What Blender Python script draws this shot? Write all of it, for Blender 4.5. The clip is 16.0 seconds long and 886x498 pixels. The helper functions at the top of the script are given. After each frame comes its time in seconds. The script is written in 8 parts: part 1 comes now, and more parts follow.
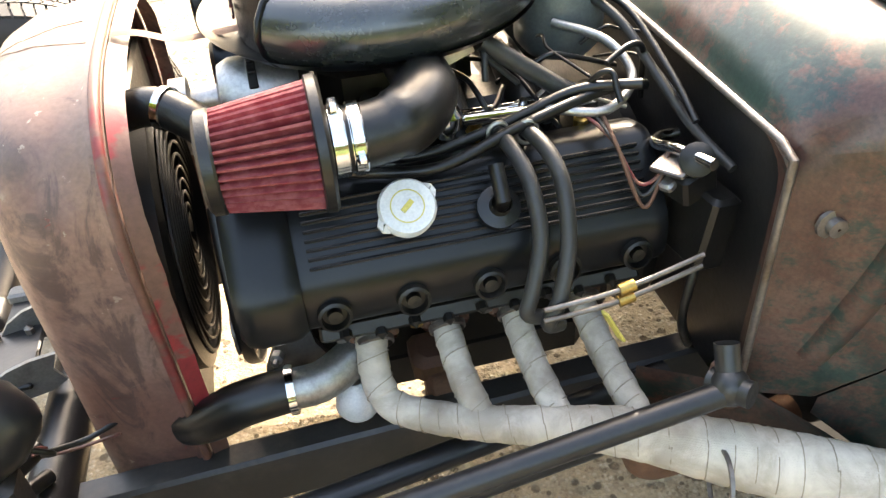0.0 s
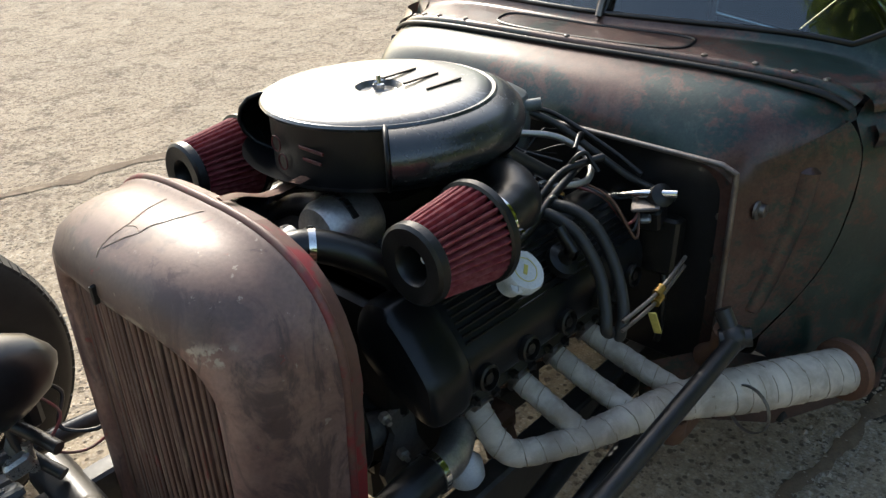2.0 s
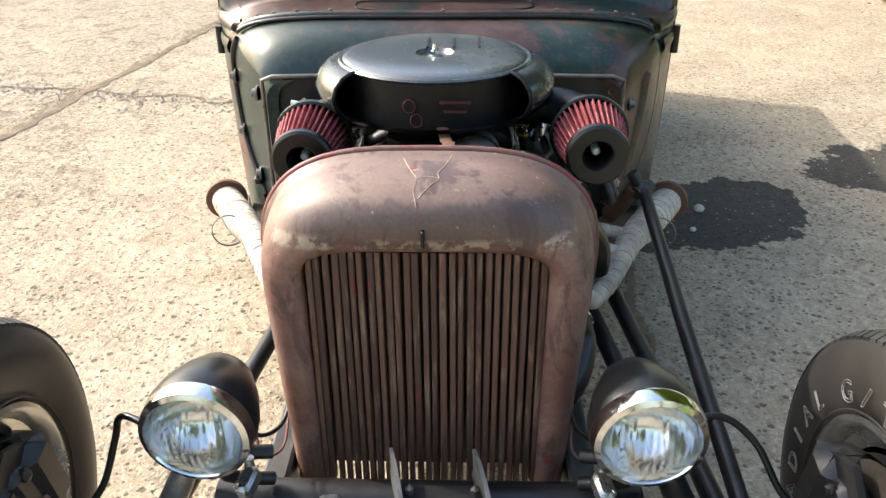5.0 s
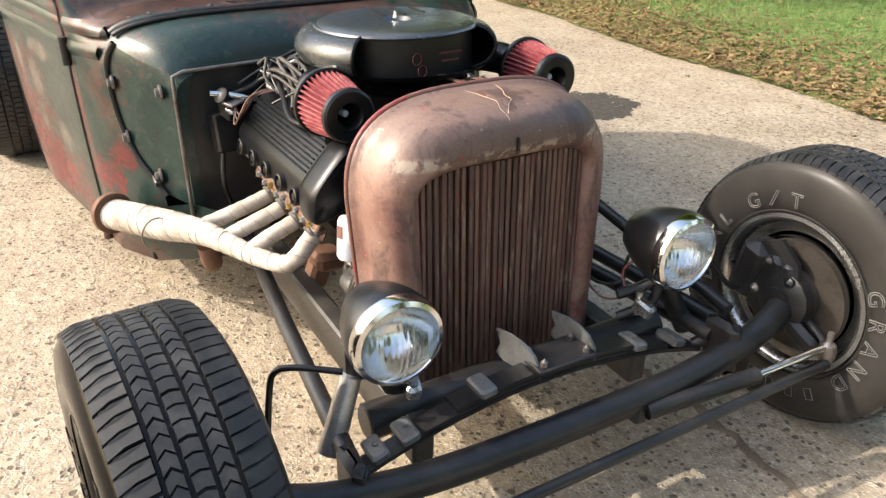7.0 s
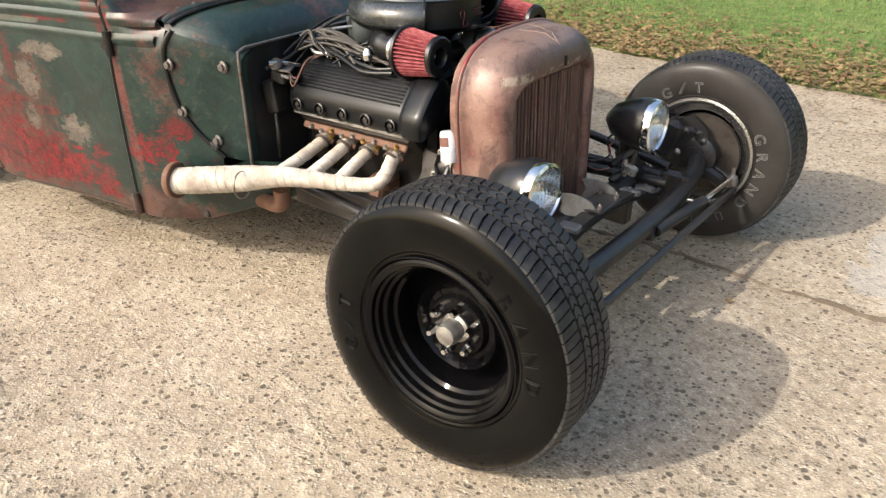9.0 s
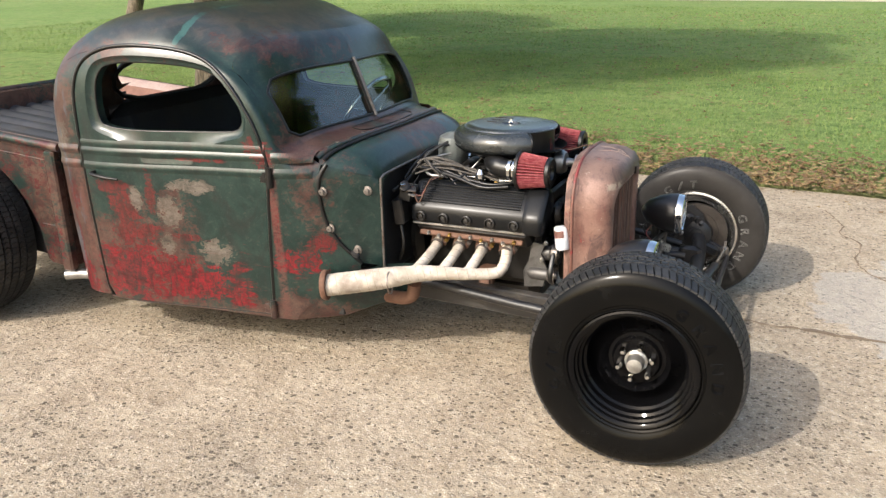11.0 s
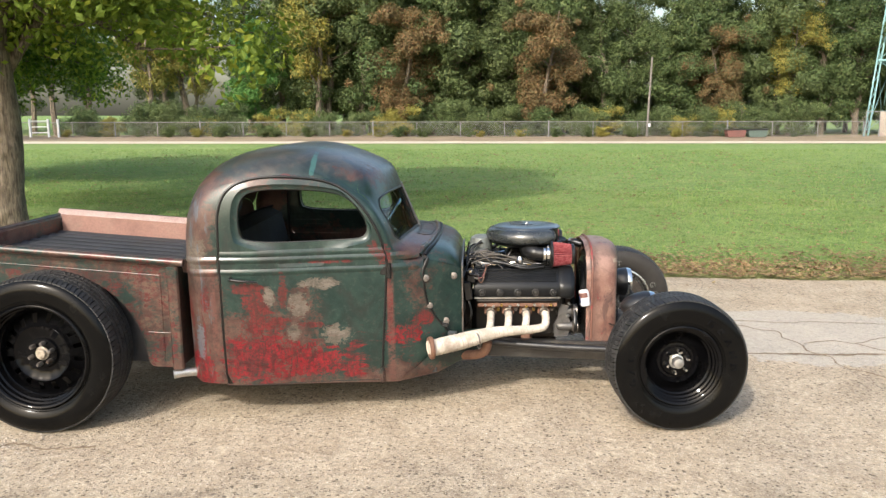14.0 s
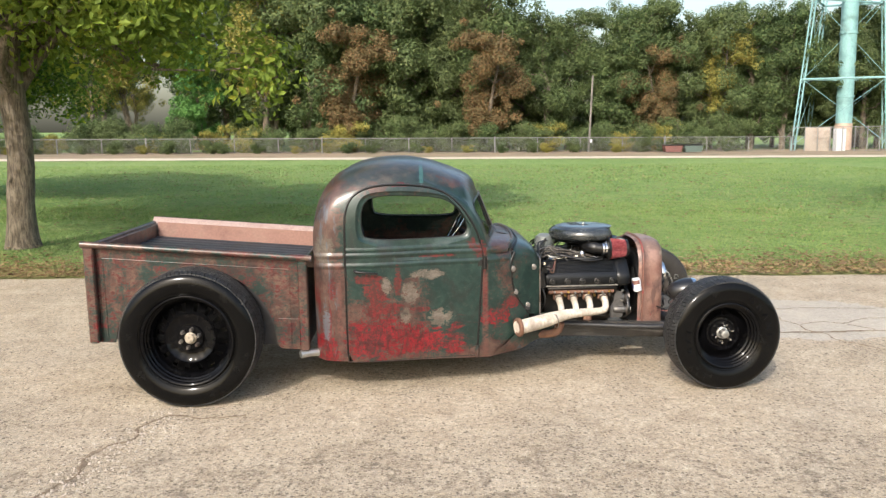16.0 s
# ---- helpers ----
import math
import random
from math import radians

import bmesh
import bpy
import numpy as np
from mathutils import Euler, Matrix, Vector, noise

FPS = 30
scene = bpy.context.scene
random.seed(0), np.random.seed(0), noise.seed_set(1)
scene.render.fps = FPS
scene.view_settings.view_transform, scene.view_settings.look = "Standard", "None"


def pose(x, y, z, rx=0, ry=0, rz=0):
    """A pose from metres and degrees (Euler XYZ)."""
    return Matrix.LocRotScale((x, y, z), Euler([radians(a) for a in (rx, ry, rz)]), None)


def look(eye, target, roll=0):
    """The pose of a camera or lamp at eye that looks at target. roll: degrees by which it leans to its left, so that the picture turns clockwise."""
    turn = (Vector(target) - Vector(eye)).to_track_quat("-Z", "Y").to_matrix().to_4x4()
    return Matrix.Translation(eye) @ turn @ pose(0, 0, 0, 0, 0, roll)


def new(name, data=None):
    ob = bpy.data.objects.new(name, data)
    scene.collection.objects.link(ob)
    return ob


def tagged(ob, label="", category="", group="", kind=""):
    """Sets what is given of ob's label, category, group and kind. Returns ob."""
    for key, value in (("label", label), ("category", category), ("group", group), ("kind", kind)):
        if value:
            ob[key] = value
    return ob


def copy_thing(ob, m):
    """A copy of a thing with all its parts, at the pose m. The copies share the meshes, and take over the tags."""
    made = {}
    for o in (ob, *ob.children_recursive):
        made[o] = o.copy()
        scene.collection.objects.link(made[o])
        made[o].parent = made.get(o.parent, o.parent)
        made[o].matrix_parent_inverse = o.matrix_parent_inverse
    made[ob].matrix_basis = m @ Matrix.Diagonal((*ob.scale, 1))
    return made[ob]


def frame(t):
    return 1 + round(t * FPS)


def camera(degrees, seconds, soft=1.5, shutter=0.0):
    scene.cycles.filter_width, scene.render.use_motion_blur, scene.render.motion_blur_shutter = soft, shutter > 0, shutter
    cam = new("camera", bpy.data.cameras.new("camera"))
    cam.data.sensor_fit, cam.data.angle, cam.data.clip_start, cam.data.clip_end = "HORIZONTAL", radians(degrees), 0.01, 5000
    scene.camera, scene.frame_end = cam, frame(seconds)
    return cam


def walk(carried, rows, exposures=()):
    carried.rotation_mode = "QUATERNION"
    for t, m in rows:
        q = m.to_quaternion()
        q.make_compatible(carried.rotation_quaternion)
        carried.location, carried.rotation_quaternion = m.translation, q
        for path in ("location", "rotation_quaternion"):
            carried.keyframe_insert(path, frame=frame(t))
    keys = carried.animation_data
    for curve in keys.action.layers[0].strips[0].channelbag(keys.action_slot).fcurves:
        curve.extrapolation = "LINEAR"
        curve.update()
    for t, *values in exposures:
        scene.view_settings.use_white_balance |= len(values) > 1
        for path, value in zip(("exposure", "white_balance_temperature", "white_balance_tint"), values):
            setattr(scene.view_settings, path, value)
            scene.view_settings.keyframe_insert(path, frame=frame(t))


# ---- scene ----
cam = camera(57.9, 16.0, soft=1.4)
PATH = [
    (0, (-0.584, 1.11, 1.281), (-0.889, -0.436, 0.05), -4.2),
    (0.5, (-0.423, 1.026, 1.336), (-0.959, -0.56, 0.243), -3.0),
    (1, (-0.251, 1.049, 1.352), (-1.054, -0.495, 0.366), -2.8),
    (1.5, (-0.014, 1.068, 1.353), (-1.109, -0.319, 0.417), -2.6),
    (2, (0.15, 0.995, 1.334), (-1.113, -0.251, 0.412), -2.5),
    (2.5, (0.333, 0.96, 1.348), (-1.109, -0.07, 0.421), -2.4),
    (3, (0.58, 0.886, 1.364), (-1.01, 0.101, 0.439), -2.2),
    (3.5, (0.691, 0.698, 1.363), (-0.959, 0.052, 0.436), -2.0),
    (4, (0.759, 0.495, 1.377), (-0.942, 0.011, 0.443), -1.7),
    (4.2, (0.791, 0.406, 1.377), (-0.926, -0.013, 0.441), -1.6),
    (6.3, (1.047, -0.499, 1.32), (-0.645, 0.099, 0.438), 0.3),
    (6.5, (1.044, -0.603, 1.319), (-0.616, 0.075, 0.434), 0.1),
    (7, (1.06, -0.884, 1.316), (-0.5, 0.004, 0.434), -0.2),
    (7.5, (1.145, -1.177, 1.347), (-0.337, -0.177, 0.45), -0.5),
    (8, (1.103, -1.443, 1.311), (-0.276, -0.309, 0.409), -0.6),
    (8.2, (1.065, -1.556, 1.314), (-0.251, -0.352, 0.409), -0.7),
    (10.3, (0.747, -2.895, 1.523), (-0.131, -1.276, 0.742), -1.3),
    (10.5, (0.658, -2.994, 1.543), (-0.183, -1.336, 0.807), -1.2),
    (11, (0.412, -3.214, 1.568), (-0.372, -1.493, 0.918), -1.1),
    (11.5, (0.166, -3.499, 1.593), (-0.534, -1.72, 1.007), -1.0),
    (12, (-0.082, -3.685, 1.597), (-0.638, -1.834, 1.083), -0.9),
    (12.5, (-0.348, -3.929, 1.62), (-0.737, -2.016, 1.186), -0.8),
    (13, (-0.603, -4.248, 1.635), (-0.846, -2.299, 1.257), -0.6),
    (13.5, (-0.844, -4.491, 1.613), (-0.984, -2.526, 1.27), -0.8),
    (14, (-1.034, -4.826, 1.623), (-1.115, -2.855, 1.293), -0.8),
    (14.5, (-1.235, -5.112, 1.621), (-1.252, -3.138, 1.303), -0.9),
    (15, (-1.479, -5.294, 1.625), (-1.446, -3.317, 1.32), -0.9),
    (15.5, (-1.711, -5.538, 1.655), (-1.652, -3.562, 1.354), -0.9),
    (16, (-1.953, -5.658, 1.645), (-1.875, -3.681, 1.352), -0.9),
]
walk(cam, [(t, look(eye, target, roll)) for t, eye, target, roll in PATH],
     [(0, 2.99, 7450, 12), (0.5, 1.74, 6650, 10), (1.0, 0.84, 6250, 9), (1.5, 0.74, 6150, 8), (2.0, 0.92, 6150, 8), (2.5, 1.32, 6150, 7), (3.0, 1.67, 6150, 7), (3.5, 1.70, 6150, 7), (4.2, 1.65, 6150, 8),
      (6.3, 1.40, 6450, 10), (7.0, 1.40, 6450, 11), (8.2, 1.25, 6450, 11), (10.3, 0.95, 6200, 11), (11, 0.95, 6200, 11), (13, 1.05, 6200, 10), (16, 1.00, 6100, 10)])
# ---- world, sun ----
SUN_KX, SUN_KY = 0.55, 1.25          # shadow offset per metre of height
to_sun = Vector((-SUN_KX, -SUN_KY, 1.0)).normalized()
world = bpy.data.worlds.new("sky")
scene.world = world
world.use_nodes = True
wn = world.node_tree.nodes
sky = wn.new("ShaderNodeTexSky")
sky.sky_type = "NISHITA"
sky.sun_disc = False
sky.sun_elevation = math.asin(to_sun.z)
sky.sun_rotation = math.atan2(to_sun.x, to_sun.y)
sky.air_density, sky.dust_density, sky.ozone_density = 1.4, 4.5, 1.0
wn["Background"].inputs["Strength"].default_value = 0.15
world.node_tree.links.new(sky.outputs[0], wn["Background"].inputs["Color"])
sun = new("sun", bpy.data.lights.new("sun", "SUN"))
sun.data.energy, sun.data.angle, sun.data.color = 2.0, radians(0.53), (1.0, 0.93, 0.82)
sun.matrix_world = look((0, 0, 20), Vector((0, 0, 20)) - to_sun)

# ---- materials ----
def material(name, build):
    m = bpy.data.materials.new(name)
    m.use_nodes = True
    build(Nodes(m.node_tree))
    return m


class Nodes:
    """Short forms for node trees."""

    def __init__(self, tree):
        self.t, self.n = tree, tree.nodes
        self.b = tree.nodes["Principled BSDF"]
        self.out = tree.nodes["Material Output"]

    def put(self, socket, value):
        if isinstance(value, bpy.types.NodeSocket):
            self.t.links.new(value, socket)
        elif isinstance(value, (tuple, list)) and len(value) == 3 and socket.type == "RGBA":
            socket.default_value = (*value, 1)
        else:
            socket.default_value = value

    def pos(self):
        return self.n.new("ShaderNodeNewGeometry").outputs["Position"]

    def obj(self):
        return self.n.new("ShaderNodeTexCoord").outputs["Object"]

    def rnd(self):
        return self.n.new("ShaderNodeObjectInfo").outputs["Random"]

    def isle(self):
        return self.n.new("ShaderNodeNewGeometry").outputs["Random Per Island"]

    def scaled(self, v, s):
        k = self.n.new("ShaderNodeMapping")
        k.inputs["Scale"].default_value = s
        self.put(k.inputs["Vector"], v)
        return k.outputs[0]

    def noise(self, v, scale, detail=4.0, rough=0.55, warp=0.0):
        k = self.n.new("ShaderNodeTexNoise")
        self.put(k.inputs["Vector"], v)
        k.inputs["Scale"].default_value, k.inputs["Detail"].default_value = scale, detail
        k.inputs["Roughness"].default_value, k.inputs["Distortion"].default_value = rough, warp
        return k.outputs["Fac"]

    def cells(self, v, scale, feature="F1", out="Distance"):
        k = self.n.new("ShaderNodeTexVoronoi")
        k.feature = feature
        self.put(k.inputs["Vector"], v)
        k.inputs["Scale"].default_value = scale
        return k.outputs[out]

    def wave(self, v, scale, axis="X", warp=0.0):
        k = self.n.new("ShaderNodeTexWave")
        k.bands_direction = axis
        self.put(k.inputs["Vector"], v)
        k.inputs["Scale"].default_value, k.inputs["Distortion"].default_value = scale, warp
        return k.outputs["Fac"]

    def math(self, op, a, b=0.0, c=0.0, clamp=False):
        k = self.n.new("ShaderNodeMath")
        k.operation, k.use_clamp = op, clamp
        for s, v in zip(k.inputs, (a, b, c)):
            self.put(s, v)
        return k.outputs[0]

    def axis(self, v, which):
        k = self.n.new("ShaderNodeSeparateXYZ")
        self.put(k.inputs[0], v)
        return k.outputs[which]

    def ramp(self, f, *stops):
        k = self.n.new("ShaderNodeValToRGB")
        e = k.color_ramp.elements
        while len(e) < len(stops):
            e.new(0.5)
        for el, (p, c) in zip(e, stops):
            el.position = p
            el.color = (c, c, c, 1) if isinstance(c, (int, float)) else (*c, 1)
        self.put(k.inputs[0], f)
        return k.outputs[0]

    def band(self, f, lo, hi):
        """0 below lo, 1 above hi."""
        k = self.n.new("ShaderNodeMapRange")
        k.interpolation_type = "SMOOTHSTEP"
        for i, v in enumerate((f, lo, hi)):
            self.put(k.inputs[i], v)
        return k.outputs[0]

    def mix(self, f, a, b, mode="MIX"):
        k = self.n.new("ShaderNodeMix")
        k.data_type, k.blend_type = "RGBA", mode
        self.put(k.inputs[0], f)
        self.put(k.inputs[6], a)
        self.put(k.inputs[7], b)
        return k.outputs[2]

    def bump(self, h, strength, dist, onto=None):
        k = self.n.new("ShaderNodeBump")
        k.inputs["Strength"].default_value, k.inputs["Distance"].default_value = strength, dist
        self.put(k.inputs["Height"], h)
        if onto is not None:
            self.put(k.inputs["Normal"], onto)
        return k.outputs[0]

    def set(self, color=None, rough=None, metal=None, normal=None, **more):
        for key, v in (("Base Color", color), ("Roughness", rough), ("Metallic", metal), ("Normal", normal), *more.items()):
            if v is not None:
                self.put(self.b.inputs[key], v)


def worn(name, base, other, rough, metal=0.0, scale=8.0, amount=(0.45, 0.75), dirt=(0.06, 0.045, 0.03), dirt_amount=0.35, relief=0.15, spec=0.5, grain=0.35):
    """A painted or bare surface: two tones, dust and fine relief."""

    def build(k):
        p = k.pos()
        big, fine = k.noise(p, scale, 5, 0.6, 0.4), k.noise(p, scale * 14, 4, 0.6)
        c = k.mix(k.band(big, *amount), base, other)
        dust = k.math("MULTIPLY", k.band(k.noise(p, scale * 0.6, 6, 0.7), 0.5, 0.75), dirt_amount)
        c = k.mix(dust, c, dirt)
        c = k.mix(0.35, c, k.ramp(fine, (0.3, 0.25), (0.7, 0.75)), "OVERLAY")
        r = k.math("ADD", k.math("MULTIPLY", k.math("SUBTRACT", fine, 0.5), grain), k.math("ADD", k.math("MULTIPLY", dust, 0.4), rough), clamp=True)
        k.set(c, r, metal, k.bump(fine, relief, 0.002))
        k.b.inputs["Specular IOR Level"].default_value = spec

    return material(name, build)


def patina(k):
    """Old green and red paint worn down to brown primer and steel."""
    p = k.pos()
    x, y, z = (k.axis(p, i) for i in range(3))
    n1, n2, n3 = k.noise(p, 3.2, 6, 0.62, 0.6), k.noise(p, 9.0, 6, 0.65, 0.8), k.noise(p, 34, 6, 0.7, 0.4)
    n4 = k.noise(k.scaled(p, (1.0, 1.0, 1.9)), 21.0, 7, 0.72, 1.2)
    n5 = k.noise(p, 75, 5, 0.65, 0.5)
    fine = k.noise(p, 190, 4, 0.6)
    streak = k.noise(k.scaled(p, (4.0, 4.0, 11.0)), 2.0, 5, 0.65, 0.9)
    wob = k.math("ADD", k.math("MULTIPLY", k.math("SUBTRACT", n2, 0.5), 4.2), k.math("ADD", k.math("MULTIPLY", k.math("SUBTRACT", n4, 0.5), 5.0), k.math("MULTIPLY", k.math("SUBTRACT", n5, 0.5), 1.6)))

    def island(cx, cz, sx, sz, hard=0.30):
        """A ragged worn place at (cx, cz) on the sides."""
        d = k.math("ADD", k.math("POWER", k.math("DIVIDE", k.math("SUBTRACT", x, cx), sx), 2), k.math("POWER", k.math("DIVIDE", k.math("SUBTRACT", z, cz), sz), 2))
        return k.band(k.math("ADD", d, wob), 1.0, 1.0 - hard)

    def union(masks):
        out = masks[0]
        for m in masks[1:]:
            out = k.math("MAXIMUM", out, m)
        return out

    right = k.band(y, 0.0, -0.05)
    green = k.mix(k.band(n2, 0.35, 0.7), (0.007, 0.020, 0.017), (0.018, 0.038, 0.031))
    green = k.mix(k.math("MULTIPLY", k.band(n3, 0.52, 0.72), 0.35), green, (0.070, 0.082, 0.068))
    # roof in slate grey, partly sky sheen put into the paint, brown showing through
    slate = k.mix(k.band(n2, 0.42, 0.62), (0.030, 0.036, 0.038), (0.070, 0.055, 0.046))
    green = k.mix(k.math("MULTIPLY", k.band(k.math("ADD", z, k.math("MULTIPLY", k.math("SUBTRACT", n1, 0.5), 0.3)), 1.27, 1.37), 0.75), green, slate)
    red = k.mix(k.band(n4, 0.40, 0.66), (0.185, 0.006, 0.012), (0.062, 0.009, 0.010))
    drip = k.noise(k.scaled(p, (20.0, 20.0, 5.0)), 2.0, 5, 0.7, 0.9)
    red = k.mix(k.math("MULTIPLY", k.band(drip, 0.46, 0.62), 0.75), red, (0.038, 0.013, 0.012))
    red = k.mix(k.math("MULTIPLY", k.band(z, 0.42, 0.58), 0.6), red, (0.060, 0.020, 0.016))
    brown = k.mix(k.band(n2, 0.3, 0.7), (0.056, 0.025, 0.020), (0.100, 0.060, 0.047))
    brown = k.mix(k.math("MULTIPLY", k.band(n4, 0.55, 0.66), 0.6), brown, (0.095, 0.038, 0.028))
    brown = k.mix(k.math("MULTIPLY", k.band(n5, 0.5, 0.7), 0.5), brown, (0.045, 0.035, 0.030))
    bed = k.band(x, -2.57, -2.60)
    brown = k.mix(k.math("MULTIPLY", bed, k.math("MULTIPLY", k.band(n2, 0.40, 0.60), 0.8)), brown, (0.112, 0.068, 0.050))
    tan = k.mix(k.band(n4, 0.36, 0.62), (0.080, 0.066, 0.052), (0.150, 0.126, 0.102))
    # bare brown on the roof edge, the rear quarter, below and on the far flank
    rear = k.math("MULTIPLY", k.band(x, -2.30, -2.46), k.math("ADD", 0.48, k.math("MULTIPLY", k.band(x, -2.62, -2.58), 0.52)))
    roof = k.math("MULTIPLY", k.band(z, 1.20, 1.30), k.band(z, 1.47, 1.40))
    cowl = k.math("MULTIPLY", k.band(x, -1.55, -1.40), k.band(z, 0.82, 0.95))
    foot = k.band(z, 0.36, 0.22)
    flank = k.math("MULTIPLY", k.band(y, 0.30, 0.45), k.band(z, 0.95, 0.80))
    mid_door = k.math("MULTIPLY", k.math("MULTIPLY", k.band(x, -2.40, -2.30), k.band(x, -1.75, -1.95)), k.math("MULTIPLY", k.band(z, 0.24, 0.34), k.band(z, 0.80, 0.70)))
    b_in = k.math("ADD", k.math("ADD", k.math("MULTIPLY", rear, 0.17), k.math("MULTIPLY", roof, 0.045)), k.math("ADD", k.math("MULTIPLY", foot, 0.13), k.math("MULTIPLY", cowl, 0.11)))
    b_in = k.math("ADD", b_in, k.math("ADD", k.math("MULTIPLY", flank, 0.085), k.math("MULTIPLY", mid_door, 0.105)))
    b_in = k.math("ADD", b_in, k.math("ADD", k.math("MULTIPLY", n1, 0.60), k.math("MULTIPLY", n3, 0.25)))
    b_in = k.math("ADD", b_in, k.math("ADD", k.math("MULTIPLY", n4, 0.25), k.math("MULTIPLY", n5, 0.12)))
    b_in = k.math("SUBTRACT", b_in, k.math("MULTIPLY", k.band(z, 1.30, 1.38), 0.085))
    b_in = k.math("ADD", b_in, k.math("MULTIPLY", bed, 0.012))
    b_mask = k.band(b_in, 0.655, 0.73)
    c = k.mix(b_mask, green, brown)
    # red: low on the door, in chips by the handle and belt, at the hinge line and the rear corner
    reds = union([island(-2.17, 0.36, 0.21, 0.15), island(-1.92, 0.335, 0.19, 0.095), island(-2.18, 0.66, 0.07, 0.09), island(-2.46, 0.28, 0.05, 0.09), island(-2.22, 0.745, 0.09, 0.028), island(-2.045, 0.72, 0.022, 0.11), island(-1.90, 0.535, 0.07, 0.016), island(-2.15, 0.56, 0.12, 0.07),
                  island(-1.575, 0.935, 0.035, 0.04), island(-1.50, 0.76, 0.016, 0.09), island(-1.492, 0.62, 0.014, 0.14), island(-1.40, 0.45, 0.11, 0.055), island(-1.31, 0.53, 0.05, 0.05), island(-1.53, 0.90, 0.05, 0.05), island(-2.51, 0.33, 0.06, 0.07), island(-2.45, 0.69, 0.02, 0.10), island(-2.03, 1.318, 0.05, 0.016), island(-1.80, 0.872, 0.12, 0.008)])
    r_in = k.math("ADD", k.math("MULTIPLY", streak, 0.36), k.math("ADD", k.math("MULTIPLY", n2, 0.30), k.math("MULTIPLY", n4, 0.52)))
    r_in = k.math("ADD", r_in, k.math("MULTIPLY", mid_door, 0.075))
    r_in = k.math("ADD", r_in, k.math("MULTIPLY", k.band(x, -2.60, -2.64), 0.125))
    r_mask = k.math("MAXIMUM", k.math("MULTIPLY", reds, right), k.math("MULTIPLY", k.band(r_in, 0.72, 0.77), k.math("MULTIPLY", k.band(z, 1.0, 0.9), k.math("ADD", 0.2, k.math("MULTIPLY", right, 0.8)))))
    # rubbed-through red right across the foot of the door, in level strokes
    rub = k.noise(k.scaled(p, (2.2, 2.2, 9.0)), 3.0, 6, 0.66, 0.5)
    low = k.math("MULTIPLY", k.math("MULTIPLY", k.band(z, 0.21, 0.25), k.band(z, 0.52, 0.36)), k.math("MULTIPLY", k.band(x, -2.43, -2.38), k.band(x, -1.56, -1.70)))
    low = k.band(k.math("ADD", rub, k.math("MULTIPLY", low, 0.165)), 0.60, 0.72)
    r_mask = k.math("MAXIMUM", r_mask, k.math("MULTIPLY", k.math("MULTIPLY", low, right), k.band(z, 0.62, 0.50)))
    # streaky corner of the cab
    corner = k.math("MULTIPLY", k.math("MULTIPLY", k.band(x, -2.40, -2.43), k.band(x, -2.60, -2.57)), right)
    strip = k.noise(k.scaled(p, (13.0, 1.0, 2.2)), 2.0, 5, 0.65, 0.4)
    r_mask = k.math("MAXIMUM", r_mask, k.math("MULTIPLY", k.math("MULTIPLY", corner, k.band(strip, 0.53, 0.60)), k.band(z, 0.80, 0.60)))
    flake = k.math("MULTIPLY", k.band(n5, 0.22, 0.46), k.band(n3, 0.28, 0.50))
    c = k.mix(k.math("MULTIPLY", r_mask, flake), c, red)
    # a teal streak on the roof side, grey-blue scuff on the rear corner
    c = k.mix(k.math("MULTIPLY", k.math("MULTIPLY", island(-1.885, 1.385, 0.012, 0.085), right), 0.7), c, (0.05, 0.13, 0.115))
    c = k.mix(k.math("MULTIPLY", k.math("MULTIPLY", island(-2.49, 0.46, 0.025, 0.10), right), 0.7), c, (0.10, 0.12, 0.14))
    tans = union([island(-1.855, 0.762, 0.10, 0.030), island(-1.965, 0.645, 0.060, 0.062), island(-2.115, 0.695, 0.030, 0.05), island(-1.77, 0.475, 0.09, 0.052), island(-2.0, 0.50, 0.035, 0.045), island(-2.505, 0.93, 0.07, 0.10)])
    t_mask = k.math("MULTIPLY", tans, right)
    c = k.mix(k.math("MULTIPLY", t_mask, 0.9), c, tan)
    c = k.mix(k.math("MULTIPLY", k.math("MULTIPLY", corner, k.band(strip, 0.46, 0.38)), 0.8), c, (0.075, 0.088, 0.105))
    # worn edges of the door, and soot-dark smears over all
    lip = k.math("MAXIMUM", k.math("MULTIPLY", k.band(x, -2.385, -2.40), k.band(x, -2.43, -2.415)), k.math("MULTIPLY", k.band(x, -1.515, -1.50), k.band(x, -1.465, -1.48)))
    lip = k.math("MULTIPLY", k.math("MULTIPLY", lip, k.band(n4, 0.40, 0.55)), k.band(z, 0.92, 0.86))
    c = k.mix(k.math("MULTIPLY", lip, 0.75), c, (0.115, 0.050, 0.040))
    smear = k.noise(k.scaled(p, (1.0, 1.0, 0.55)), 6.5, 6, 0.68, 0.9)
    c = k.mix(k.math("MULTIPLY", k.band(smear, 0.50, 0.66), 0.55), c, (0.016, 0.015, 0.014))
    c = k.mix(0.45, c, k.ramp(fine, (0.3, 0.28), (0.7, 0.72)), "OVERLAY")
    bare = k.math("MAXIMUM", b_mask, t_mask)
    r = k.math("ADD", k.math("MULTIPLY", bare, 0.10), k.math("ADD", 0.25, k.math("MULTIPLY", n3, 0.22)))
    k.set(c, r, k.math("MULTIPLY", b_mask, 0.25), k.bump(k.math("ADD", fine, k.math("MULTIPLY", c, 0.6)), 0.12, 0.0015))
    k.b.inputs["Specular IOR Level"].default_value = 0.34
    k.b.inputs["Coat Weight"].default_value = 0.40
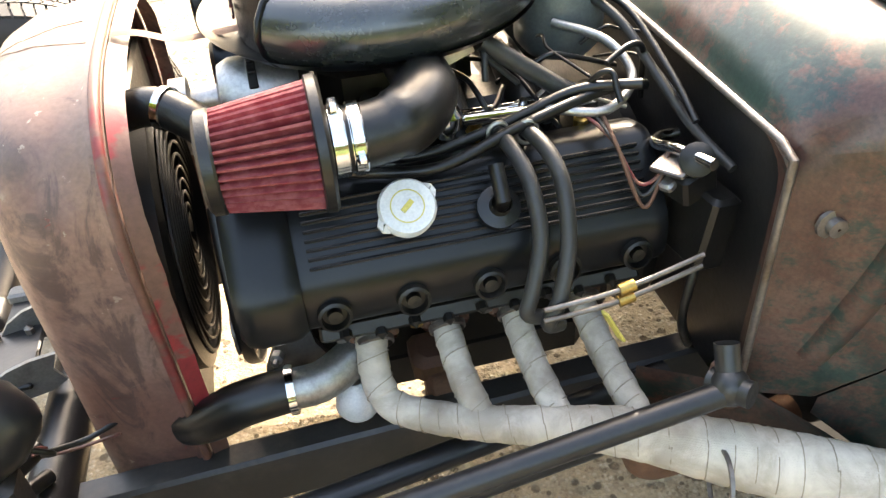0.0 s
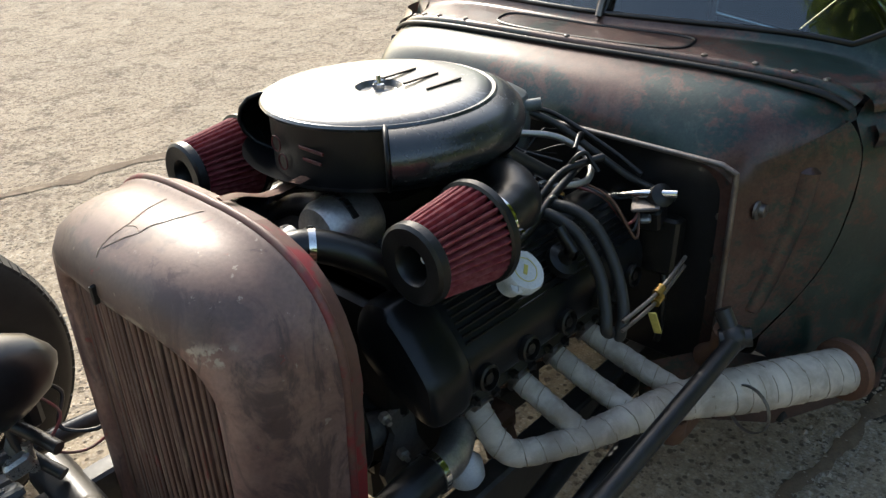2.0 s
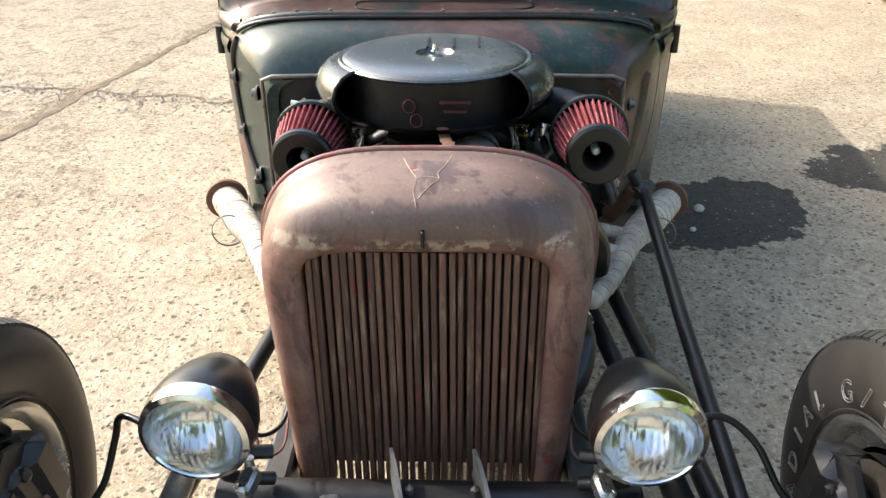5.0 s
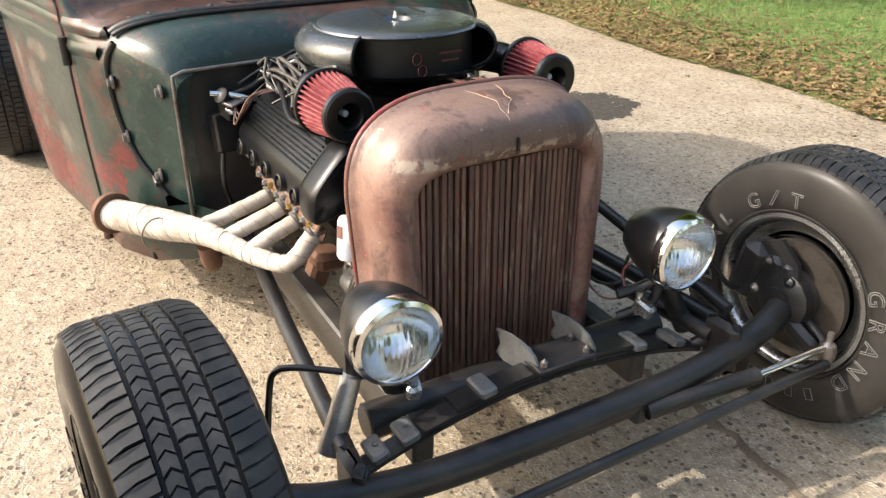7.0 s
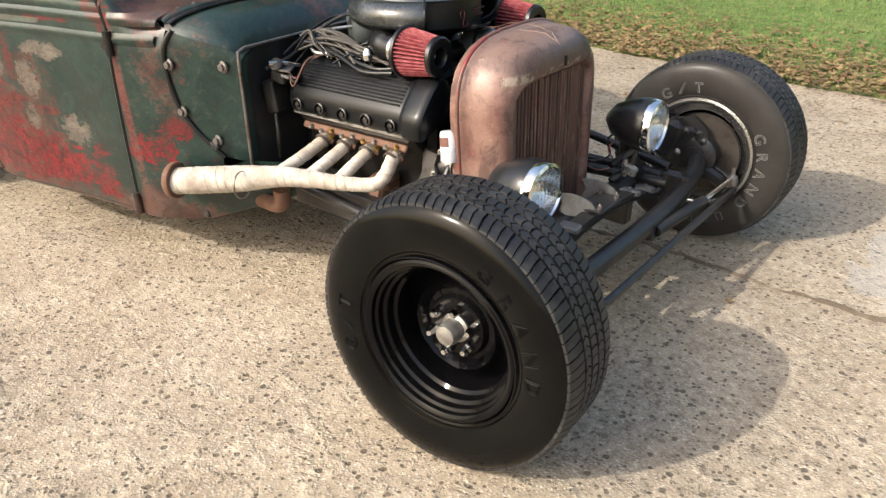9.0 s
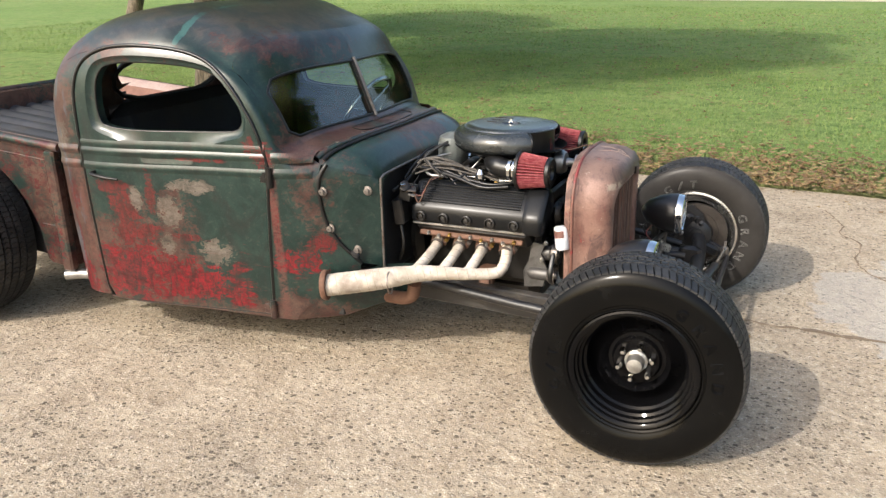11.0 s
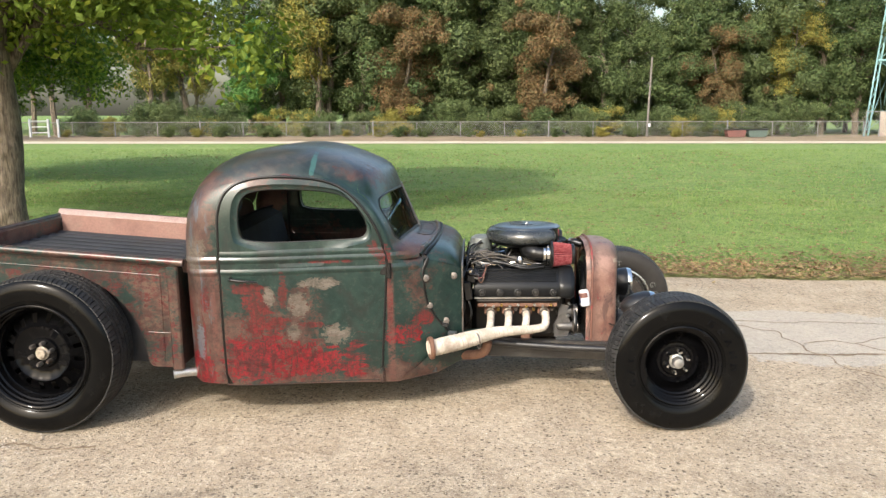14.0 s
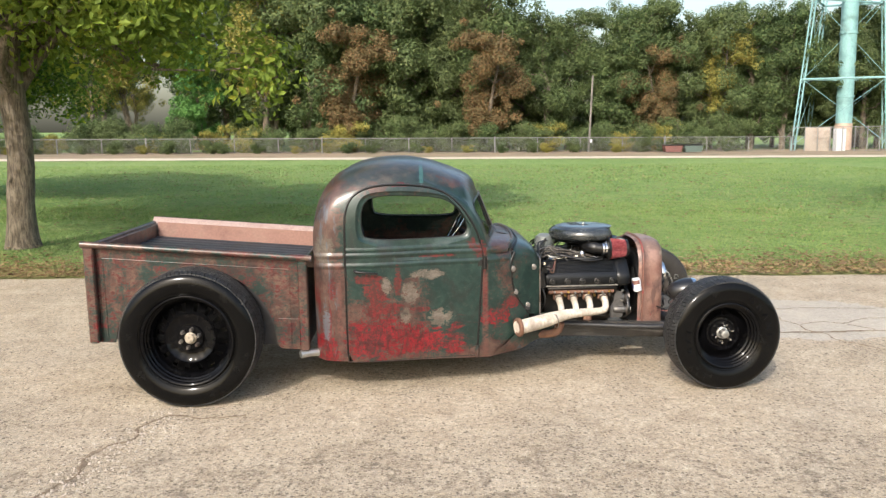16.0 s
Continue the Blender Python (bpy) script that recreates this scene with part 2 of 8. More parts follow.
    k.b.inputs["Coat Roughness"].default_value = 0.22


def rusty(k):
    """The radiator shell: warm rust over old red and grey, cracked on its top."""
    p = k.pos()
    n1, n2, n3 = k.noise(p, 5.0, 6, 0.6, 0.5), k.noise(p, 17, 6, 0.65, 0.5), k.noise(p, 160, 5, 0.6)
    x, y, z = (k.axis(p, i) for i in range(3))
    c = k.mix(k.band(n1, 0.35, 0.65), (0.168, 0.079, 0.060), (0.255, 0.152, 0.118))
    c = k.mix(k.math("MULTIPLY", k.band(n2, 0.50, 0.68), 0.7), c, (0.10, 0.052, 0.042))
    grey = k.math("MULTIPLY", k.band(k.math("ADD", z, k.math("MULTIPLY", n2, 0.12)), 0.84, 0.92), 0.65)
    c = k.mix(grey, c, (0.17, 0.115, 0.09))
    # darker middle of the top, above the slats
    d = k.math("ADD", k.math("POWER", k.math("DIVIDE", y, 0.25), 4), k.math("POWER", k.math("DIVIDE", k.math("SUBTRACT", z, 0.812), 0.042), 2))
    dark = k.math("MULTIPLY", k.band(k.math("ADD", d, k.math("MULTIPLY", k.math("SUBTRACT", n2, 0.5), 2.5)), 1.1, 0.5), k.band(z, 0.70, 0.76))
    c = k.mix(k.math("MULTIPLY", dark, 0.7), c, (0.075, 0.052, 0.044))
    c = k.mix(k.math("MULTIPLY", k.band(n2, 0.63, 0.67), 0.8), c, (0.24, 0.035, 0.03))
    c = k.mix(k.math("MULTIPLY", k.band(k.noise(p, 40, 4, 0.7), 0.66, 0.70), 0.5), c, (0.40, 0.34, 0.27))
    # pale chipped line just over the slats' opening
    lip = k.math("MULTIPLY", k.math("MULTIPLY", k.band(z, 0.765, 0.775), k.band(z, 0.80, 0.785)), k.band(k.noise(p, 24, 4, 0.7), 0.47, 0.54))
    c = k.mix(k.math("MULTIPLY", lip, k.band(x, -0.26, -0.235)), c, (0.36, 0.29, 0.22))
    c = k.mix(0.35, c, k.ramp(n3, (0.3, 0.3), (0.7, 0.7)), "OVERLAY")
    c = k.mix(k.math("MULTIPLY", k.band(k.noise(k.scaled(p, (1, 1, 0.4)), 11, 6, 0.7, 1.0), 0.52, 0.62), 0.75), c, (0.065, 0.036, 0.032))
    k.set(c, k.math("ADD", 0.40, k.math("MULTIPLY", n2, 0.3)), 0.08, k.bump(k.math("ADD", n3, n2), 0.12, 0.002))
    k.b.inputs["Coat Weight"].default_value = 0.28
    k.b.inputs["Coat Roughness"].default_value = 0.36


def concrete(k):
    """Old exposed-aggregate concrete: sand, pebbles, pits and dark worn patches."""
    p = k.pos()
    x, y = k.axis(p, 0), k.axis(p, 1)
    big, mid = k.noise(p, 0.55, 5, 0.6, 0.4), k.noise(p, 3.2, 6, 0.65, 0.3)
    peb = k.cells(p, 105, out="Color")
    pd = k.cells(p, 105)
    peb2 = k.cells(p, 230, out="Color")
    fine = k.noise(p, 240, 4, 0.65)
    # pitting: everywhere a little, in worn patches a lot
    worn_in = k.math("ADD", k.math("MULTIPLY", k.noise(p, 1.15, 4, 0.65, 0.5), 0.75), k.math("MULTIPLY", k.noise(p, 6.0, 4, 0.6), 0.25))
    worn_in = k.math("ADD", worn_in, k.math("MULTIPLY", k.band(y, -1.2, -2.4), 0.125))
    patch = k.band(worn_in, 0.44, 0.62)
    holes = k.math("ADD", k.math("MULTIPLY", k.noise(p, 23, 4, 0.68, 0.1), 0.62), k.math("MULTIPLY", k.noise(p, 80, 3, 0.65), 0.38))
    edge = k.math("SUBTRACT", 0.585, k.math("MULTIPLY", patch, 0.085))
    pit = k.math("MULTIPLY", k.band(holes, edge, k.math("ADD", edge, 0.11)), 0.8)
    warp = k.math("MULTIPLY", k.noise(p, 70, 3, 0.6), 0.22)
    for size, rate, reach in ((24, 0.60, 0.38), (46, 0.52, 0.42)):
        pick = k.math("ADD", k.axis(k.cells(p, size, out="Color"), 0), k.math("MULTIPLY", patch, 0.22))
        spot = k.math("MULTIPLY", k.band(k.math("ADD", k.cells(p, size), warp), reach, reach - 0.10), k.band(pick, rate, rate + 0.04))
        pit = k.math("MAXIMUM", pit, spot)
    dent = k.band(k.noise(p, 13, 4, 0.6, 0.4), 0.50, 0.68)
    c = k.mix(k.band(mid, 0.3, 0.7), (0.365, 0.292, 0.205), (0.46, 0.382, 0.280))
    c = k.mix(k.math("MULTIPLY", k.band(big, 0.50, 0.66), 0.22), c, (0.30, 0.255, 0.20))
    tone = k.ramp(k.axis(peb, 0), (0.0, (0.13, 0.10, 0.075)), (0.25, (0.40, 0.335, 0.255)), (0.7, (0.54, 0.47, 0.38)), (1.0, (0.72, 0.66, 0.57)))
    c = k.mix(k.math("MULTIPLY", k.band(pd, 0.62, 0.35), 0.40), c, tone)
    c = k.mix(0.38, c, k.ramp(k.noise(p, 30, 4, 0.7, 0.3), (0.36, 0.22), (0.62, 0.74)), "OVERLAY")
    c = k.mix(0.16, c, k.ramp(k.axis(peb2, 1), (0.0, 0.16), (1.0, 0.84)), "OVERLAY")
    c = k.mix(k.math("MULTIPLY", patch, 0.10), c, (0.22, 0.18, 0.135))
    # worn brown blotches where the traffic has scoured the surface
    scour = k.math("MULTIPLY", k.band(k.noise(p, 5.0, 6, 0.72, 0.6), 0.49, 0.63), k.math("ADD", 0.14, k.math("MULTIPLY", k.math("MULTIPLY", k.band(y, -1.0, -2.2), k.band(holes, 0.40, 0.54)), 0.62)))
    c = k.mix(scour, c, (0.145, 0.112, 0.083))
    # pits take a dark brown, partly for the shade inside their relief
    c = k.mix(k.math("MULTIPLY", pit, 0.85), c, k.mix(fine, (0.065, 0.050, 0.036), (0.17, 0.135, 0.10)))
    # an old oil-dark patch on one side and a pale mended patch ahead of the front wheels
    # a narrow stain from under the cab outward, widening
    u = k.math("DIVIDE", k.math("ADD", x, k.math("ADD", 2.02, k.math("MULTIPLY", k.math("SUBTRACT", y, 0.9), 0.12))), 0.30)
    v = k.math("DIVIDE", k.math("SUBTRACT", y, 1.0), 0.46)
    d1 = k.math("ADD", k.math("POWER", u, 2), k.math("POWER", v, 4))
    d3 = k.math("ADD", k.math("POWER", k.math("DIVIDE", k.math("ADD", x, 2.52), 0.30), 2), k.math("POWER", k.math("DIVIDE", k.math("SUBTRACT", y, 2.02), 0.42), 2))
    blot = k.math("ADD", k.math("MULTIPLY", k.math("SUBTRACT", mid, 0.5), 2.4), k.math("MULTIPLY", k.math("SUBTRACT", k.noise(p, 14, 4, 0.7), 0.5), 1.2))
    oil = k.math("MULTIPLY", k.band(k.math("ADD", k.math("MINIMUM", d1, d3), blot), 1.05, 0.95), 0.88)
    c = k.mix(oil, c, (0.030, 0.029, 0.028))
    d2 = k.math("ADD", k.math("POWER", k.math("MULTIPLY", k.math("SUBTRACT", x, 1.45), 0.85), 2), k.math("POWER", k.math("SUBTRACT", y, 0.95), 2))
    pale = k.math("MULTIPLY", k.band(k.math("ADD", d2, k.math("MULTIPLY", k.math("SUBTRACT", mid, 0.5), 1.0)), 0.62, 0.56), 0.5)
    c = k.mix(pale, c, k.mix(k.band(fine, 0.35, 0.65), (0.38, 0.365, 0.335), (0.55, 0.53, 0.49)))
    c = k.mix(1.0, c, (0.88, 0.88, 0.87), "MULTIPLY")
    h = k.math("ADD", k.math("MULTIPLY", k.band(pd, 0.6, 0.0), 0.6), k.math("ADD", k.math("MULTIPLY", fine, 0.4), k.math("MULTIPLY", pit, -2.2)))
    low = k.bump(dent, 0.32, 0.02)
    k.set(c, 0.9, 0.0, k.bump(h, 0.45, 0.006, low))
    k.b.inputs["Specular IOR Level"].default_value = 0.25


def turf(k):
    p = k.pos()
    big, mid, fine = k.noise(p, 0.11, 4, 0.6, 0.3), k.noise(p, 1.3, 6, 0.65), k.noise(p, 60, 5, 0.7)
    c = k.mix(k.band(big, 0.35, 0.65), (0.165, 0.250, 0.074), (0.210, 0.285, 0.096))
    c = k.mix(k.math("MULTIPLY", k.band(mid, 0.45, 0.7), 0.6), c, (0.270, 0.285, 0.112))
    c = k.mix(k.math("MULTIPLY", k.band(k.noise(p, 3.5, 5, 0.7, 0.5), 0.48, 0.64), 0.65), c, (0.105, 0.178, 0.050))
    c = k.mix(k.math("MULTIPLY", k.band(k.noise(p, 9, 4, 0.7), 0.64, 0.74), 0.3), c, (0.27, 0.235, 0.10))
    c = k.mix(0.38, c, k.ramp(k.noise(k.scaled(p, (1.0, 0.45, 1.0)), 14, 5, 0.75), (0.32, 0.18), (0.68, 0.82)), "OVERLAY")
    c = k.mix(0.5, c, k.ramp(fine, (0.25, 0.15), (0.75, 0.85)), "OVERLAY")
    y, x = k.axis(p, 1), k.axis(p, 0)
    # dry strip and fallen leaves along the pavement's edge
    e = k.math("SUBTRACT", y, k.math("SUBTRACT", 3.15, k.math("MULTIPLY", x, 0.1)))
    rim = k.math("MULTIPLY", k.band(k.math("ADD", e, k.math("MULTIPLY", k.math("SUBTRACT", mid, 0.5), 2.6)), 1.3, 0.1), 0.40)
    c = k.mix(rim, c, k.mix(fine, (0.19, 0.10, 0.045), (0.33, 0.23, 0.12)))
    k.set(c, 0.95, 0.0, k.bump(fine, 0.9, 0.03))
    k.b.inputs["Specular IOR Level"].default_value = 0.1


def leafy(name, tones, glow=0.35):
    """Leaves: a tone by clump and by tree, with light through them."""

    def build(k):
        p = k.pos()
        f = k.math("FRACT", k.math("ADD", k.isle(), k.math("MULTIPLY", k.noise(p, 0.5, 3), 0.0)))
        c = k.ramp(f, *tones)
        c = k.mix(k.math("MULTIPLY", k.rnd(), 0.35), c, tones[-1][1])
        c = k.mix(0.5, c, k.ramp(k.noise(p, 0.9, 3, 0.6), (0.35, 0.3), (0.65, 0.7)), "OVERLAY")
        k.set(c, 0.6)
        k.b.inputs["Specular IOR Level"].default_value = 0.25
        t = k.n.new("ShaderNodeBsdfTranslucent")
        k.put(t.inputs["Color"], k.mix(0.5, c, (0.5, 0.6, 0.1), "OVERLAY"))
        m = k.n.new("ShaderNodeMixShader")
        m.inputs[0].default_value = glow
        k.put(m.inputs[1], k.b.outputs[0])
        k.put(m.inputs[2], t.outputs[0])
        k.put(k.out.inputs["Surface"], m.outputs[0])

    return material(name, build)


def bark_nodes(k):
    p = k.pos()
    n = k.noise(k.scaled(p, (9, 9, 1.4)), 3.0, 6, 0.7, 0.8)
    f = k.noise(p, 50, 4, 0.6)
    c = k.mix(k.band(n, 0.35, 0.65), (0.065, 0.050, 0.036), (0.22, 0.18, 0.13))
    k.set(k.mix(0.3, c, k.ramp(f, (0.3, 0.3), (0.7, 0.7)), "OVERLAY"), 0.9, 0, k.bump(n, 0.9, 0.03))


def rubber_nodes(k):
    """Dressed black rubber on the outer side, dry and dusty on the inner."""
    p = k.pos()
    o = k.axis(k.obj(), 2)
    n, f = k.noise(p, 14, 5, 0.65), k.noise(p, 160, 3, 0.6)
    dry = k.band(o, 0.06, -0.06)
    c = k.mix(k.math("MULTIPLY", k.band(n, 0.45, 0.75), 0.5), (0.003, 0.003, 0.003), (0.008, 0.008, 0.0075))
    c = k.mix(k.math("MULTIPLY", dry, k.math("ADD", 0.35, k.math("MULTIPLY", n, 0.7))), c, (0.048, 0.044, 0.040))
    r = k.math("ADD", k.math("MULTIPLY", dry, 0.18), k.math("ADD", 0.07, k.math("MULTIPLY", n, 0.18)))
    k.set(c, r, 0, k.bump(f, 0.04, 0.0005))
    k.b.inputs["Specular IOR Level"].default_value = 0.16


def tread_nodes(k):
    p = k.pos()
    n, f = k.noise(p, 20, 5, 0.65), k.noise(p, 200, 3, 0.6)
    c = k.mix(k.band(n, 0.4, 0.7), (0.011, 0.011, 0.0115), (0.036, 0.035, 0.034))
    k.set(c, k.math("ADD", 0.42, k.math("MULTIPLY", n, 0.3)), 0, k.bump(f, 0.2, 0.001))


def filter_nodes(k):
    p = k.pos()
    n = k.noise(p, 60, 4, 0.6)
    c = k.mix(k.band(n, 0.35, 0.7), (0.19, 0.022, 0.030), (0.29, 0.080, 0.080))
    k.set(c, 0.75, 0, k.bump(k.noise(p, 500, 2), 0.3, 0.0008))


def wrap_nodes(k):
    """Exhaust wrap: woven tape gone grey with heat."""
    p = k.pos()
    n = k.noise(p, 16, 5, 0.65, 0.4)
    weave = k.math("MULTIPLY", k.wave(p, 190, "X"), k.wave(p, 190, "Z"))
    c = k.mix(k.band(n, 0.35, 0.68), (0.40, 0.345, 0.28), (0.63, 0.565, 0.48))
    c = k.mix(k.math("MULTIPLY", k.band(k.noise(p, 7, 4, 0.6), 0.50, 0.70), 0.6), c, (0.20, 0.145, 0.11))
    k.set(c, 0.7, 0, k.bump(weave, 0.35, 0.001))


def sign_glass(k):
    """Clear flat glass, faintly green, with its gloss."""
    clear = k.n.new("ShaderNodeBsdfTransparent")
    clear.inputs["Color"].default_value = (0.55, 0.66, 0.70, 1)
    gloss = k.n.new("ShaderNodeBsdfGlossy")
    k.put(gloss.inputs["Roughness"], k.math("MULTIPLY", k.noise(k.pos(), 9, 4, 0.6), 0.06))
    m = k.n.new("ShaderNodeMixShader")
    m.inputs[0].default_value = 0.13
    k.put(m.inputs[1], clear.outputs[0])
    k.put(m.inputs[2], gloss.outputs[0])
    k.put(k.out.inputs["Surface"], m.outputs[0])


PAINT = material("worn truck paint", patina)
RUST = material("rusty shell", rusty)
CONCRETE = material("aggregate concrete", concrete)
TURF = material("mown grass", turf)
BARK = material("bark", bark_nodes)
RUBBER = material("tyre rubber", rubber_nodes)
TREAD = material("tyre tread", tread_nodes)
FILTER = material("red filter gauze", filter_nodes)
WRAP = material("exhaust wrap", wrap_nodes)
GLASS = material("windscreen glass", sign_glass)
BLACK = worn("black chassis paint", (0.012, 0.012, 0.013), (0.028, 0.027, 0.026), 0.38, 0.0, 9)
SATIN = worn("satin black engine paint", (0.004, 0.0046, 0.0055), (0.008, 0.0088, 0.010), 0.31, 0.0, 9, dirt=(0.05, 0.046, 0.04), dirt_amount=0.10, relief=0.02, spec=0.32, grain=0.1)
LIDBLACK = worn("dusty semi-gloss lid paint", (0.022, 0.025, 0.025), (0.05, 0.054, 0.052), 0.26, 0.0, 7, dirt=(0.12, 0.11, 0.095), dirt_amount=0.2, relief=0.015, spec=0.9, grain=0.08)
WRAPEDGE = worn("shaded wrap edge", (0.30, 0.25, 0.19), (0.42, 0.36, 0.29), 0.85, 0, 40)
DULLRED = worn("dull red print", (0.085, 0.012, 0.012), (0.05, 0.012, 0.012), 0.6, 0, 40)
RAIL = worn("dusty chassis paint", (0.030, 0.028, 0.026), (0.060, 0.054, 0.047), 0.42, 0.0, 6, dirt=(0.16, 0.135, 0.10), dirt_amount=0.4)
GRIME = worn("greasy engine black", (0.006, 0.0055, 0.005), (0.018, 0.014, 0.011), 0.42, 0.1, 12, dirt=(0.04, 0.03, 0.022))
RIMBLACK = worn("gloss black wheel paint", (0.003, 0.003, 0.0035), (0.006, 0.006, 0.006), 0.09, 0.0, 7, dirt_amount=0.02, relief=0.01, grain=0.04)
LIDTOP = worn("dusty semi-gloss lid top", (0.022, 0.025, 0.025), (0.05, 0.054, 0.052), 0.26, 0.0, 7, dirt=(0.12, 0.11, 0.095), dirt_amount=0.2, relief=0.015, spec=0.9, grain=0.08)
for node in LIDTOP.node_tree.nodes:
    if node.type == "BSDF_PRINCIPLED":
        node.inputs["Coat Weight"].default_value, node.inputs["Coat Roughness"].default_value = 0.9, 0.34
for node in RIMBLACK.node_tree.nodes:
    if node.type == "BSDF_PRINCIPLED":
        node.inputs["Specular IOR Level"].default_value = 0.15
LAMPBLACK = worn("satin black lamp paint", (0.010, 0.010, 0.011), (0.018, 0.018, 0.018), 0.30, 0.0, 8, dirt_amount=0.15, relief=0.02, grain=0.1)
CHROME = worn("chrome", (0.78, 0.78, 0.77), (0.62, 0.61, 0.58), 0.10, 1.0, 12, dirt_amount=0.18, relief=0.03)
ALU = worn("dull aluminium", (0.46, 0.45, 0.43), (0.30, 0.29, 0.27), 0.42, 0.9, 14)
STEEL = worn("bare steel", (0.22, 0.20, 0.185), (0.12, 0.085, 0.065), 0.42, 0.8, 14)
BROWNRUST = worn("rusted steel", (0.13, 0.065, 0.04), (0.20, 0.105, 0.065), 0.7, 0.2, 14)
HOSE = worn("rubber hose", (0.0045, 0.0045, 0.0045), (0.010, 0.010, 0.010), 0.36, 0.0, 16, dirt=(0.035, 0.03, 0.025), dirt_amount=0.2)
GREYHOSE = worn("grey heater hose", (0.022, 0.022, 0.021), (0.045, 0.043, 0.040), 0.48, 0.0, 20, dirt_amount=0.2)
WHITE = worn("white plastic", (0.62, 0.64, 0.66), (0.50, 0.51, 0.52), 0.4, 0.0, 20, dirt_amount=0.2)
LETTER = worn("pale tyre lettering", (0.21, 0.205, 0.19), (0.11, 0.105, 0.10), 0.7, 0, 30)
BRASS = worn("brass", (0.50, 0.33, 0.10), (0.36, 0.22, 0.07), 0.35, 0.9, 20)
# one near-black for all cab insides; the shade in there is part of it
INSIDE = worn("near-black cab inside", (0.012, 0.012, 0.013), (0.02, 0.02, 0.02), 0.8, 0, 6)
GALV = worn("galvanised fence", (0.26, 0.26, 0.25), (0.18, 0.18, 0.17), 0.6, 0.4, 3)
TEAL = worn("pale green tower paint", (0.20, 0.36, 0.36), (0.15, 0.28, 0.28), 0.5, 0, 0.8)
WALLWHITE = worn("white siding", (0.62, 0.64, 0.66), (0.52, 0.54, 0.57), 0.6, 0, 0.6)
DUSTY = worn("dusty gravel", (0.55, 0.47, 0.35), (0.44, 0.36, 0.26), 0.95, 0, 0.7, relief=0.5)
CRACK = worn("dirt in the joints", (0.16, 0.115, 0.075), (0.30, 0.235, 0.16), 0.95, 0, 9, relief=0.8)
STONE = worn("grey-brown stone", (0.36, 0.31, 0.25), (0.24, 0.20, 0.16), 0.9, 0, 30)
YELLOWTAG = worn("yellow tag", (0.55, 0.48, 0.12), (0.45, 0.38, 0.10), 0.6, 0, 30)
REDEDGE = worn("old red edge paint", (0.20, 0.028, 0.028), (0.15, 0.065, 0.05), 0.55, 0, 22, (0.40, 0.52))
REDCHIP = worn("chipped red shell edge", (0.15, 0.070, 0.052), (0.19, 0.030, 0.030), 0.5, 0, 9, (0.50, 0.58))
LINER = worn("black bed liner", (0.022, 0.023, 0.026), (0.04, 0.04, 0.045), 0.55, 0, 5)


def lens_nodes(k):
    k.set((0.93, 0.96, 0.97), 0.05, 0.0, k.bump(k.wave(k.obj(), 26, "Y"), 0.5, 0.004))
    k.b.inputs["Transmission Weight"].default_value = 0.9
    k.b.inputs["IOR"].default_value = 1.3


LENS = material("headlamp glass", lens_nodes)
LEAF_NEAR = leafy("maple leaves", [(0.0, (0.050, 0.105, 0.018)), (0.5, (0.105, 0.190, 0.028)), (0.85, (0.210, 0.300, 0.040)), (1.0, (0.310, 0.320, 0.040))], 0.35)
LEAF_GREEN = leafy("green wood leaves", [(0.0, (0.044, 0.074, 0.027)), (0.6, (0.080, 0.122, 0.042)), (0.9, (0.130, 0.168, 0.060)), (1.0, (0.150, 0.165, 0.066))], 0.22)
LEAF_BROWN = leafy("browning oak leaves", [(0.0, (0.085, 0.088, 0.036)), (0.6, (0.150, 0.112, 0.050)), (1.0, (0.215, 0.120, 0.056))], 0.22)
LEAF_YELLOW = leafy("yellow autumn leaves", [(0.0, (0.120, 0.150, 0.042)), (0.6, (0.215, 0.218, 0.056)), (1.0, (0.340, 0.265, 0.058))], 0.25)
LEAF_BRIGHT = leafy("bright green leaves", [(0.0, (0.045, 0.120, 0.026)), (0.6, (0.078, 0.185, 0.040)), (1.0, (0.115, 0.225, 0.052))], 0.2)
LITTER = leafy("fallen leaves", [(0.0, (0.11, 0.055, 0.028)), (0.5, (0.20, 0.125, 0.06)), (1.0, (0.34, 0.25, 0.12))], 0.1)
BLADE = leafy("grass blades", [(0.0, (0.135, 0.215, 0.062)), (0.6, (0.195, 0.275, 0.086)), (1.0, (0.275, 0.315, 0.120))], 0.3)

# ---- mesh building ----
from mathutils.bvhtree import BVHTree


def along(x, pts):
    """A smooth curve through (x, value) control points, given in rising x."""
    xs, ys = [p[0] for p in pts], [p[1] for p in pts]
    if x <= xs[0]:
        return ys[0]
    if x >= xs[-1]:
        return ys[-1]
    i = max(j for j in range(len(xs) - 1) if xs[j] <= x)

    def slope(j):
        if j == 0 or j == len(xs) - 1:
            a, b = (0, 1) if j == 0 else (-2, -1)
            return (ys[b] - ys[a]) / (xs[b] - xs[a])
        d0, d1 = (ys[j] - ys[j - 1]) / (xs[j] - xs[j - 1]), (ys[j + 1] - ys[j]) / (xs[j + 1] - xs[j])
        return 0.0 if d0 * d1 <= 0 else 2 * d0 * d1 / (d0 + d1)

    h = xs[i + 1] - xs[i]
    t = (x - xs[i]) / h
    return ((2 * t**3 - 3 * t**2 + 1) * ys[i] + (t**3 - 2 * t**2 + t) * h * slope(i)
            + (-2 * t**3 + 3 * t**2) * ys[i + 1] + (t**3 - t**2) * h * slope(i + 1))


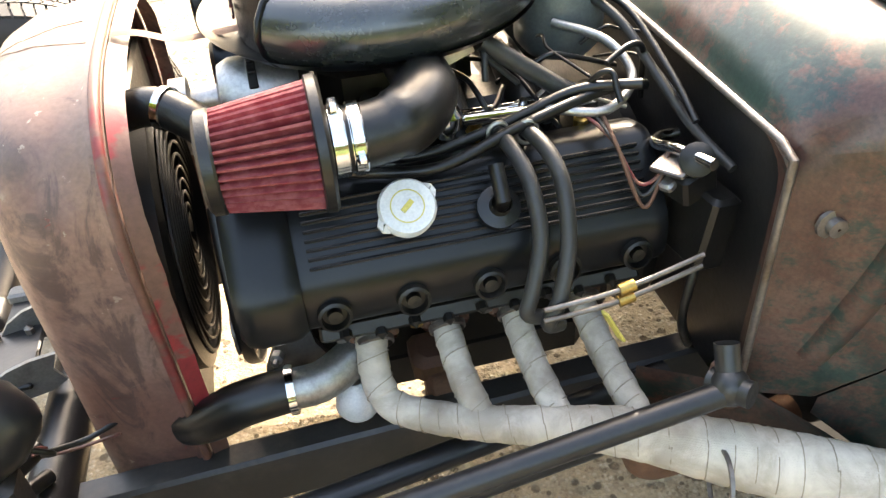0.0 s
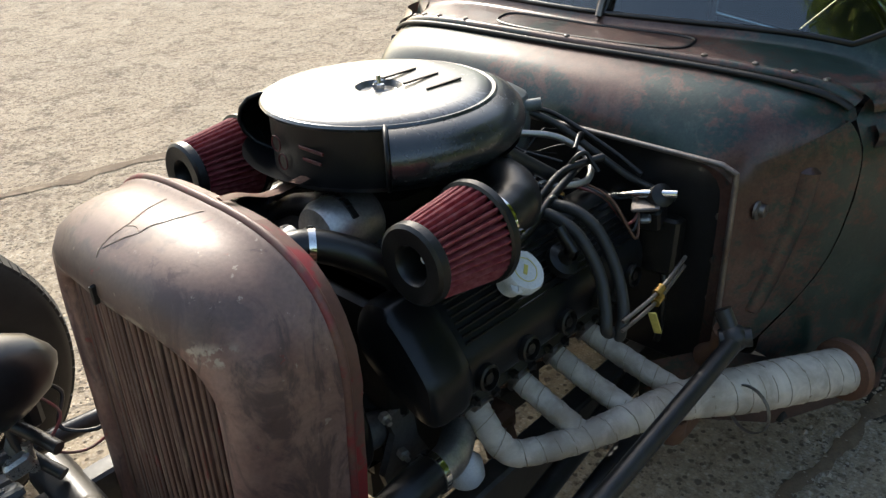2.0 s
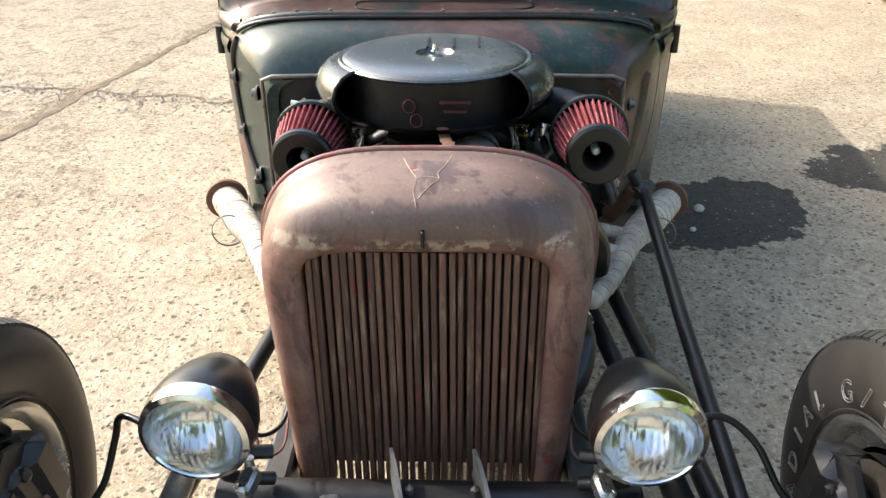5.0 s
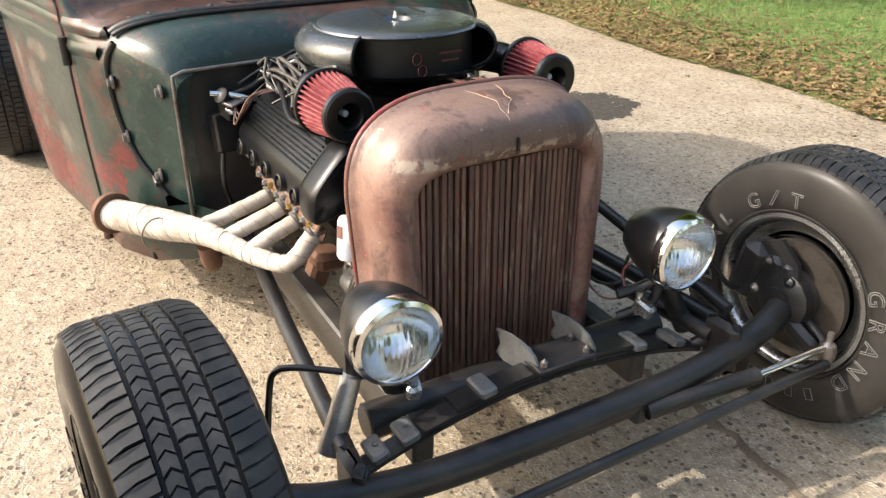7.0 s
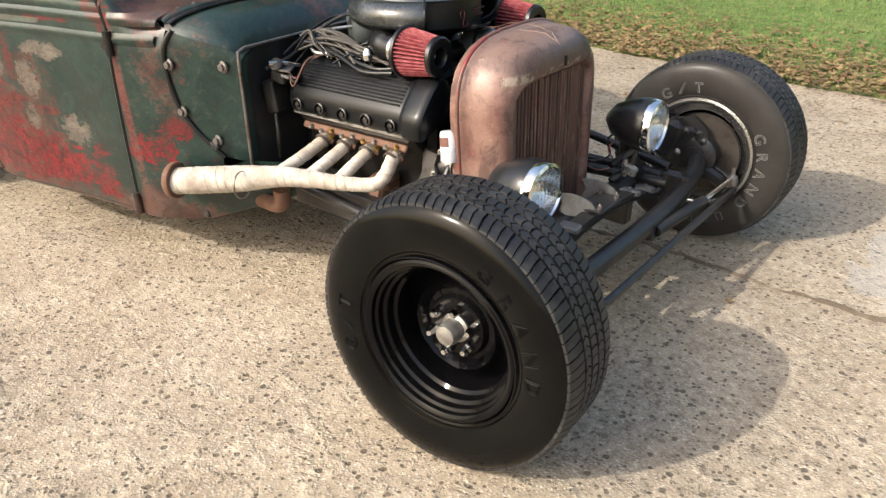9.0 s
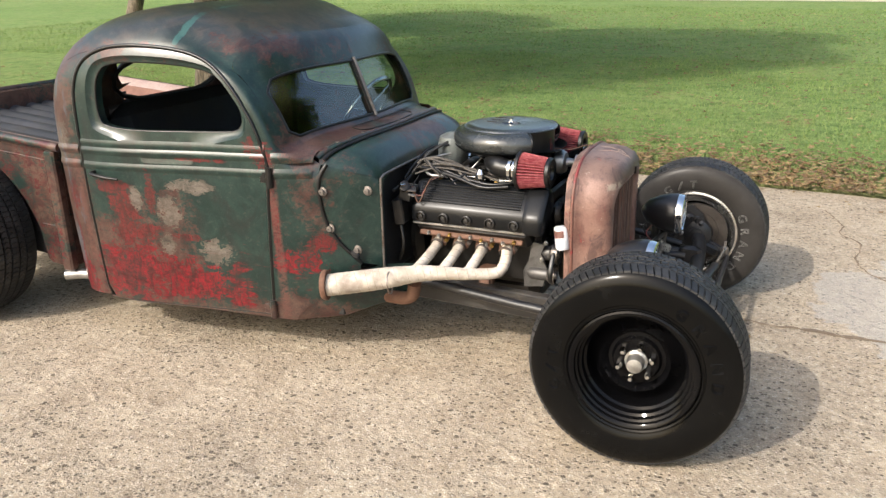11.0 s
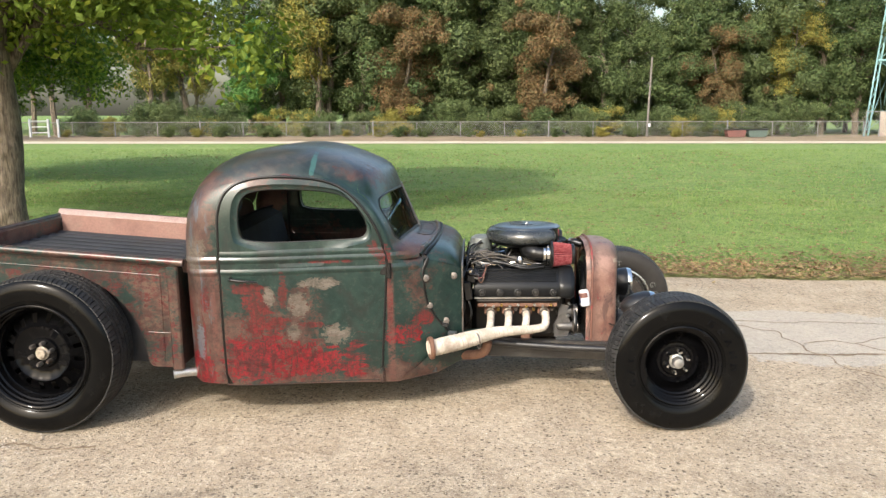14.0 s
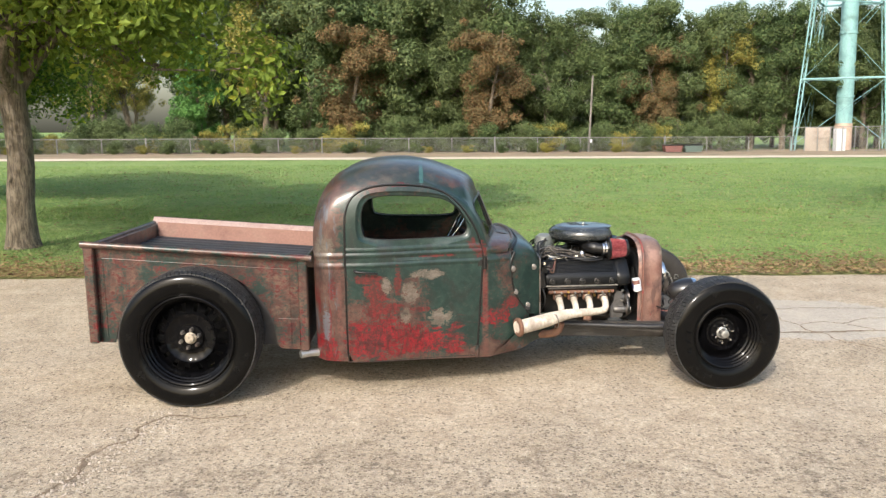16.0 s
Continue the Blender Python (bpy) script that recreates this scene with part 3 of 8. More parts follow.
def spline(pts, n=8, closed=False):
    """Catmull-Rom through the points, n steps a span."""
    p = [Vector(q) for q in pts]
    k, out = len(p), []
    for i in range(k if closed else k - 1):
        if closed:
            a, b, c, d = (p[(i + j) % k] for j in (-1, 0, 1, 2))
        else:
            a, b, c, d = p[max(i - 1, 0)], p[i], p[i + 1], p[min(i + 2, k - 1)]
        for s in range(n):
            t = s / n
            out.append(0.5 * (2 * b + (c - a) * t + (2 * a - 5 * b + 4 * c - d) * t**2 + (3 * b - a - 3 * c + d) * t**3))
    if not closed:
        out.append(p[-1])
    return out


def chaikin(poly, times=2):
    for _ in range(times):
        poly = [q for (a, b), (c, d) in zip(poly, poly[1:] + poly[:1]) for q in ((0.75 * a + 0.25 * c, 0.75 * b + 0.25 * d), (0.25 * a + 0.75 * c, 0.25 * b + 0.75 * d))]
    return poly


def loop_by_angle(poly, centre, n):
    """n points of a star-shaped outline, at even angles round the centre."""
    cx, cy = centre
    out = []
    for i in range(n):
        a = 2 * math.pi * i / n
        ux, uy = math.cos(a), math.sin(a)
        best = None
        for (x0, y0), (x1, y1) in zip(poly, poly[1:] + poly[:1]):
            ex, ey = x1 - x0, y1 - y0
            den = ux * ey - uy * ex
            if abs(den) < 1e-12:
                continue
            t = ((x0 - cx) * ey - (y0 - cy) * ex) / den
            s = ((x0 - cx) * uy - (y0 - cy) * ux) / den
            if t > 0 and -1e-9 <= s <= 1 + 1e-9:
                best = t if best is None else max(best, t)
        out.append((cx + ux * (best or 0), cy + uy * (best or 0)))
    return out


def snapped(loop, corners):
    """Moves the nearest point of a loop onto each corner."""
    for c in corners:
        i = min(range(len(loop)), key=lambda k: math.hypot(loop[k][0] - c[0], loop[k][1] - c[1]))
        loop[i] = c
    return loop


class Shape:
    """Gathers vertices and faces of one mesh."""

    def __init__(self):
        self.v, self.f = [], []

    def grid(self, rows, close_u=False, close_v=False):
        base, nu, nv = len(self.v), len(rows), len(rows[0])
        for row in rows:
            self.v += [tuple(q) for q in row]
        for i in range(nu if close_u else nu - 1):
            for j in range(nv if close_v else nv - 1):
                a, b = base + i * nv, base + (i + 1) % nu * nv
                self.f.append((a + j, a + (j + 1) % nv, b + (j + 1) % nv, b + j))
        return self

    def fill(self, loop):
        base = len(self.v)
        self.v += [tuple(q) for q in loop]
        self.f.append(tuple(range(base, base + len(loop))))
        return self

    def ring(self, inner, outer, rows, place, turn_in=0.0, turn_out=0.0, lip=None):
        """A patch between two outlines with equal counts, laid on a surface by place(a, b); lips turn in at the edges."""
        loops = []
        for i in range(rows + 1):
            t = i / rows
            loops.append([place(p[0] + (q[0] - p[0]) * t, p[1] + (q[1] - p[1]) * t) for p, q in zip(inner, outer)])
        if turn_in:
            loops.insert(0, [lip(q, turn_in) for q in loops[0]])
        if turn_out:
            loops.append([lip(q, turn_out) for q in loops[-1]])
        return self.grid(loops, close_v=True)

    def tube(self, path, r, seg=10, cap=True, closed=False, flat=1.0):
        """A round bar along a path; r is one radius or one a point."""
        p = [Vector(q) for q in path]
        rs = r if isinstance(r, (list, tuple)) else [r] * len(p)
        if seg >= 5 and 0.003 < max(rs) < 0.06:
            seg = max(seg, 12)
        tangents = []
        for i in range(len(p)):
            a, b = (p[i - 1], p[(i + 1) % len(p)]) if closed else (p[max(i - 1, 0)], p[min(i + 1, len(p) - 1)])
            tangents.append((b - a).normalized())
        up = Vector((0, 0, 1)) if abs(tangents[0].z) < 0.9 else Vector((1, 0, 0))
        side = tangents[0].cross(up).normalized()
        rows = []
        for q, t, rr in zip(p, tangents, rs):
            side = (side - t * side.dot(t)).normalized()
            other = t.cross(side)
            rows.append([q + rr * (math.cos(2 * math.pi * j / seg) * side + flat * math.sin(2 * math.pi * j / seg) * other) for j in range(seg)])
        self.grid(rows, close_u=closed, close_v=True)
        if cap and not closed:
            self.fill(rows[0][::-1]), self.fill(rows[-1])
        return self

    def lathe(self, profile, seg, m, arc=None, cap=False):
        """Turns (radius, height) points about the z axis of the pose m."""
        n = seg if arc is None else seg + 1
        span = 2 * math.pi if arc is None else arc
        rows = [[m @ Vector((r * math.cos(span * j / seg), r * math.sin(span * j / seg), h)) for j in range(n)] for r, h in profile]
        self.grid(rows, close_v=arc is None)
        if cap:
            self.fill(rows[0][::-1]), self.fill(rows[-1])
        return self

    def prism(self, poly, depth, m):
        """An outline in x, y of the pose m, raised by depth along its z."""
        a, b = [m @ Vector((x, y, 0)) for x, y in poly], [m @ Vector((x, y, depth)) for x, y in poly]
        self.grid([a, b], close_v=True)
        self.fill(a[::-1]), self.fill(b)
        return self

    def block(self, size, m=Matrix(), bevel=0.003):
        """A box about the pose's origin with chamfered edges."""
        sx, sy, sz = (0.5 * s for s in size)
        c = min(bevel, sx * 0.9, sy * 0.9, sz * 0.9)
        rows = []
        for z, k in ((-sz, c), (-sz + c, 0), (sz - c, 0), (sz, c)):
            x, y = sx - k, sy - k
            d = c
            rows.append([m @ Vector(q) for q in ((x - d, -y, z), (x, -y + d, z), (x, y - d, z), (x - d, y, z), (-x + d, y, z), (-x, y - d, z), (-x, -y + d, z), (-x + d, -y, z))])
        self.grid(rows, close_v=True)
        self.fill(rows[0][::-1]), self.fill(rows[-1])
        return self

    def ball(self, centre, r, seg=10, rings=6, squash=1.0):
        m = Matrix.Translation(centre)
        prof = [(max(r * math.sin(math.pi * i / rings), 1e-4), -r * squash * math.cos(math.pi * i / rings)) for i in range(rings + 1)]
        return self.lathe(prof, seg, m)

    def without(self, gone):
        """Drops the faces whose middle answers to gone(x, y, z)."""
        keep = []
        for f in self.f:
            mid = [sum(self.v[i][k] for i in f) / len(f) for k in range(3)]
            if not gone(*mid):
                keep.append(f)
        self.f = keep
        return self

    def moved(self, m):
        self.v = [tuple(m @ Vector(q)) for q in self.v]
        return self

    def mesh(self, name, mat, sharp=38.0):
        me = bpy.data.meshes.new(name)
        me.from_pydata(self.v, [], self.f)
        me.update()
        bm = bmesh.new()
        bm.from_mesh(me)
        bmesh.ops.recalc_face_normals(bm, faces=bm.faces)
        bm.to_mesh(me)
        bm.free()
        if sharp:
            me.polygons.foreach_set("use_smooth", [True] * len(me.polygons))
            me.set_sharp_from_angle(angle=radians(sharp))
        me.materials.append(mat)
        return me


def part(name, shape, mat, parent=None, label="", sharp=38.0):
    """One mesh object, under a thing or a part."""
    ob = new(name, shape.mesh(name, mat, sharp))
    ob.parent = parent
    return tagged(ob, label)


def holder(name, label, category, group="", kind="", at=(0, 0, 0)):
    ob = new(name)
    ob.location = at
    return tagged(ob, label, category, group, kind)


def frame_to(origin, direction, up=(0, 0, 1)):
    """A pose at origin whose z runs along direction."""
    z = Vector(direction).normalized()
    u = Vector(up) if abs(z.dot(Vector(up))) < 0.95 else Vector((1, 0, 0))
    x = u.cross(z).normalized()
    y = z.cross(x)
    m = Matrix((x, y, z)).transposed().to_4x4()
    m.translation = origin
    return m


RIGHT, LEFT = -1, 1
sides = (RIGHT, LEFT)

# ---- ground ----
def smooth01(t):
    t = min(max(t, 0.0), 1.0)
    return t * t * (3 - 2 * t)


def lie(x, y):
    """Height of the lawn: level with the pavement near it, tilting slightly farther out."""
    return -0.012 * (x - 6.0) * smooth01((y - 4.0) / 36.0)


def verge(x):
    """Where pavement ends and lawn begins."""
    return 3.15 - 0.1 * min(max(x, -9.0), 6.0) + 0.10 * noise.noise((x * 0.7, 3.1, 0)) + 0.05 * noise.noise((x * 3.0, 9.1, 0))


def spread(lo, hi, near_lo, near_hi, step, grow=1.35):
    """Grid lines: even in the near stretch, ever wider outside it."""
    out, s, v = [], step, near_hi
    x = near_lo
    while x < near_hi:
        out.append(x)
        x += step
    while v < hi:
        out.append(v)
        s *= grow
        v += s
    out.append(hi)
    s, v = step, near_lo
    while True:
        s *= grow
        v -= s
        if v < lo:
            break
        out.insert(0, v)
    out.insert(0, lo)
    return out


def lawn():
    s = Shape()
    xs, ys = spread(-2500, 2500, -12, 10, 0.5), spread(-2500, 2500, 2, 60, 0.5)
    rows = []
    for y in ys:
        row = []
        for x in xs:
            edge = verge(x)
            z = lie(x, y) + 0.02 * noise.noise((x * 0.5, y * 0.5, 0)) * smooth01((y - 5) / 3)
            z += -0.05 + 0.058 * smooth01((y - edge + 0.15) / 0.3) if y < edge + 1 else 0.008
            row.append((x, y, z))
        rows.append(row)
    s.grid(rows)
    return tagged(part("ground", s, TURF), "mown green lawn running to the tree line", "lawn", kind="structure")


def pavement():
    s = Shape()
    xs = spread(-60, 60, -9, 6, 0.25, 1.5)
    top = []
    for f in [0.0, 0.02, 0.06, 0.12] + [0.12 + 0.88 * (i / 24) ** 1.6 for i in range(1, 25)]:
        row = []
        for x in xs:
            y = verge(x) + (-60 - verge(x)) * f
            row.append((x, y, 0.0015 * noise.noise((x, y, 0))))
        top.append(row)
    s.grid(top)
    s.grid([[(x, y, -0.08) for x, y, z in top[0]], top[0]])
    return tagged(part("pavement", s, CONCRETE), "sunlit old exposed-aggregate concrete pavement with pits", "pavement", kind="structure")


def joint(name, pts, width, label):
    """A dirt-filled joint or crack, lying just proud of the slab with a ragged edge."""
    s = Shape()
    line = spline([(x, y, 0) for x, y in pts], 40)
    a, b = [], []
    for i, q in enumerate(line):
        t = (line[min(i + 1, len(line) - 1)] - line[max(i - 1, 0)]).normalized()
        n = Vector((-t.y, t.x, 0))
        w = width * (0.25 + 1.1 * abs(noise.noise((q.x * 6, q.y * 6, 2))) + 0.8 * abs(noise.noise((q.x * 23, q.y * 23, 5)))) * 0.5
        off = n * (0.02 * noise.noise((q.x * 4, q.y * 4, 7)) + 0.35 * width * noise.noise((q.x * 17, q.y * 17, 3)) + 0.012 * noise.noise((q.x * 11, q.y * 11, 8)) + 0.006 * noise.noise((q.x * 31, q.y * 31, 6)))
        a.append(q + n * w + off)
        b.append(q - n * w + off)
    mid = [(p + q) / 2 + Vector((0, 0, 0.006)) for p, q in zip(a, b)]
    lift = Vector((0, 0, 0.0035))
    s.grid([[p + lift for p in a], mid, [q + lift for q in b]])
    return tagged(part(name, s, CRACK), label, "pavement joint", kind="structure")


lawn()
pavement()
joint("pavement_joint", [(1.6, -2.9), (-1.83, -2.5), (-3.43, -2.25), (-9, -1.6)], 0.11, "dirt-filled joint between two concrete slabs")
joint("pavement_joint", [(3.5, 0.43), (2.4, 0.455), (1.6, 0.45), (0.55, 0.49), (-0.06, 0.54), (-0.76, 0.55), (-1.1, 0.62), (-1.43, 0.62), (-2.4, 0.70)], 0.042, "brown dirt-filled joint in the concrete")
joint("pavement_crack", [(0.85, 1.34), (0.93, 1.24), (1.0, 1.2), (1.08, 1.09), (1.2, 1.04), (1.19, 0.86), (1.25, 0.7), (1.23, 0.52), (1.31, 0.38), (1.30, 0.2), (1.42, 0.05), (1.5, -0.1)], 0.016, "thin branching crack in the concrete")
joint("pavement_crack", [(0.62, 2.6), (0.72, 2.3), (0.70, 2.1), (0.80, 1.9), (0.78, 1.6), (0.85, 1.34), (1.05, 1.36), (1.35, 1.27), (1.6, 1.30), (2.2, 1.22)], 0.013, "thin branching crack in the concrete")
joint("pavement_crack", [(1.25, 0.7), (1.5, 0.78), (1.62, 0.72), (1.9, 0.85), (2.3, 0.83)], 0.010, "thin branching crack in the concrete")
joint("pavement_crack", [(1.62, 0.72), (1.75, 0.5), (1.72, 0.42)], 0.010, "thin branching crack in the concrete")
joint("pavement_crack", [(-3.4, -1.05), (-3.52, -1.25), (-3.5, -1.4), (-3.64, -1.62), (-3.62, -1.9), (-3.75, -2.2), (-3.80, -2.6), (-3.85, -3.0)], 0.035, "crumbling crack in the concrete")
joint("pavement_crack", [(-3.4, -1.05), (-3.15, -1.12), (-2.95, -1.08)], 0.03, "crumbling crack in the concrete")

path = Shape()
path.grid([[(x, y, lie(x, y) + 0.03) for x in spread(-300, 300, -30, 30, 2.0)] for y in (38.0, 39.0, 40.2, 41.5)])
tagged(part("gravel_path", path, DUSTY), "pale gravel path across the far edge of the lawn", "path", kind="structure")
dirt = Shape()
dirt.grid([[(x, y + 0.25 * noise.noise((x * 0.4, y, 4)), lie(x, y) + 0.022) for x in spread(-300, 300, -40, 40, 1.0)] for y in (41.4, 44, 47, 51, 56)])
tagged(part("dirt_verge", dirt, worn("leaf-strewn dirt", (0.26, 0.19, 0.12), (0.15, 0.14, 0.06), 0.95, 0, 0.5, relief=0.6)), "leaf-strewn dirt verge before the fence", "verge", kind="structure")

# ---- trees ----
def leaf_cloud(shape, rng, blobs, count, size, drop=0.0, small=False, shell=0.45, loose=0.8):
    """Leaves scattered through overlapping clumps; each a folded quad."""
    weights = np.array([b[3] ** 2.2 for b in blobs])
    picks = rng.choice(len(blobs), count, p=weights / weights.sum())
    d = rng.normal(size=(count, 3))
    d /= np.linalg.norm(d, axis=1)[:, None]
    rad = rng.random(count) ** shell
    for i, (b, u, r) in enumerate(zip(picks, d, rad)):
        cx, cy, cz, br = blobs[b]
        c = Vector((cx + u[0] * br * r, cy + u[1] * br * r, cz + u[2] * br * r * 0.95 - drop * rng.random()))
        a = Vector(rng.normal(size=3)).normalized()
        n = (Vector((u[0], u[1], 0.5 + u[2])) + loose * a).normalized()
        t = n.cross(Vector(rng.normal(size=3))).normalized()
        w = n.cross(t)
        s = size * (0.6 + 0.8 * rng.random())
        k = len(shape.v)
        if small:
            shape.v += [tuple(c - t * s), tuple(c - w * s * 0.7 + n * s * 0.15), tuple(c + t * s * 0.8 + w * s * 0.4)]
            shape.f.append((k, k + 1, k + 2))
            continue
        shape.v += [tuple(c - t * s), tuple(c - w * s * 0.55 + n * s * 0.15), tuple(c + t * s), tuple(c + w * s * 0.55 + n * s * 0.15)]
        shape.f.append((k, k + 1, k + 2, k + 3))


def limb(shape, a, b, r0, r1, rng, bend=0.12, seg=7):
    a, b = Vector(a), Vector(b)
    n = 6
    length = (b - a).length
    off = [Vector((0, 0, 0))] + [Vector(rng.normal(size=3)) * bend * length * 0.3 for _ in range(n - 1)] + [Vector((0, 0, 0))]
    pts = [a.lerp(b, i / n) + off[i] * math.sin(math.pi * i / n) for i in range(n + 1)]
    shape.tube(pts, [r0 + (r1 - r0) * i / n for i in range(n + 1)], seg)
    return pts


def wood_tree(seed, height, spreadr, leaves, leaf_mat, label, leaf=0.30, low=0.25, thin=0.0):
    """A forest tree: tapered trunk, limbs and a ragged crown of leaf clumps."""
    rng = np.random.default_rng(seed)
    top = holder("tree", label, "tree", "trees of the wood")
    t = Shape()
    lean = rng.normal(size=2) * 0.04 * height
    limb(t, (0, 0, -0.3), (lean[0], lean[1], height * 0.9), 0.022 * height, 0.004 * height, rng, 0.05)
    blobs = []
    for i in range(int(15 + 5 * rng.random())):
        f = low + (0.95 - low) * (i + rng.random()) / 18
        z = min(f, 0.97) * height
        a = rng.random() * 2 * math.pi
        reach = spreadr * (0.35 + 0.75 * rng.random()) * (math.sin(math.pi * min(max((f - low) / (1.02 - low), 0.08), 0.92)) ** 0.6)
        end = (lean[0] * f + math.cos(a) * reach, lean[1] * f + math.sin(a) * reach, z + 0.10 * height * rng.random())
        limb(t, (lean[0] * f, lean[1] * f, z - 0.07 * height), end, 0.006 * height, 0.002 * height, rng, 0.2, 5)
        blobs.append((*end, spreadr * (0.20 + 0.22 * rng.random())))
        for _ in range(5):
            blobs.append((end[0] * 0.85 + rng.normal() * spreadr * 0.30, end[1] * 0.85 + rng.normal() * spreadr * 0.30, end[2] + rng.normal() * 0.06 * height, spreadr * (0.09 + 0.13 * rng.random())))
        blobs.append((end[0] * 0.5, end[1] * 0.5, end[2], spreadr * (0.22 + 0.14 * rng.random())))
    part("trunk", t, BARK, top)
    c = Shape()
    leaf_cloud(c, rng, blobs, int(leaves * 4.2), leaf * 0.62, small=True, shell=0.30, loose=0.6)
    part("crown", c, leaf_mat, top, sharp=0)
    return top


kinds = [
    wood_tree(11, 15.0, 4.0, 9000, LEAF_GREEN, "tall dark green oak at the edge of the wood", 0.19, 0.10),
    wood_tree(12, 13.0, 3.7, 8500, LEAF_GREEN, "dark green broadleaf tree at the edge of the wood", 0.19, 0.08),
    wood_tree(13, 12.0, 3.4, 8000, LEAF_BROWN, "oak with browning autumn leaves behind the fence", 0.18, 0.10),
    wood_tree(14, 14.0, 3.4, 5200, LEAF_YELLOW, "tree with yellow-green autumn leaves behind the fence", 0.19, 0.30),
    wood_tree(15, 7.5, 2.2, 6000, LEAF_BRIGHT, "small dense bright green tree behind the fence", 0.15, 0.08),
    wood_tree(16, 3.0, 2.0, 2600, LEAF_GREEN, "low green bush behind the fence", 0.13, 0.05),
    wood_tree(17, 2.4, 1.7, 2200, LEAF_YELLOW, "low yellowish bush behind the fence", 0.13, 0.05),
    wood_tree(18, 13.0, 3.6, 3200, LEAF_GREEN, "tall thin oak with a bare lower trunk behind the fence", 0.18, 0.34),
]
stand = random.Random(4)
PLAN = []   # kind, x, y, size
for i in range(26):
    PLAN.append((stand.choice((0, 0, 1, 1, 0, 1, 0, 1)), -14 + i * 2.3 + stand.uniform(-0.8, 0.8), stand.uniform(56, 61), stand.uniform(0.85, 1.1)))
for i in range(26):
    PLAN.append((stand.choice((0, 1, 0, 1, 0, 1, 1)), -20 + i * 2.6 + stand.uniform(-1, 1), stand.uniform(63, 72), stand.uniform(1.0, 1.25)))
for i in range(9):
    PLAN.append((stand.choice((3, 0, 3, 1)), -62 + i * 5.2 + stand.uniform(-1.5, 1.5), stand.uniform(58, 72), stand.uniform(0.8, 1.05)))
PLAN += [(1, -33, 56, 0.55), (0, -37, 60, 0.6), (3, -40.5, 57, 0.5), (0, -45, 62, 0.65), (1, -49, 60, 0.55), (0, -54, 64, 0.65), (1, -60, 63, 0.6), (0, -68, 66, 0.7), (1, -76, 68, 0.7), (3, -37, 34, 1.1)]
PLAN += [(2, 3.6, 53.5, 0.80), (2, -6.5, 55.0, 0.86), (4, -17.2, 55.0, 0.95), (3, -13.0, 56.0, 0.9), (2, 17.0, 55.0, 0.72), (3, -26.5, 58, 0.75), (3, 22.0, 56, 0.62), (0, 26.0, 60, 1.1), (1, 31.0, 60, 1.0), (0, 36.0, 62, 1.0), (1, 41, 61, 0.95), (0, 47, 62, 1.0), (1, 53, 64, 1.1), (0, 60, 66, 1.1)]
for i in range(34):
    PLAN.append((stand.choice((5, 5, 5, 5, 6)), -30 + i * 1.55 + stand.uniform(-0.6, 0.6), stand.uniform(51.8, 54.0), stand.uniform(0.7, 1.15)))
PLAN = [(k_, x_, y_, min(z_, 0.62 + 0.16 * abs(math.sin(x_ * 1.7))) if x_ > 5.5 and k_ < 3 else z_) for k_, x_, y_, z_ in PLAN]
for i in range(26):
    PLAN.append((stand.choice((5, 5, 6)), -30 + i * 2.0 + stand.uniform(-0.8, 0.8), stand.uniform(50.0, 50.9), stand.uniform(0.22, 0.42)))
# thin open trees, with sky between them, where the wood ends
PLAN = [(7, x_, y_, max(z_, 0.85)) if -41 < x_ < -19 and k_ in (0, 1) and y_ > 50 else (k_, x_, y_, z_) for k_, x_, y_, z_ in PLAN]
PLAN = [(k_, x_, y_, z_ * (0.72 if x_ < -18 else 0.78)) if k_ in (5, 6) else (k_, x_, y_, z_) for k_, x_, y_, z_ in PLAN]
for i in range(9):
    PLAN.append((stand.choice((1, 3, 7)), -50 + i * 4.2 + stand.uniform(-1, 1), stand.uniform(78, 88), stand.uniform(0.6, 0.8)))
used = set()
for kind, x, y, size in PLAN:
    m = pose(x, y, lie(x, y), 0, 0, stand.uniform(0, 360)) @ Matrix.Scale(size, 4)
    if kind not in used:
        used.add(kind)
        ob = kinds[kind]
        ob.matrix_basis = m
    else:
        ob = copy_thing(kinds[kind], Matrix())
        ob.matrix_basis = m
    if kind in (5, 6):
        ob.name = "bush"
        tagged(ob, category="bush", group="bushes along the fence")


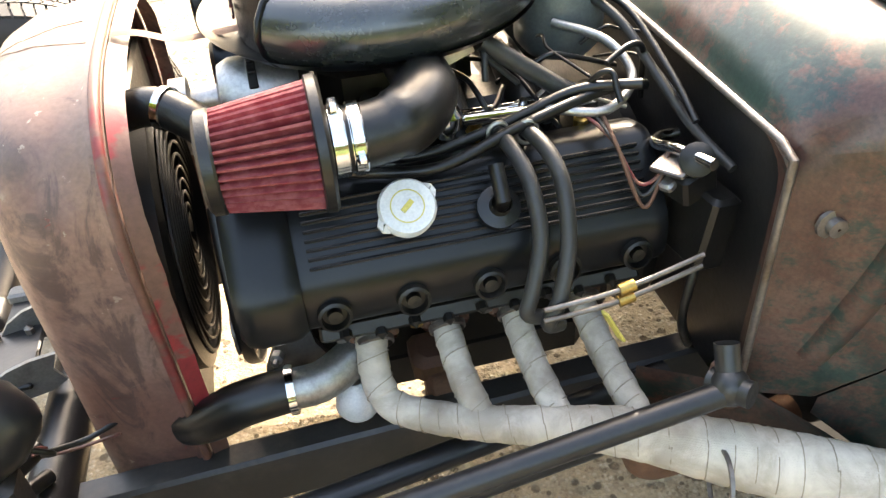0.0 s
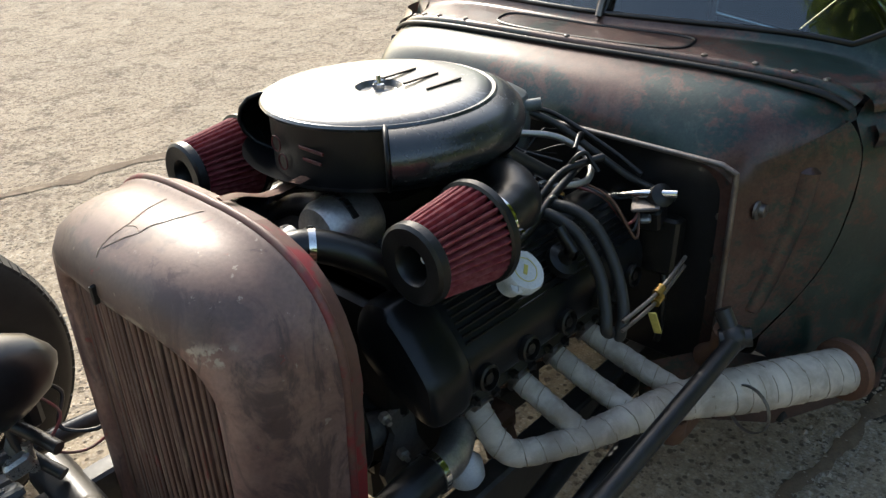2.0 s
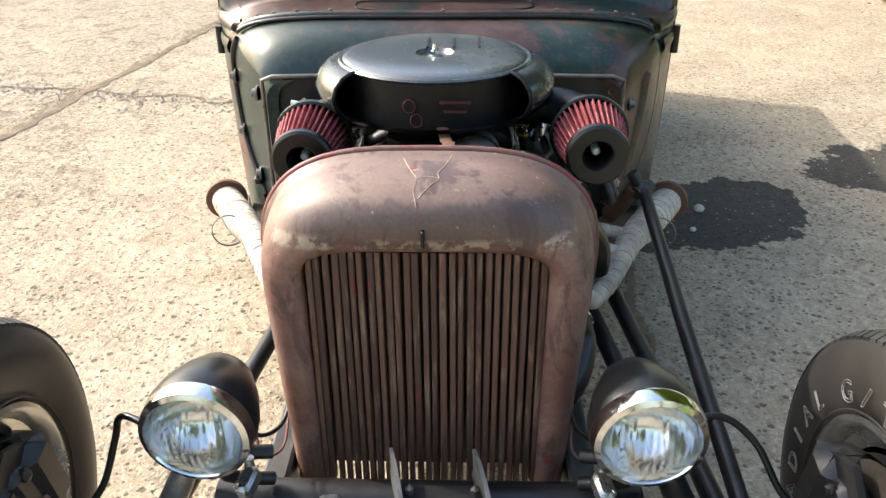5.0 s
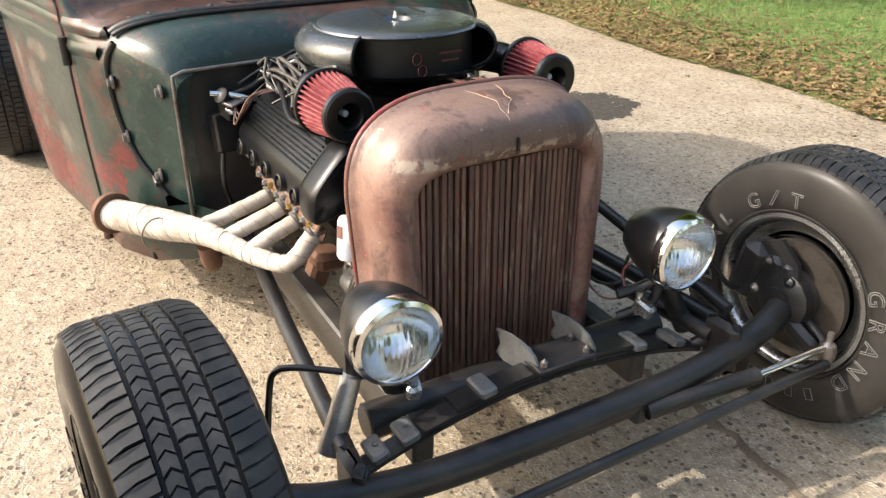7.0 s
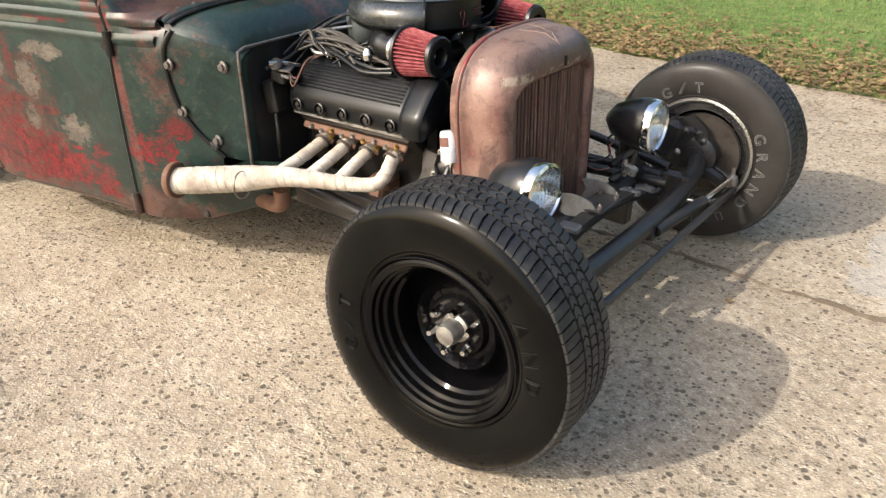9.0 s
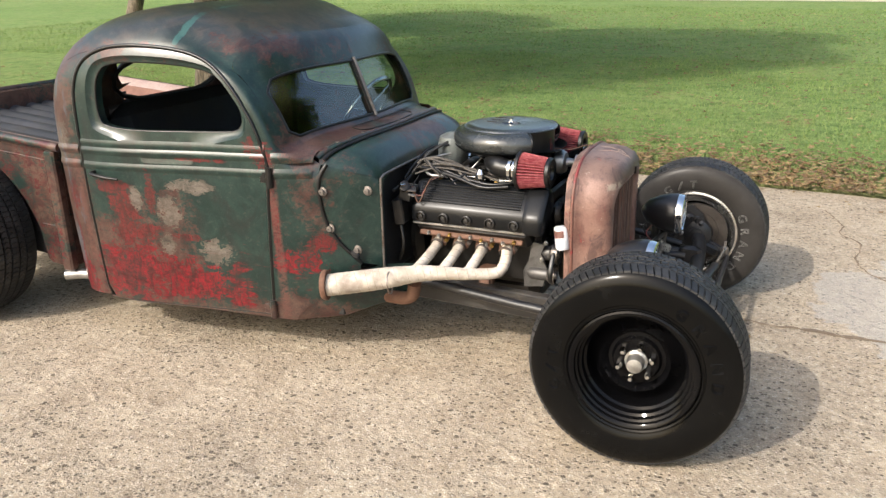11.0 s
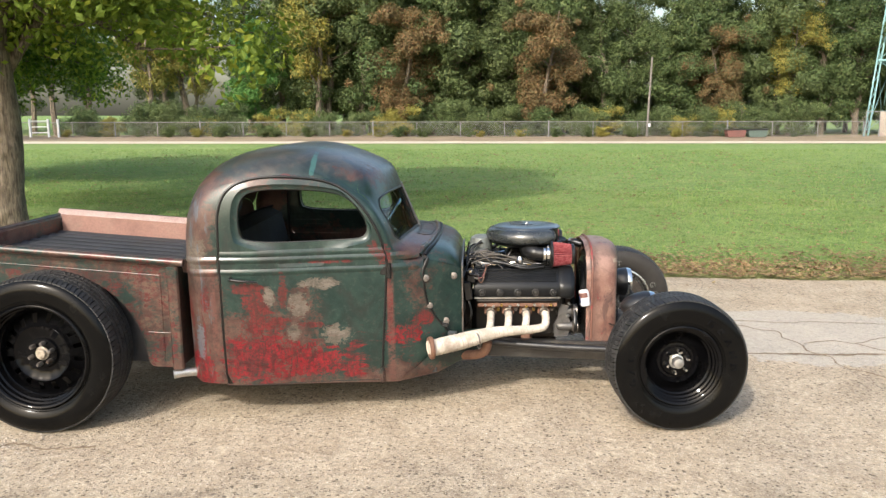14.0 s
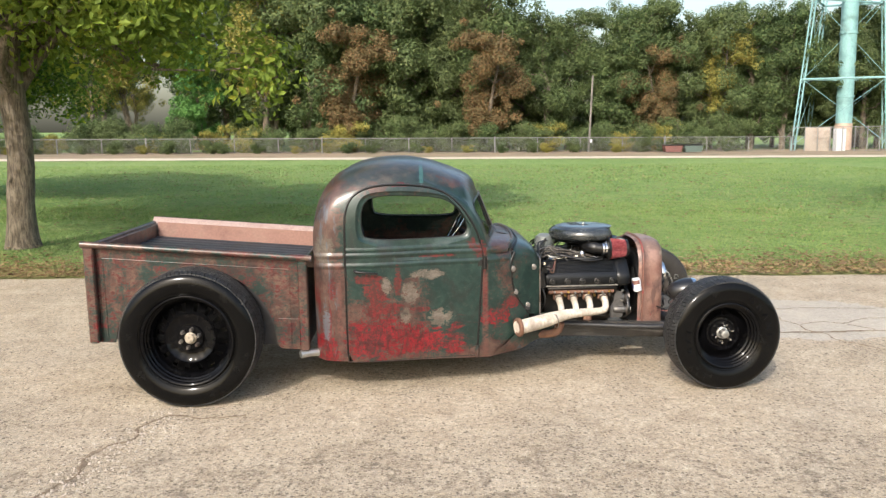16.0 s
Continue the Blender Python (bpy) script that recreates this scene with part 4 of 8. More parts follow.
def near_tree():
    rng = np.random.default_rng(5)
    top = holder("maple_tree", "young maple with green and yellowing leaves on the lawn", "tree", at=(-7.75, 6.45, 0.0))
    t = Shape()
    pts = [(0, 0, -0.15), (0.0, 0, 0.15), (0.02, 0, 0.7), (0.07, 0.01, 1.3), (0.05, 0.02, 1.9), (-0.02, 0.0, 2.45)]
    sp = spline(pts, 5)
    rad = [along(q.z, [(-0.2, 0.33), (0.1, 0.245), (0.5, 0.195), (1.9, 0.18), (2.7, 0.215)]) * (1 + 0.06 * noise.noise((q.z * 4, 1, 1))) for q in sp]
    t.tube(sp, rad, 18)
    ends = []
    for dx, dy, z, r in [(-1.3, 0.3, 5.6, 0.15), (0.9, -0.2, 6.4, 0.16), (2.4, 1.2, 5.6, 0.09), (-2.2, -0.9, 5.0, 0.08), (0.5, 2.0, 5.8, 0.09), (0.9, -2.2, 5.4, 0.08)]:
        line = limb(t, (0.06 * (1 if dx > 0 else -1), 0, 2.2), (dx, dy, z), r, 0.03, rng, 0.12, 10)
        ends.append(line)
    blobs = []
    for line in ends:
        for k in range(12):
            q = line[2 + k % 5]
            a, rr = rng.random() * 6.283, 1.2 + 2.5 * rng.random()
            e = (q.x * 1.2 + math.cos(a) * rr, q.y * 1.2 + math.sin(a) * rr, q.z - 0.25 + 1.6 * rng.random() - 0.18 * rr * rr * 0.5)
            limb(t, q, e, 0.035, 0.008, rng, 0.25, 5)
            blobs.append((*e, 0.65 + 0.55 * rng.random()))
            blobs.append(((q.x * 1.2 + e[0]) / 2, (q.y * 1.2 + e[1]) / 2, (q.z + e[2]) / 2 + 0.3, 0.6 + 0.4 * rng.random()))
    for k in range(34):
        a, rr = rng.random() * 6.283, 4.2 * rng.random() ** 0.6
        blobs.append((0.5 + math.cos(a) * rr, math.sin(a) * rr, 7.0 - 0.06 * rr * rr + 0.8 * rng.random(), 1.2 + 0.35 * rng.random()))
    part("trunk", t, BARK, top)
    c = Shape()
    low = [b for i, b in enumerate(blobs[:-34]) if i % 5]
    leaf_cloud(c, rng, low, 62000, 0.058, 0.15)
    leaf_cloud(c, rng, blobs[-34:], 66000, 0.10, 0.1)
    part("crown", c, LEAF_NEAR, top, sharp=0)
    top.location.z = lie(-7.75, 6.45)
    return top


maple = near_tree()
other = copy_thing(maple, pose(10.9, 4.0, 0, 0, 0, 140))
tagged(other, "young maple whose shade falls on the lawn")
third = copy_thing(maple, pose(-15.8, 12.9, lie(-15.8, 12.9), 6, -22, 200))
tagged(third, "leaning lawn tree with a forked stub at its foot")
stub = Shape().tube(spline([(0.0, 0.0, 0.05), (-0.22, -0.06, 0.30), (-0.36, -0.1, 0.58), (-0.42, -0.12, 0.80)], 5), [0.22 - 0.006 * i for i in range(16)], 12)
part("branch_stub", stub, BARK, third, "ragged broken stub")

# ---- far things ----
def fence():
    """Chain-link fence along the wood: posts, top rail and mesh of thin wires."""
    f = holder("chain_link_fence", "weathered galvanised chain-link fence along the wood", "fence")
    Y, H = 50.5, 1.05
    xs = [-44 + 3.0 * i for i in range(24)]
    for i, x in enumerate(xs):
        z = lie(x, Y)
        big = i % 4 == 0
        part("post", Shape().tube([(x, Y, z - 0.1), (x, Y, z + H + (0.10 if big else 0.02))], 0.045 if big else 0.028, 6), GALV, f)
    part("top_rail", Shape().tube([(x, Y, lie(x, Y) + H) for x in xs], 0.022, 5), GALV, f)
    net = Shape()
    rng = random.Random(3)
    x = xs[0]
    while x < xs[-1]:
        z = lie(x, Y)
        for d in (1, -1):
            a, b = Vector((x, Y, z + 0.03)), Vector((x + d * 0.9, Y, z + H - 0.02))
            net.tube([a, b], 0.006, 3, False)
        x += 0.15
    tagged(part("wire_mesh", net, GALV, f, sharp=0), kind="stuff")


def tower():
    t = holder("water_tower", "pale green steel water tower legs behind a wall", "tower", at=(0, 0, 0))
    cx, cy = 30.7, 54.0
    part("riser", Shape().tube([(cx, cy, -0.3), (cx, cy, 3.6), (cx, cy, 30)], 0.58, 28), TEAL, t, "thick pale green riser pipe")
    for z in (3.6, 8.2, 14.0):
        part("riser_band", Shape().lathe([(0.58, 0), (0.63, 0.02), (0.63, 0.16), (0.58, 0.18)], 28, Matrix.Translation((cx, cy, z))), TEAL, t)
    part("riser_foot", Shape().tube([(cx, cy, -0.3), (cx, cy, 1.7)], 0.61, 28), worn("rust-stained pipe foot", (0.50, 0.36, 0.27), (0.40, 0.27, 0.2), 0.7, 0, 1.5), t, "rust-stained foot")
    legs = [((cx - 4.7, cy - 1.8), (cx - 2.2, cy - 0.9)), ((cx - 1.2, cy + 3.2), (cx - 0.3, cy + 1.6)), ((cx + 1.4, cy - 3.6), (cx + 0.9, cy - 1.9)), ((cx + 4.2, cy + 1.6), (cx + 2.4, cy + 0.9))]
    for (x0, y0), (x1, y1) in legs:
        for dx in (-0.14, 0.14):
            part("leg_rail", Shape().tube([(x0 + dx, y0, -0.3), (x1 + dx, y1, 20)], 0.055, 6), TEAL, t)
        for i in range(36):
            z0, z1 = 20 * i / 36, 20 * (i + 1) / 36
            f0, f1 = i / 36, (i + 1) / 36
            d = 0.14 if i % 2 else -0.14
            part("leg_lacing", Shape().tube([(x0 + (x1 - x0) * f0 + d, y0 + (y1 - y0) * f0, z0), (x0 + (x1 - x0) * f1 - d, y0 + (y1 - y0) * f1, z1)], 0.022, 4), TEAL, t)
    for z in (4.9, 10.6, 16):
        f = z / 20
        q = [Vector((x0 + (x1 - x0) * f, y0 + (y1 - y0) * f, z)) for (x0, y0), (x1, y1) in legs]
        for a, b in ((0, 1), (1, 3), (3, 2), (2, 0), (0, 3)):
            part("strut", Shape().tube([q[a], q[b]], 0.085, 6), TEAL, t)
    for i, (a, b) in enumerate(((0, 1), (1, 3), (3, 2), (2, 0))):
        for z0, z1 in ((0.2, 4.9), (4.9, 10.6)):
            for u, v in ((a, b), (b, a)):
                p = lambda k, z: Vector((legs[k][0][0] + (legs[k][1][0] - legs[k][0][0]) * z / 20, legs[k][0][1] + (legs[k][1][1] - legs[k][0][1]) * z / 20, z))
                part("tie_rod", Shape().tube([p(u, z0), p(v, z1)], 0.02, 4), TEAL, t)


def low_wall():
    w = holder("yard_wall", "beige concrete yard wall below the tower", "wall")
    mat = worn("beige wall", (0.40, 0.34, 0.28), (0.26, 0.19, 0.145), 0.9, 0, 1.3, dirt_amount=0.5)
    for i in range(2):
        part("wall_panel", Shape().block((0.92, 0.14, 1.75), Matrix.Translation((26.9 + 0.96 * i, 51.3, 0.55)), 0.02), mat, w)
    part("utility_cabinet", Shape().block((0.7, 0.5, 1.6), Matrix.Translation((28.6, 50.6, 0.55)), 0.03), WHITE, w, "white utility cabinet")
    f = holder("yard_fence", "galvanised fence round the tower yard", "fence")
    for i in range(14):
        part("post", Shape().tube([(25.0 + 0.9 * i, 50.2, -0.4), (25.0 + 0.9 * i, 50.2, 1.5)], 0.03, 6), GALV, f)
    part("top_rail", Shape().tube([(25.0, 50.2, 1.46), (36.7, 50.2, 1.46)], 0.025, 6), GALV, f)
    net = Shape()
    for i in range(84):
        for d in (1, -1):
            net.tube([(25.0 + 0.14 * i, 50.2, -0.3), (25.0 + 0.14 * i + d * 1.0, 50.2, 1.45)], 0.006, 3, False)
    tagged(part("wire_mesh", net, GALV, f, sharp=0), kind="stuff")


def dumpster(x, y, mat, label):
    d = holder("dumpster", label, "dumpster", at=(x, y, lie(x, y)))
    d.scale = (0.62, 0.62, 0.62)
    part("bin", Shape().prism([(-0.85, 0.12), (0.85, 0.12), (1.0, 0.85), (-1.0, 0.85)], 1.0, pose(0, 0.5, 0, 90, 0, 0)), mat, d)
    part("lid", Shape().block((1.05, 1.1, 0.05), pose(-0.5, 0, 0.88, 4, 0, 0), 0.01), BLACK, d)
    part("lid", Shape().block((1.0, 1.1, 0.05), pose(0.52, 0, 0.88, 4, 0, 0), 0.01), BLACK, d)
    for sx in (-1.0, 1.0):
        part("lift_pocket", Shape().block((0.10, 0.5, 0.14), Matrix.Translation((sx, 0, 0.55)), 0.01), mat, d)


def shed():
    """A low white building with dark windows, left of the lawn."""
    b = holder("white_building", "low white building with dark windows and a pale roof", "building")
    x0, x1, y0, y1, h = -66.0, -40.6, 43.5, 47.0, 2.45
    z = lie(-46, 52) - 0.3
    part("wall", Shape().block((x1 - x0, y1 - y0, h), Matrix.Translation(((x0 + x1) / 2, (y0 + y1) / 2, z + h / 2)), 0.02), WALLWHITE, b)
    part("roof", Shape().prism([(y0 - 0.3, h), (y1 + 0.3, h), ((y0 + y1) / 2, h + 1.0)], x1 - x0 + 0.5, Matrix.Translation((x0 - 0.25, 0, z)) @ Matrix(((0, 0, 1, 0), (1, 0, 0, 0), (0, 1, 0, 0), (0, 0, 0, 1)))), worn("pale metal roof", (0.6, 0.62, 0.64), (0.5, 0.52, 0.54), 0.4, 0.2, 0.7), b)
    for i in range(14):
        wx = x1 - 1.1 - 1.25 * i
        w = part("window", Shape().block((0.86, 0.06, 1.10), Matrix.Translation((wx, y0 - 0.02, z + 1.45)), 0.01), worn("dark window glass", (0.03, 0.035, 0.04), (0.05, 0.055, 0.06), 0.1, 0, 1), b)
        part("window_frame", Shape().block((0.96, 0.04, 0.06), Matrix.Translation((wx, y0 - 0.05, z + 0.88)), 0.01).block((0.04, 0.04, 1.1), Matrix.Translation((wx, y0 - 0.06, z + 1.45)), 0.01), WHITE, w)


def utility_pole():
    p = holder("utility_pole", "leaning grey wooden pole at the wood's edge", "pole")
    part("shaft", Shape().tube([(10.75, 51.2, -0.3), (11.0, 51.2, 5.3)], [0.085, 0.065], 8), worn("grey pole wood", (0.17, 0.155, 0.135), (0.12, 0.105, 0.09), 0.9, 0, 2), p)
    part("marker", Shape().block((0.16, 0.04, 0.25), Matrix.Translation((10.9, 51.05, 0.75)), 0.01), WHITE, p)


def gate():
    g = holder("fence_gate", "pale white double gate in the fence", "gate")
    for x in (-31.9, -30.6, -29.9):
        part("gate_post", Shape().block((0.14, 0.14, 1.35), Matrix.Translation((x, 50.3, lie(x, 50) + 0.6)), 0.02), WALLWHITE, g)
    for z in (0.35, 0.75, 1.15):
        part("gate_rail", Shape().block((1.3, 0.05, 0.07), Matrix.Translation((-31.25, 50.3, lie(-31, 50) + z)), 0.01), WALLWHITE, g)


fence()
tower()
low_wall()
dumpster(15.9, 48.5, worn("brown bin", (0.14, 0.06, 0.05), (0.10, 0.05, 0.045), 0.6, 0, 1), "rust-brown dumpster beside the path")
dumpster(17.2, 48.3, worn("green bin", (0.07, 0.10, 0.085), (0.05, 0.07, 0.06), 0.6, 0, 1), "dull green dumpster beside the path")
shed()
utility_pole()
gate()

# ---- grass and litter ----
def blades():
    """Short blades over the near lawn, thicker towards the pavement."""
    rng = np.random.default_rng(21)
    s = Shape()
    n = 90000
    x = rng.uniform(-11, 5.5, n)
    d = rng.random(n) ** 1.7 * 9.0
    lean = rng.normal(size=(n, 2)) * 0.014
    h = 0.022 + 0.022 * rng.random(n)
    ang = rng.random(n) * math.pi
    for i in range(n):
        xx = x[i]
        y = verge(xx) + 0.02 + d[i]
        if rng.random() > smooth01((d[i] + 0.5 * noise.noise((xx * 1.3, d[i] * 1.3, 5))) / 1.1):
            continue
        z = lie(xx, y) + 0.006
        w = 0.0035 + 0.0006 * d[i]
        cx, sy = math.cos(ang[i]) * w, math.sin(ang[i]) * w
        k = len(s.v)
        s.v += [(xx - cx, y - sy, z), (xx + cx, y + sy, z), (xx + lean[i][0], y + lean[i][1], z + h[i])]
        s.f.append((k, k + 1, k + 2))
    n = 60000
    x, d = rng.uniform(-24, 16, n), 6.0 + 22 * rng.random(n) ** 1.3
    for i in range(n):
        y = verge(x[i]) + d[i]
        z, a, w, hh = lie(x[i], y) + 0.006, rng.random() * math.pi, 0.006 + 0.0007 * d[i], 0.025 + 0.03 * rng.random()
        k = len(s.v)
        s.v += [(x[i] - math.cos(a) * w, y - math.sin(a) * w, z), (x[i] + math.cos(a) * w, y + math.sin(a) * w, z), (x[i] + 0.02 * rng.normal(), y + 0.02 * rng.normal(), z + hh)]
        s.f.append((k, k + 1, k + 2))
    tagged(part("grass_blades", s, BLADE, sharp=0), "short green lawn grass", "grass", kind="stuff")


def litter():
    rng = np.random.default_rng(8)
    s = Shape()

    def leaf(x, y, z, size):
        a, t = rng.random() * 6.283, rng.normal(size=2) * 0.35
        pts = []
        for r, b in ((1.0, 0), (0.45, 0.6), (0.75, 1.2), (0.35, 1.9), (0.6, 2.6), (0.3, 3.14), (0.6, 3.7), (0.35, 4.4), (0.75, 5.1), (0.45, 5.7)):
            u, v = r * size * math.cos(a + b), r * size * math.sin(a + b)
            pts.append((x + u, y + v, z + abs(u * t[0] + v * t[1]) + 0.3 * size * abs(math.sin(b)) * 0.3))
        k = len(s.v)
        s.v += pts
        s.f.append(tuple(range(k, k + len(pts))))

    for i in range(11000):
        x = rng.uniform(-10, 6)
        d = abs(rng.normal()) * 0.75
        y = verge(x) + d - 0.06
        leaf(x, y, lie(x, y) + 0.022 + 0.02 * rng.random(), 0.026 + 0.022 * rng.random())
    for i in range(5000):
        x, y = rng.uniform(-14, 9), 3.3 + 24 * rng.random() ** 1.6
        if y < verge(x):
            continue
        leaf(x, y, lie(x, y) + 0.035, 0.025 + 0.02 * rng.random() + 0.001 * y)
    for i in range(60):
        x = rng.uniform(-7, 4)
        leaf(x, verge(x) - abs(rng.normal()) * 0.4 - 0.05, 0.008, 0.02 + 0.014 * rng.random())
    leaf(0.30, 0.30, 0.008, 0.024)
    for i in range(260):
        t = rng.random()
        x = -1.5 - 6 * t
        leaf(x, -2.5 + (x + 1.83) * -0.13 + rng.normal() * 0.05, 0.010, 0.010 + 0.014 * rng.random())
    tagged(part("fallen_leaves", s, LITTER, sharp=0), "dry brown and yellow fallen leaves", "leaves", kind="stuff")


def pebbles():
    """Loose grit and the few stones that lie on the pavement."""
    rng = np.random.default_rng(31)
    s = Shape()

    def grit(x, y, r):
        k = len(s.v)
        a = rng.random() * 6.28
        for j in range(4):
            s.v.append((x + r * math.cos(a + j * 1.57) * (0.7 + 0.5 * rng.random()), y + r * math.sin(a + j * 1.57) * (0.7 + 0.5 * rng.random()), 0.0015))
        s.v.append((x, y, 0.001 + r * 0.75))
        s.f += [(k, k + 1, k + 4), (k + 1, k + 2, k + 4), (k + 2, k + 3, k + 4), (k + 3, k, k + 4)]

    for i in range(16000):
        grit(rng.uniform(-6.5, 3.2), rng.uniform(-4.8, 3.3), 0.002 + 0.004 * rng.random() ** 2)
    for i in range(900):
        grit(rng.normal(-1.25, 0.55), rng.normal(0.62, 0.05), 0.003 + 0.006 * rng.random() ** 2)
    for i in range(700):
        t = rng.random()
        grit(-3.4 - 0.45 * t + 0.09 * rng.normal(), -1.0 - 2.0 * t + 0.06 * rng.normal(), 0.004 + 0.010 * rng.random() ** 2)
    tagged(part("grit", s, STONE, sharp=0), "loose grit on the concrete", "grit", kind="stuff")
    for x, y, r in ((-2.045, 0.999, 0.022), (-1.86, 0.93, 0.014), (-2.3, 0.83, 0.012), (-0.30, 0.95, 0.010)):
        b = Shape().ball((0, 0, r * 0.5), r, 9, 6, 0.7)
        b.v = [tuple(Vector(q) * (1 + 0.25 * noise.noise(Vector(q) * 40))) for q in b.v]
        tagged(part("stone", b, worn("pale stone", (0.5, 0.49, 0.47), (0.4, 0.39, 0.37), 0.9, 0, 40)), "small pale stone on the concrete", "stone", "loose stones").location = (x, y, 0.001)


blades()
litter()
pebbles()

# ---- the truck ----
truck = holder("hot_rod_truck", "patina green and red hot rod pickup with bare engine", "truck")

BACK, NOSE = -2.57, -1.112
REAR_R = 0.13
BELT = [(-2.6, 0.86), (-1.55, 0.86), (-1.45, 0.82), (-1.3, 0.74), (-1.11, 0.70)]
HALF = [(-2.57, 0.795), (-2.30, 0.795), (-1.77, 0.715), (-1.48, 0.668), (-1.30, 0.595), (-1.112, 0.472)]
CROWN = [(-2.57, 1.10), (-2.545, 1.21), (-2.49, 1.315), (-2.40, 1.395), (-2.25, 1.45), (-2.05, 1.471), (-1.85, 1.452), (-1.70, 1.405), (-1.60, 1.362), (-1.545, 1.325),
         (-1.46, 1.14), (-1.372, 0.950), (-1.33, 0.944), (-1.25, 0.928), (-1.18, 0.903), (-1.13, 0.855), (-1.112, 0.812)]
PX, PZ = 5.0, 5.0


def half_width(x):
    w = along(x, HALF)
    d = x - BACK
    if d < REAR_R:
        w -= REAR_R - math.sqrt(max(REAR_R**2 - (REAR_R - max(d, 0)) ** 2, 0))
    return w


def skin(x, z):
    """Half width of the cab at a place along it and a height."""
    zb, w = along(x, BELT), half_width(x)
    if z <= zb:
        return w * (1 - 0.045 * ((zb - z) / 0.65) ** 1.6)
    t = min((z - zb) / (along(x, CROWN) - zb), 1.0)
    return w * (1 - t**PZ) ** (1 / PX)


def over(x, phi):
    """A point of the roof, windscreen or cowl top; phi runs from the right side to the left."""
    zb, w, zt = along(x, BELT), half_width(x), along(x, CROWN)
    c, s = math.cos(phi), math.sin(phi)
    return Vector((x, -math.copysign(abs(c) ** (2 / PX), c) * w, zb + s ** (2 / PZ) * (zt - zb)))


T0 = 0.75
PHI0 = math.asin(T0 ** (PZ / 2))


def roof_edge(x):
    zb = along(x, BELT)
    return zb + T0 * (along(x, CROWN) - zb)


DOOR_ARC = spline([(-1.503, 0.86, 0), (-1.55, 1.03, 0), (-1.66, 1.195, 0), (-1.80, 1.285, 0), (-2.02, 1.317, 0), (-2.20, 1.306, 0), (-2.31, 1.25, 0), (-2.355, 1.15, 0), (-2.362, 1.04, 0)], 6)
DOOR = [(-2.365, 0.213), (-1.548, 0.205), (-1.525, 0.55)] + [(q.x, q.y) for q in DOOR_ARC] + [(-2.364, 0.60)]
WINDOW = chaikin([(-2.268, 1.04), (-2.225, 0.978), (-1.70, 0.982), (-1.605, 0.992), (-1.60, 1.085), (-1.70, 1.215), (-1.86, 1.250), (-2.14, 1.262), (-2.255, 1.225)], 2)
JOINT = [(-1.292, 0.862), (-1.318, 0.80), (-1.318, 0.72), (-1.300, 0.62), (-1.262, 0.54), (-1.215, 0.475), (-1.19, 0.44)]
SIDE = [(-2.565, 0.225), (-1.455, 0.188), (-1.19, 0.41)] + JOINT[::-1]
SIDE += [(x, roof_edge(x)) for x in [-1.292 - 0.03 * i for i in range(1, 4)] + [-1.40, -1.44, -1.48, -1.52, -1.56, -1.62, -1.70, -1.80, -1.95, -2.10, -2.25, -2.35, -2.42, -2.48, -2.53, -2.56]]
SIDE += [(-2.565, 1.0)]


def shrink(loop, centre, by):
    out = []
    for x, z in loop:
        d = math.hypot(x - centre[0], z - centre[1])
        k = (d - by) / d
        out.append((centre[0] + (x - centre[0]) * k, centre[1] + (z - centre[1]) * k))
    return out


def belt(xs, s, z0, height):
    """A soft pressed bead along the side."""
    rows = []
    for x in xs:
        row = []
        for j in range(9):
            u = -1 + j / 4
            z = z0 + u * 0.021
            row.append(Vector((x, s * (skin(x, z) + 0.0015 + height * math.cos(u * math.pi / 2) ** 2 - 0.002 * abs(u) ** 4), z)))
        rows.append(row)
    return Shape().grid(rows)


def rear_pane(x, y, z):
    return abs(y) < 0.33 and 1.03 < z < 1.205 and x < -2.5


def swept(shape):
    """Draws the windscreen, its pillars and the roof's brow back towards both sides."""
    out = []
    for x, y, z in shape.v:
        edge = along(z, [(0.86, -1.503), (1.03, -1.55), (1.195, -1.66), (1.285, -1.80), (1.36, -1.95)])
        w = smooth01((x - edge) / 0.17) * smooth01((-1.16 - x) / 0.20) * smooth01((z - 0.80) / 0.14)
        out.append((x - 0.088 * w * (min(abs(y), 0.62) / 0.6) ** 1.5 + 0.008 * w, y, z))
    shape.v = out
    return shape


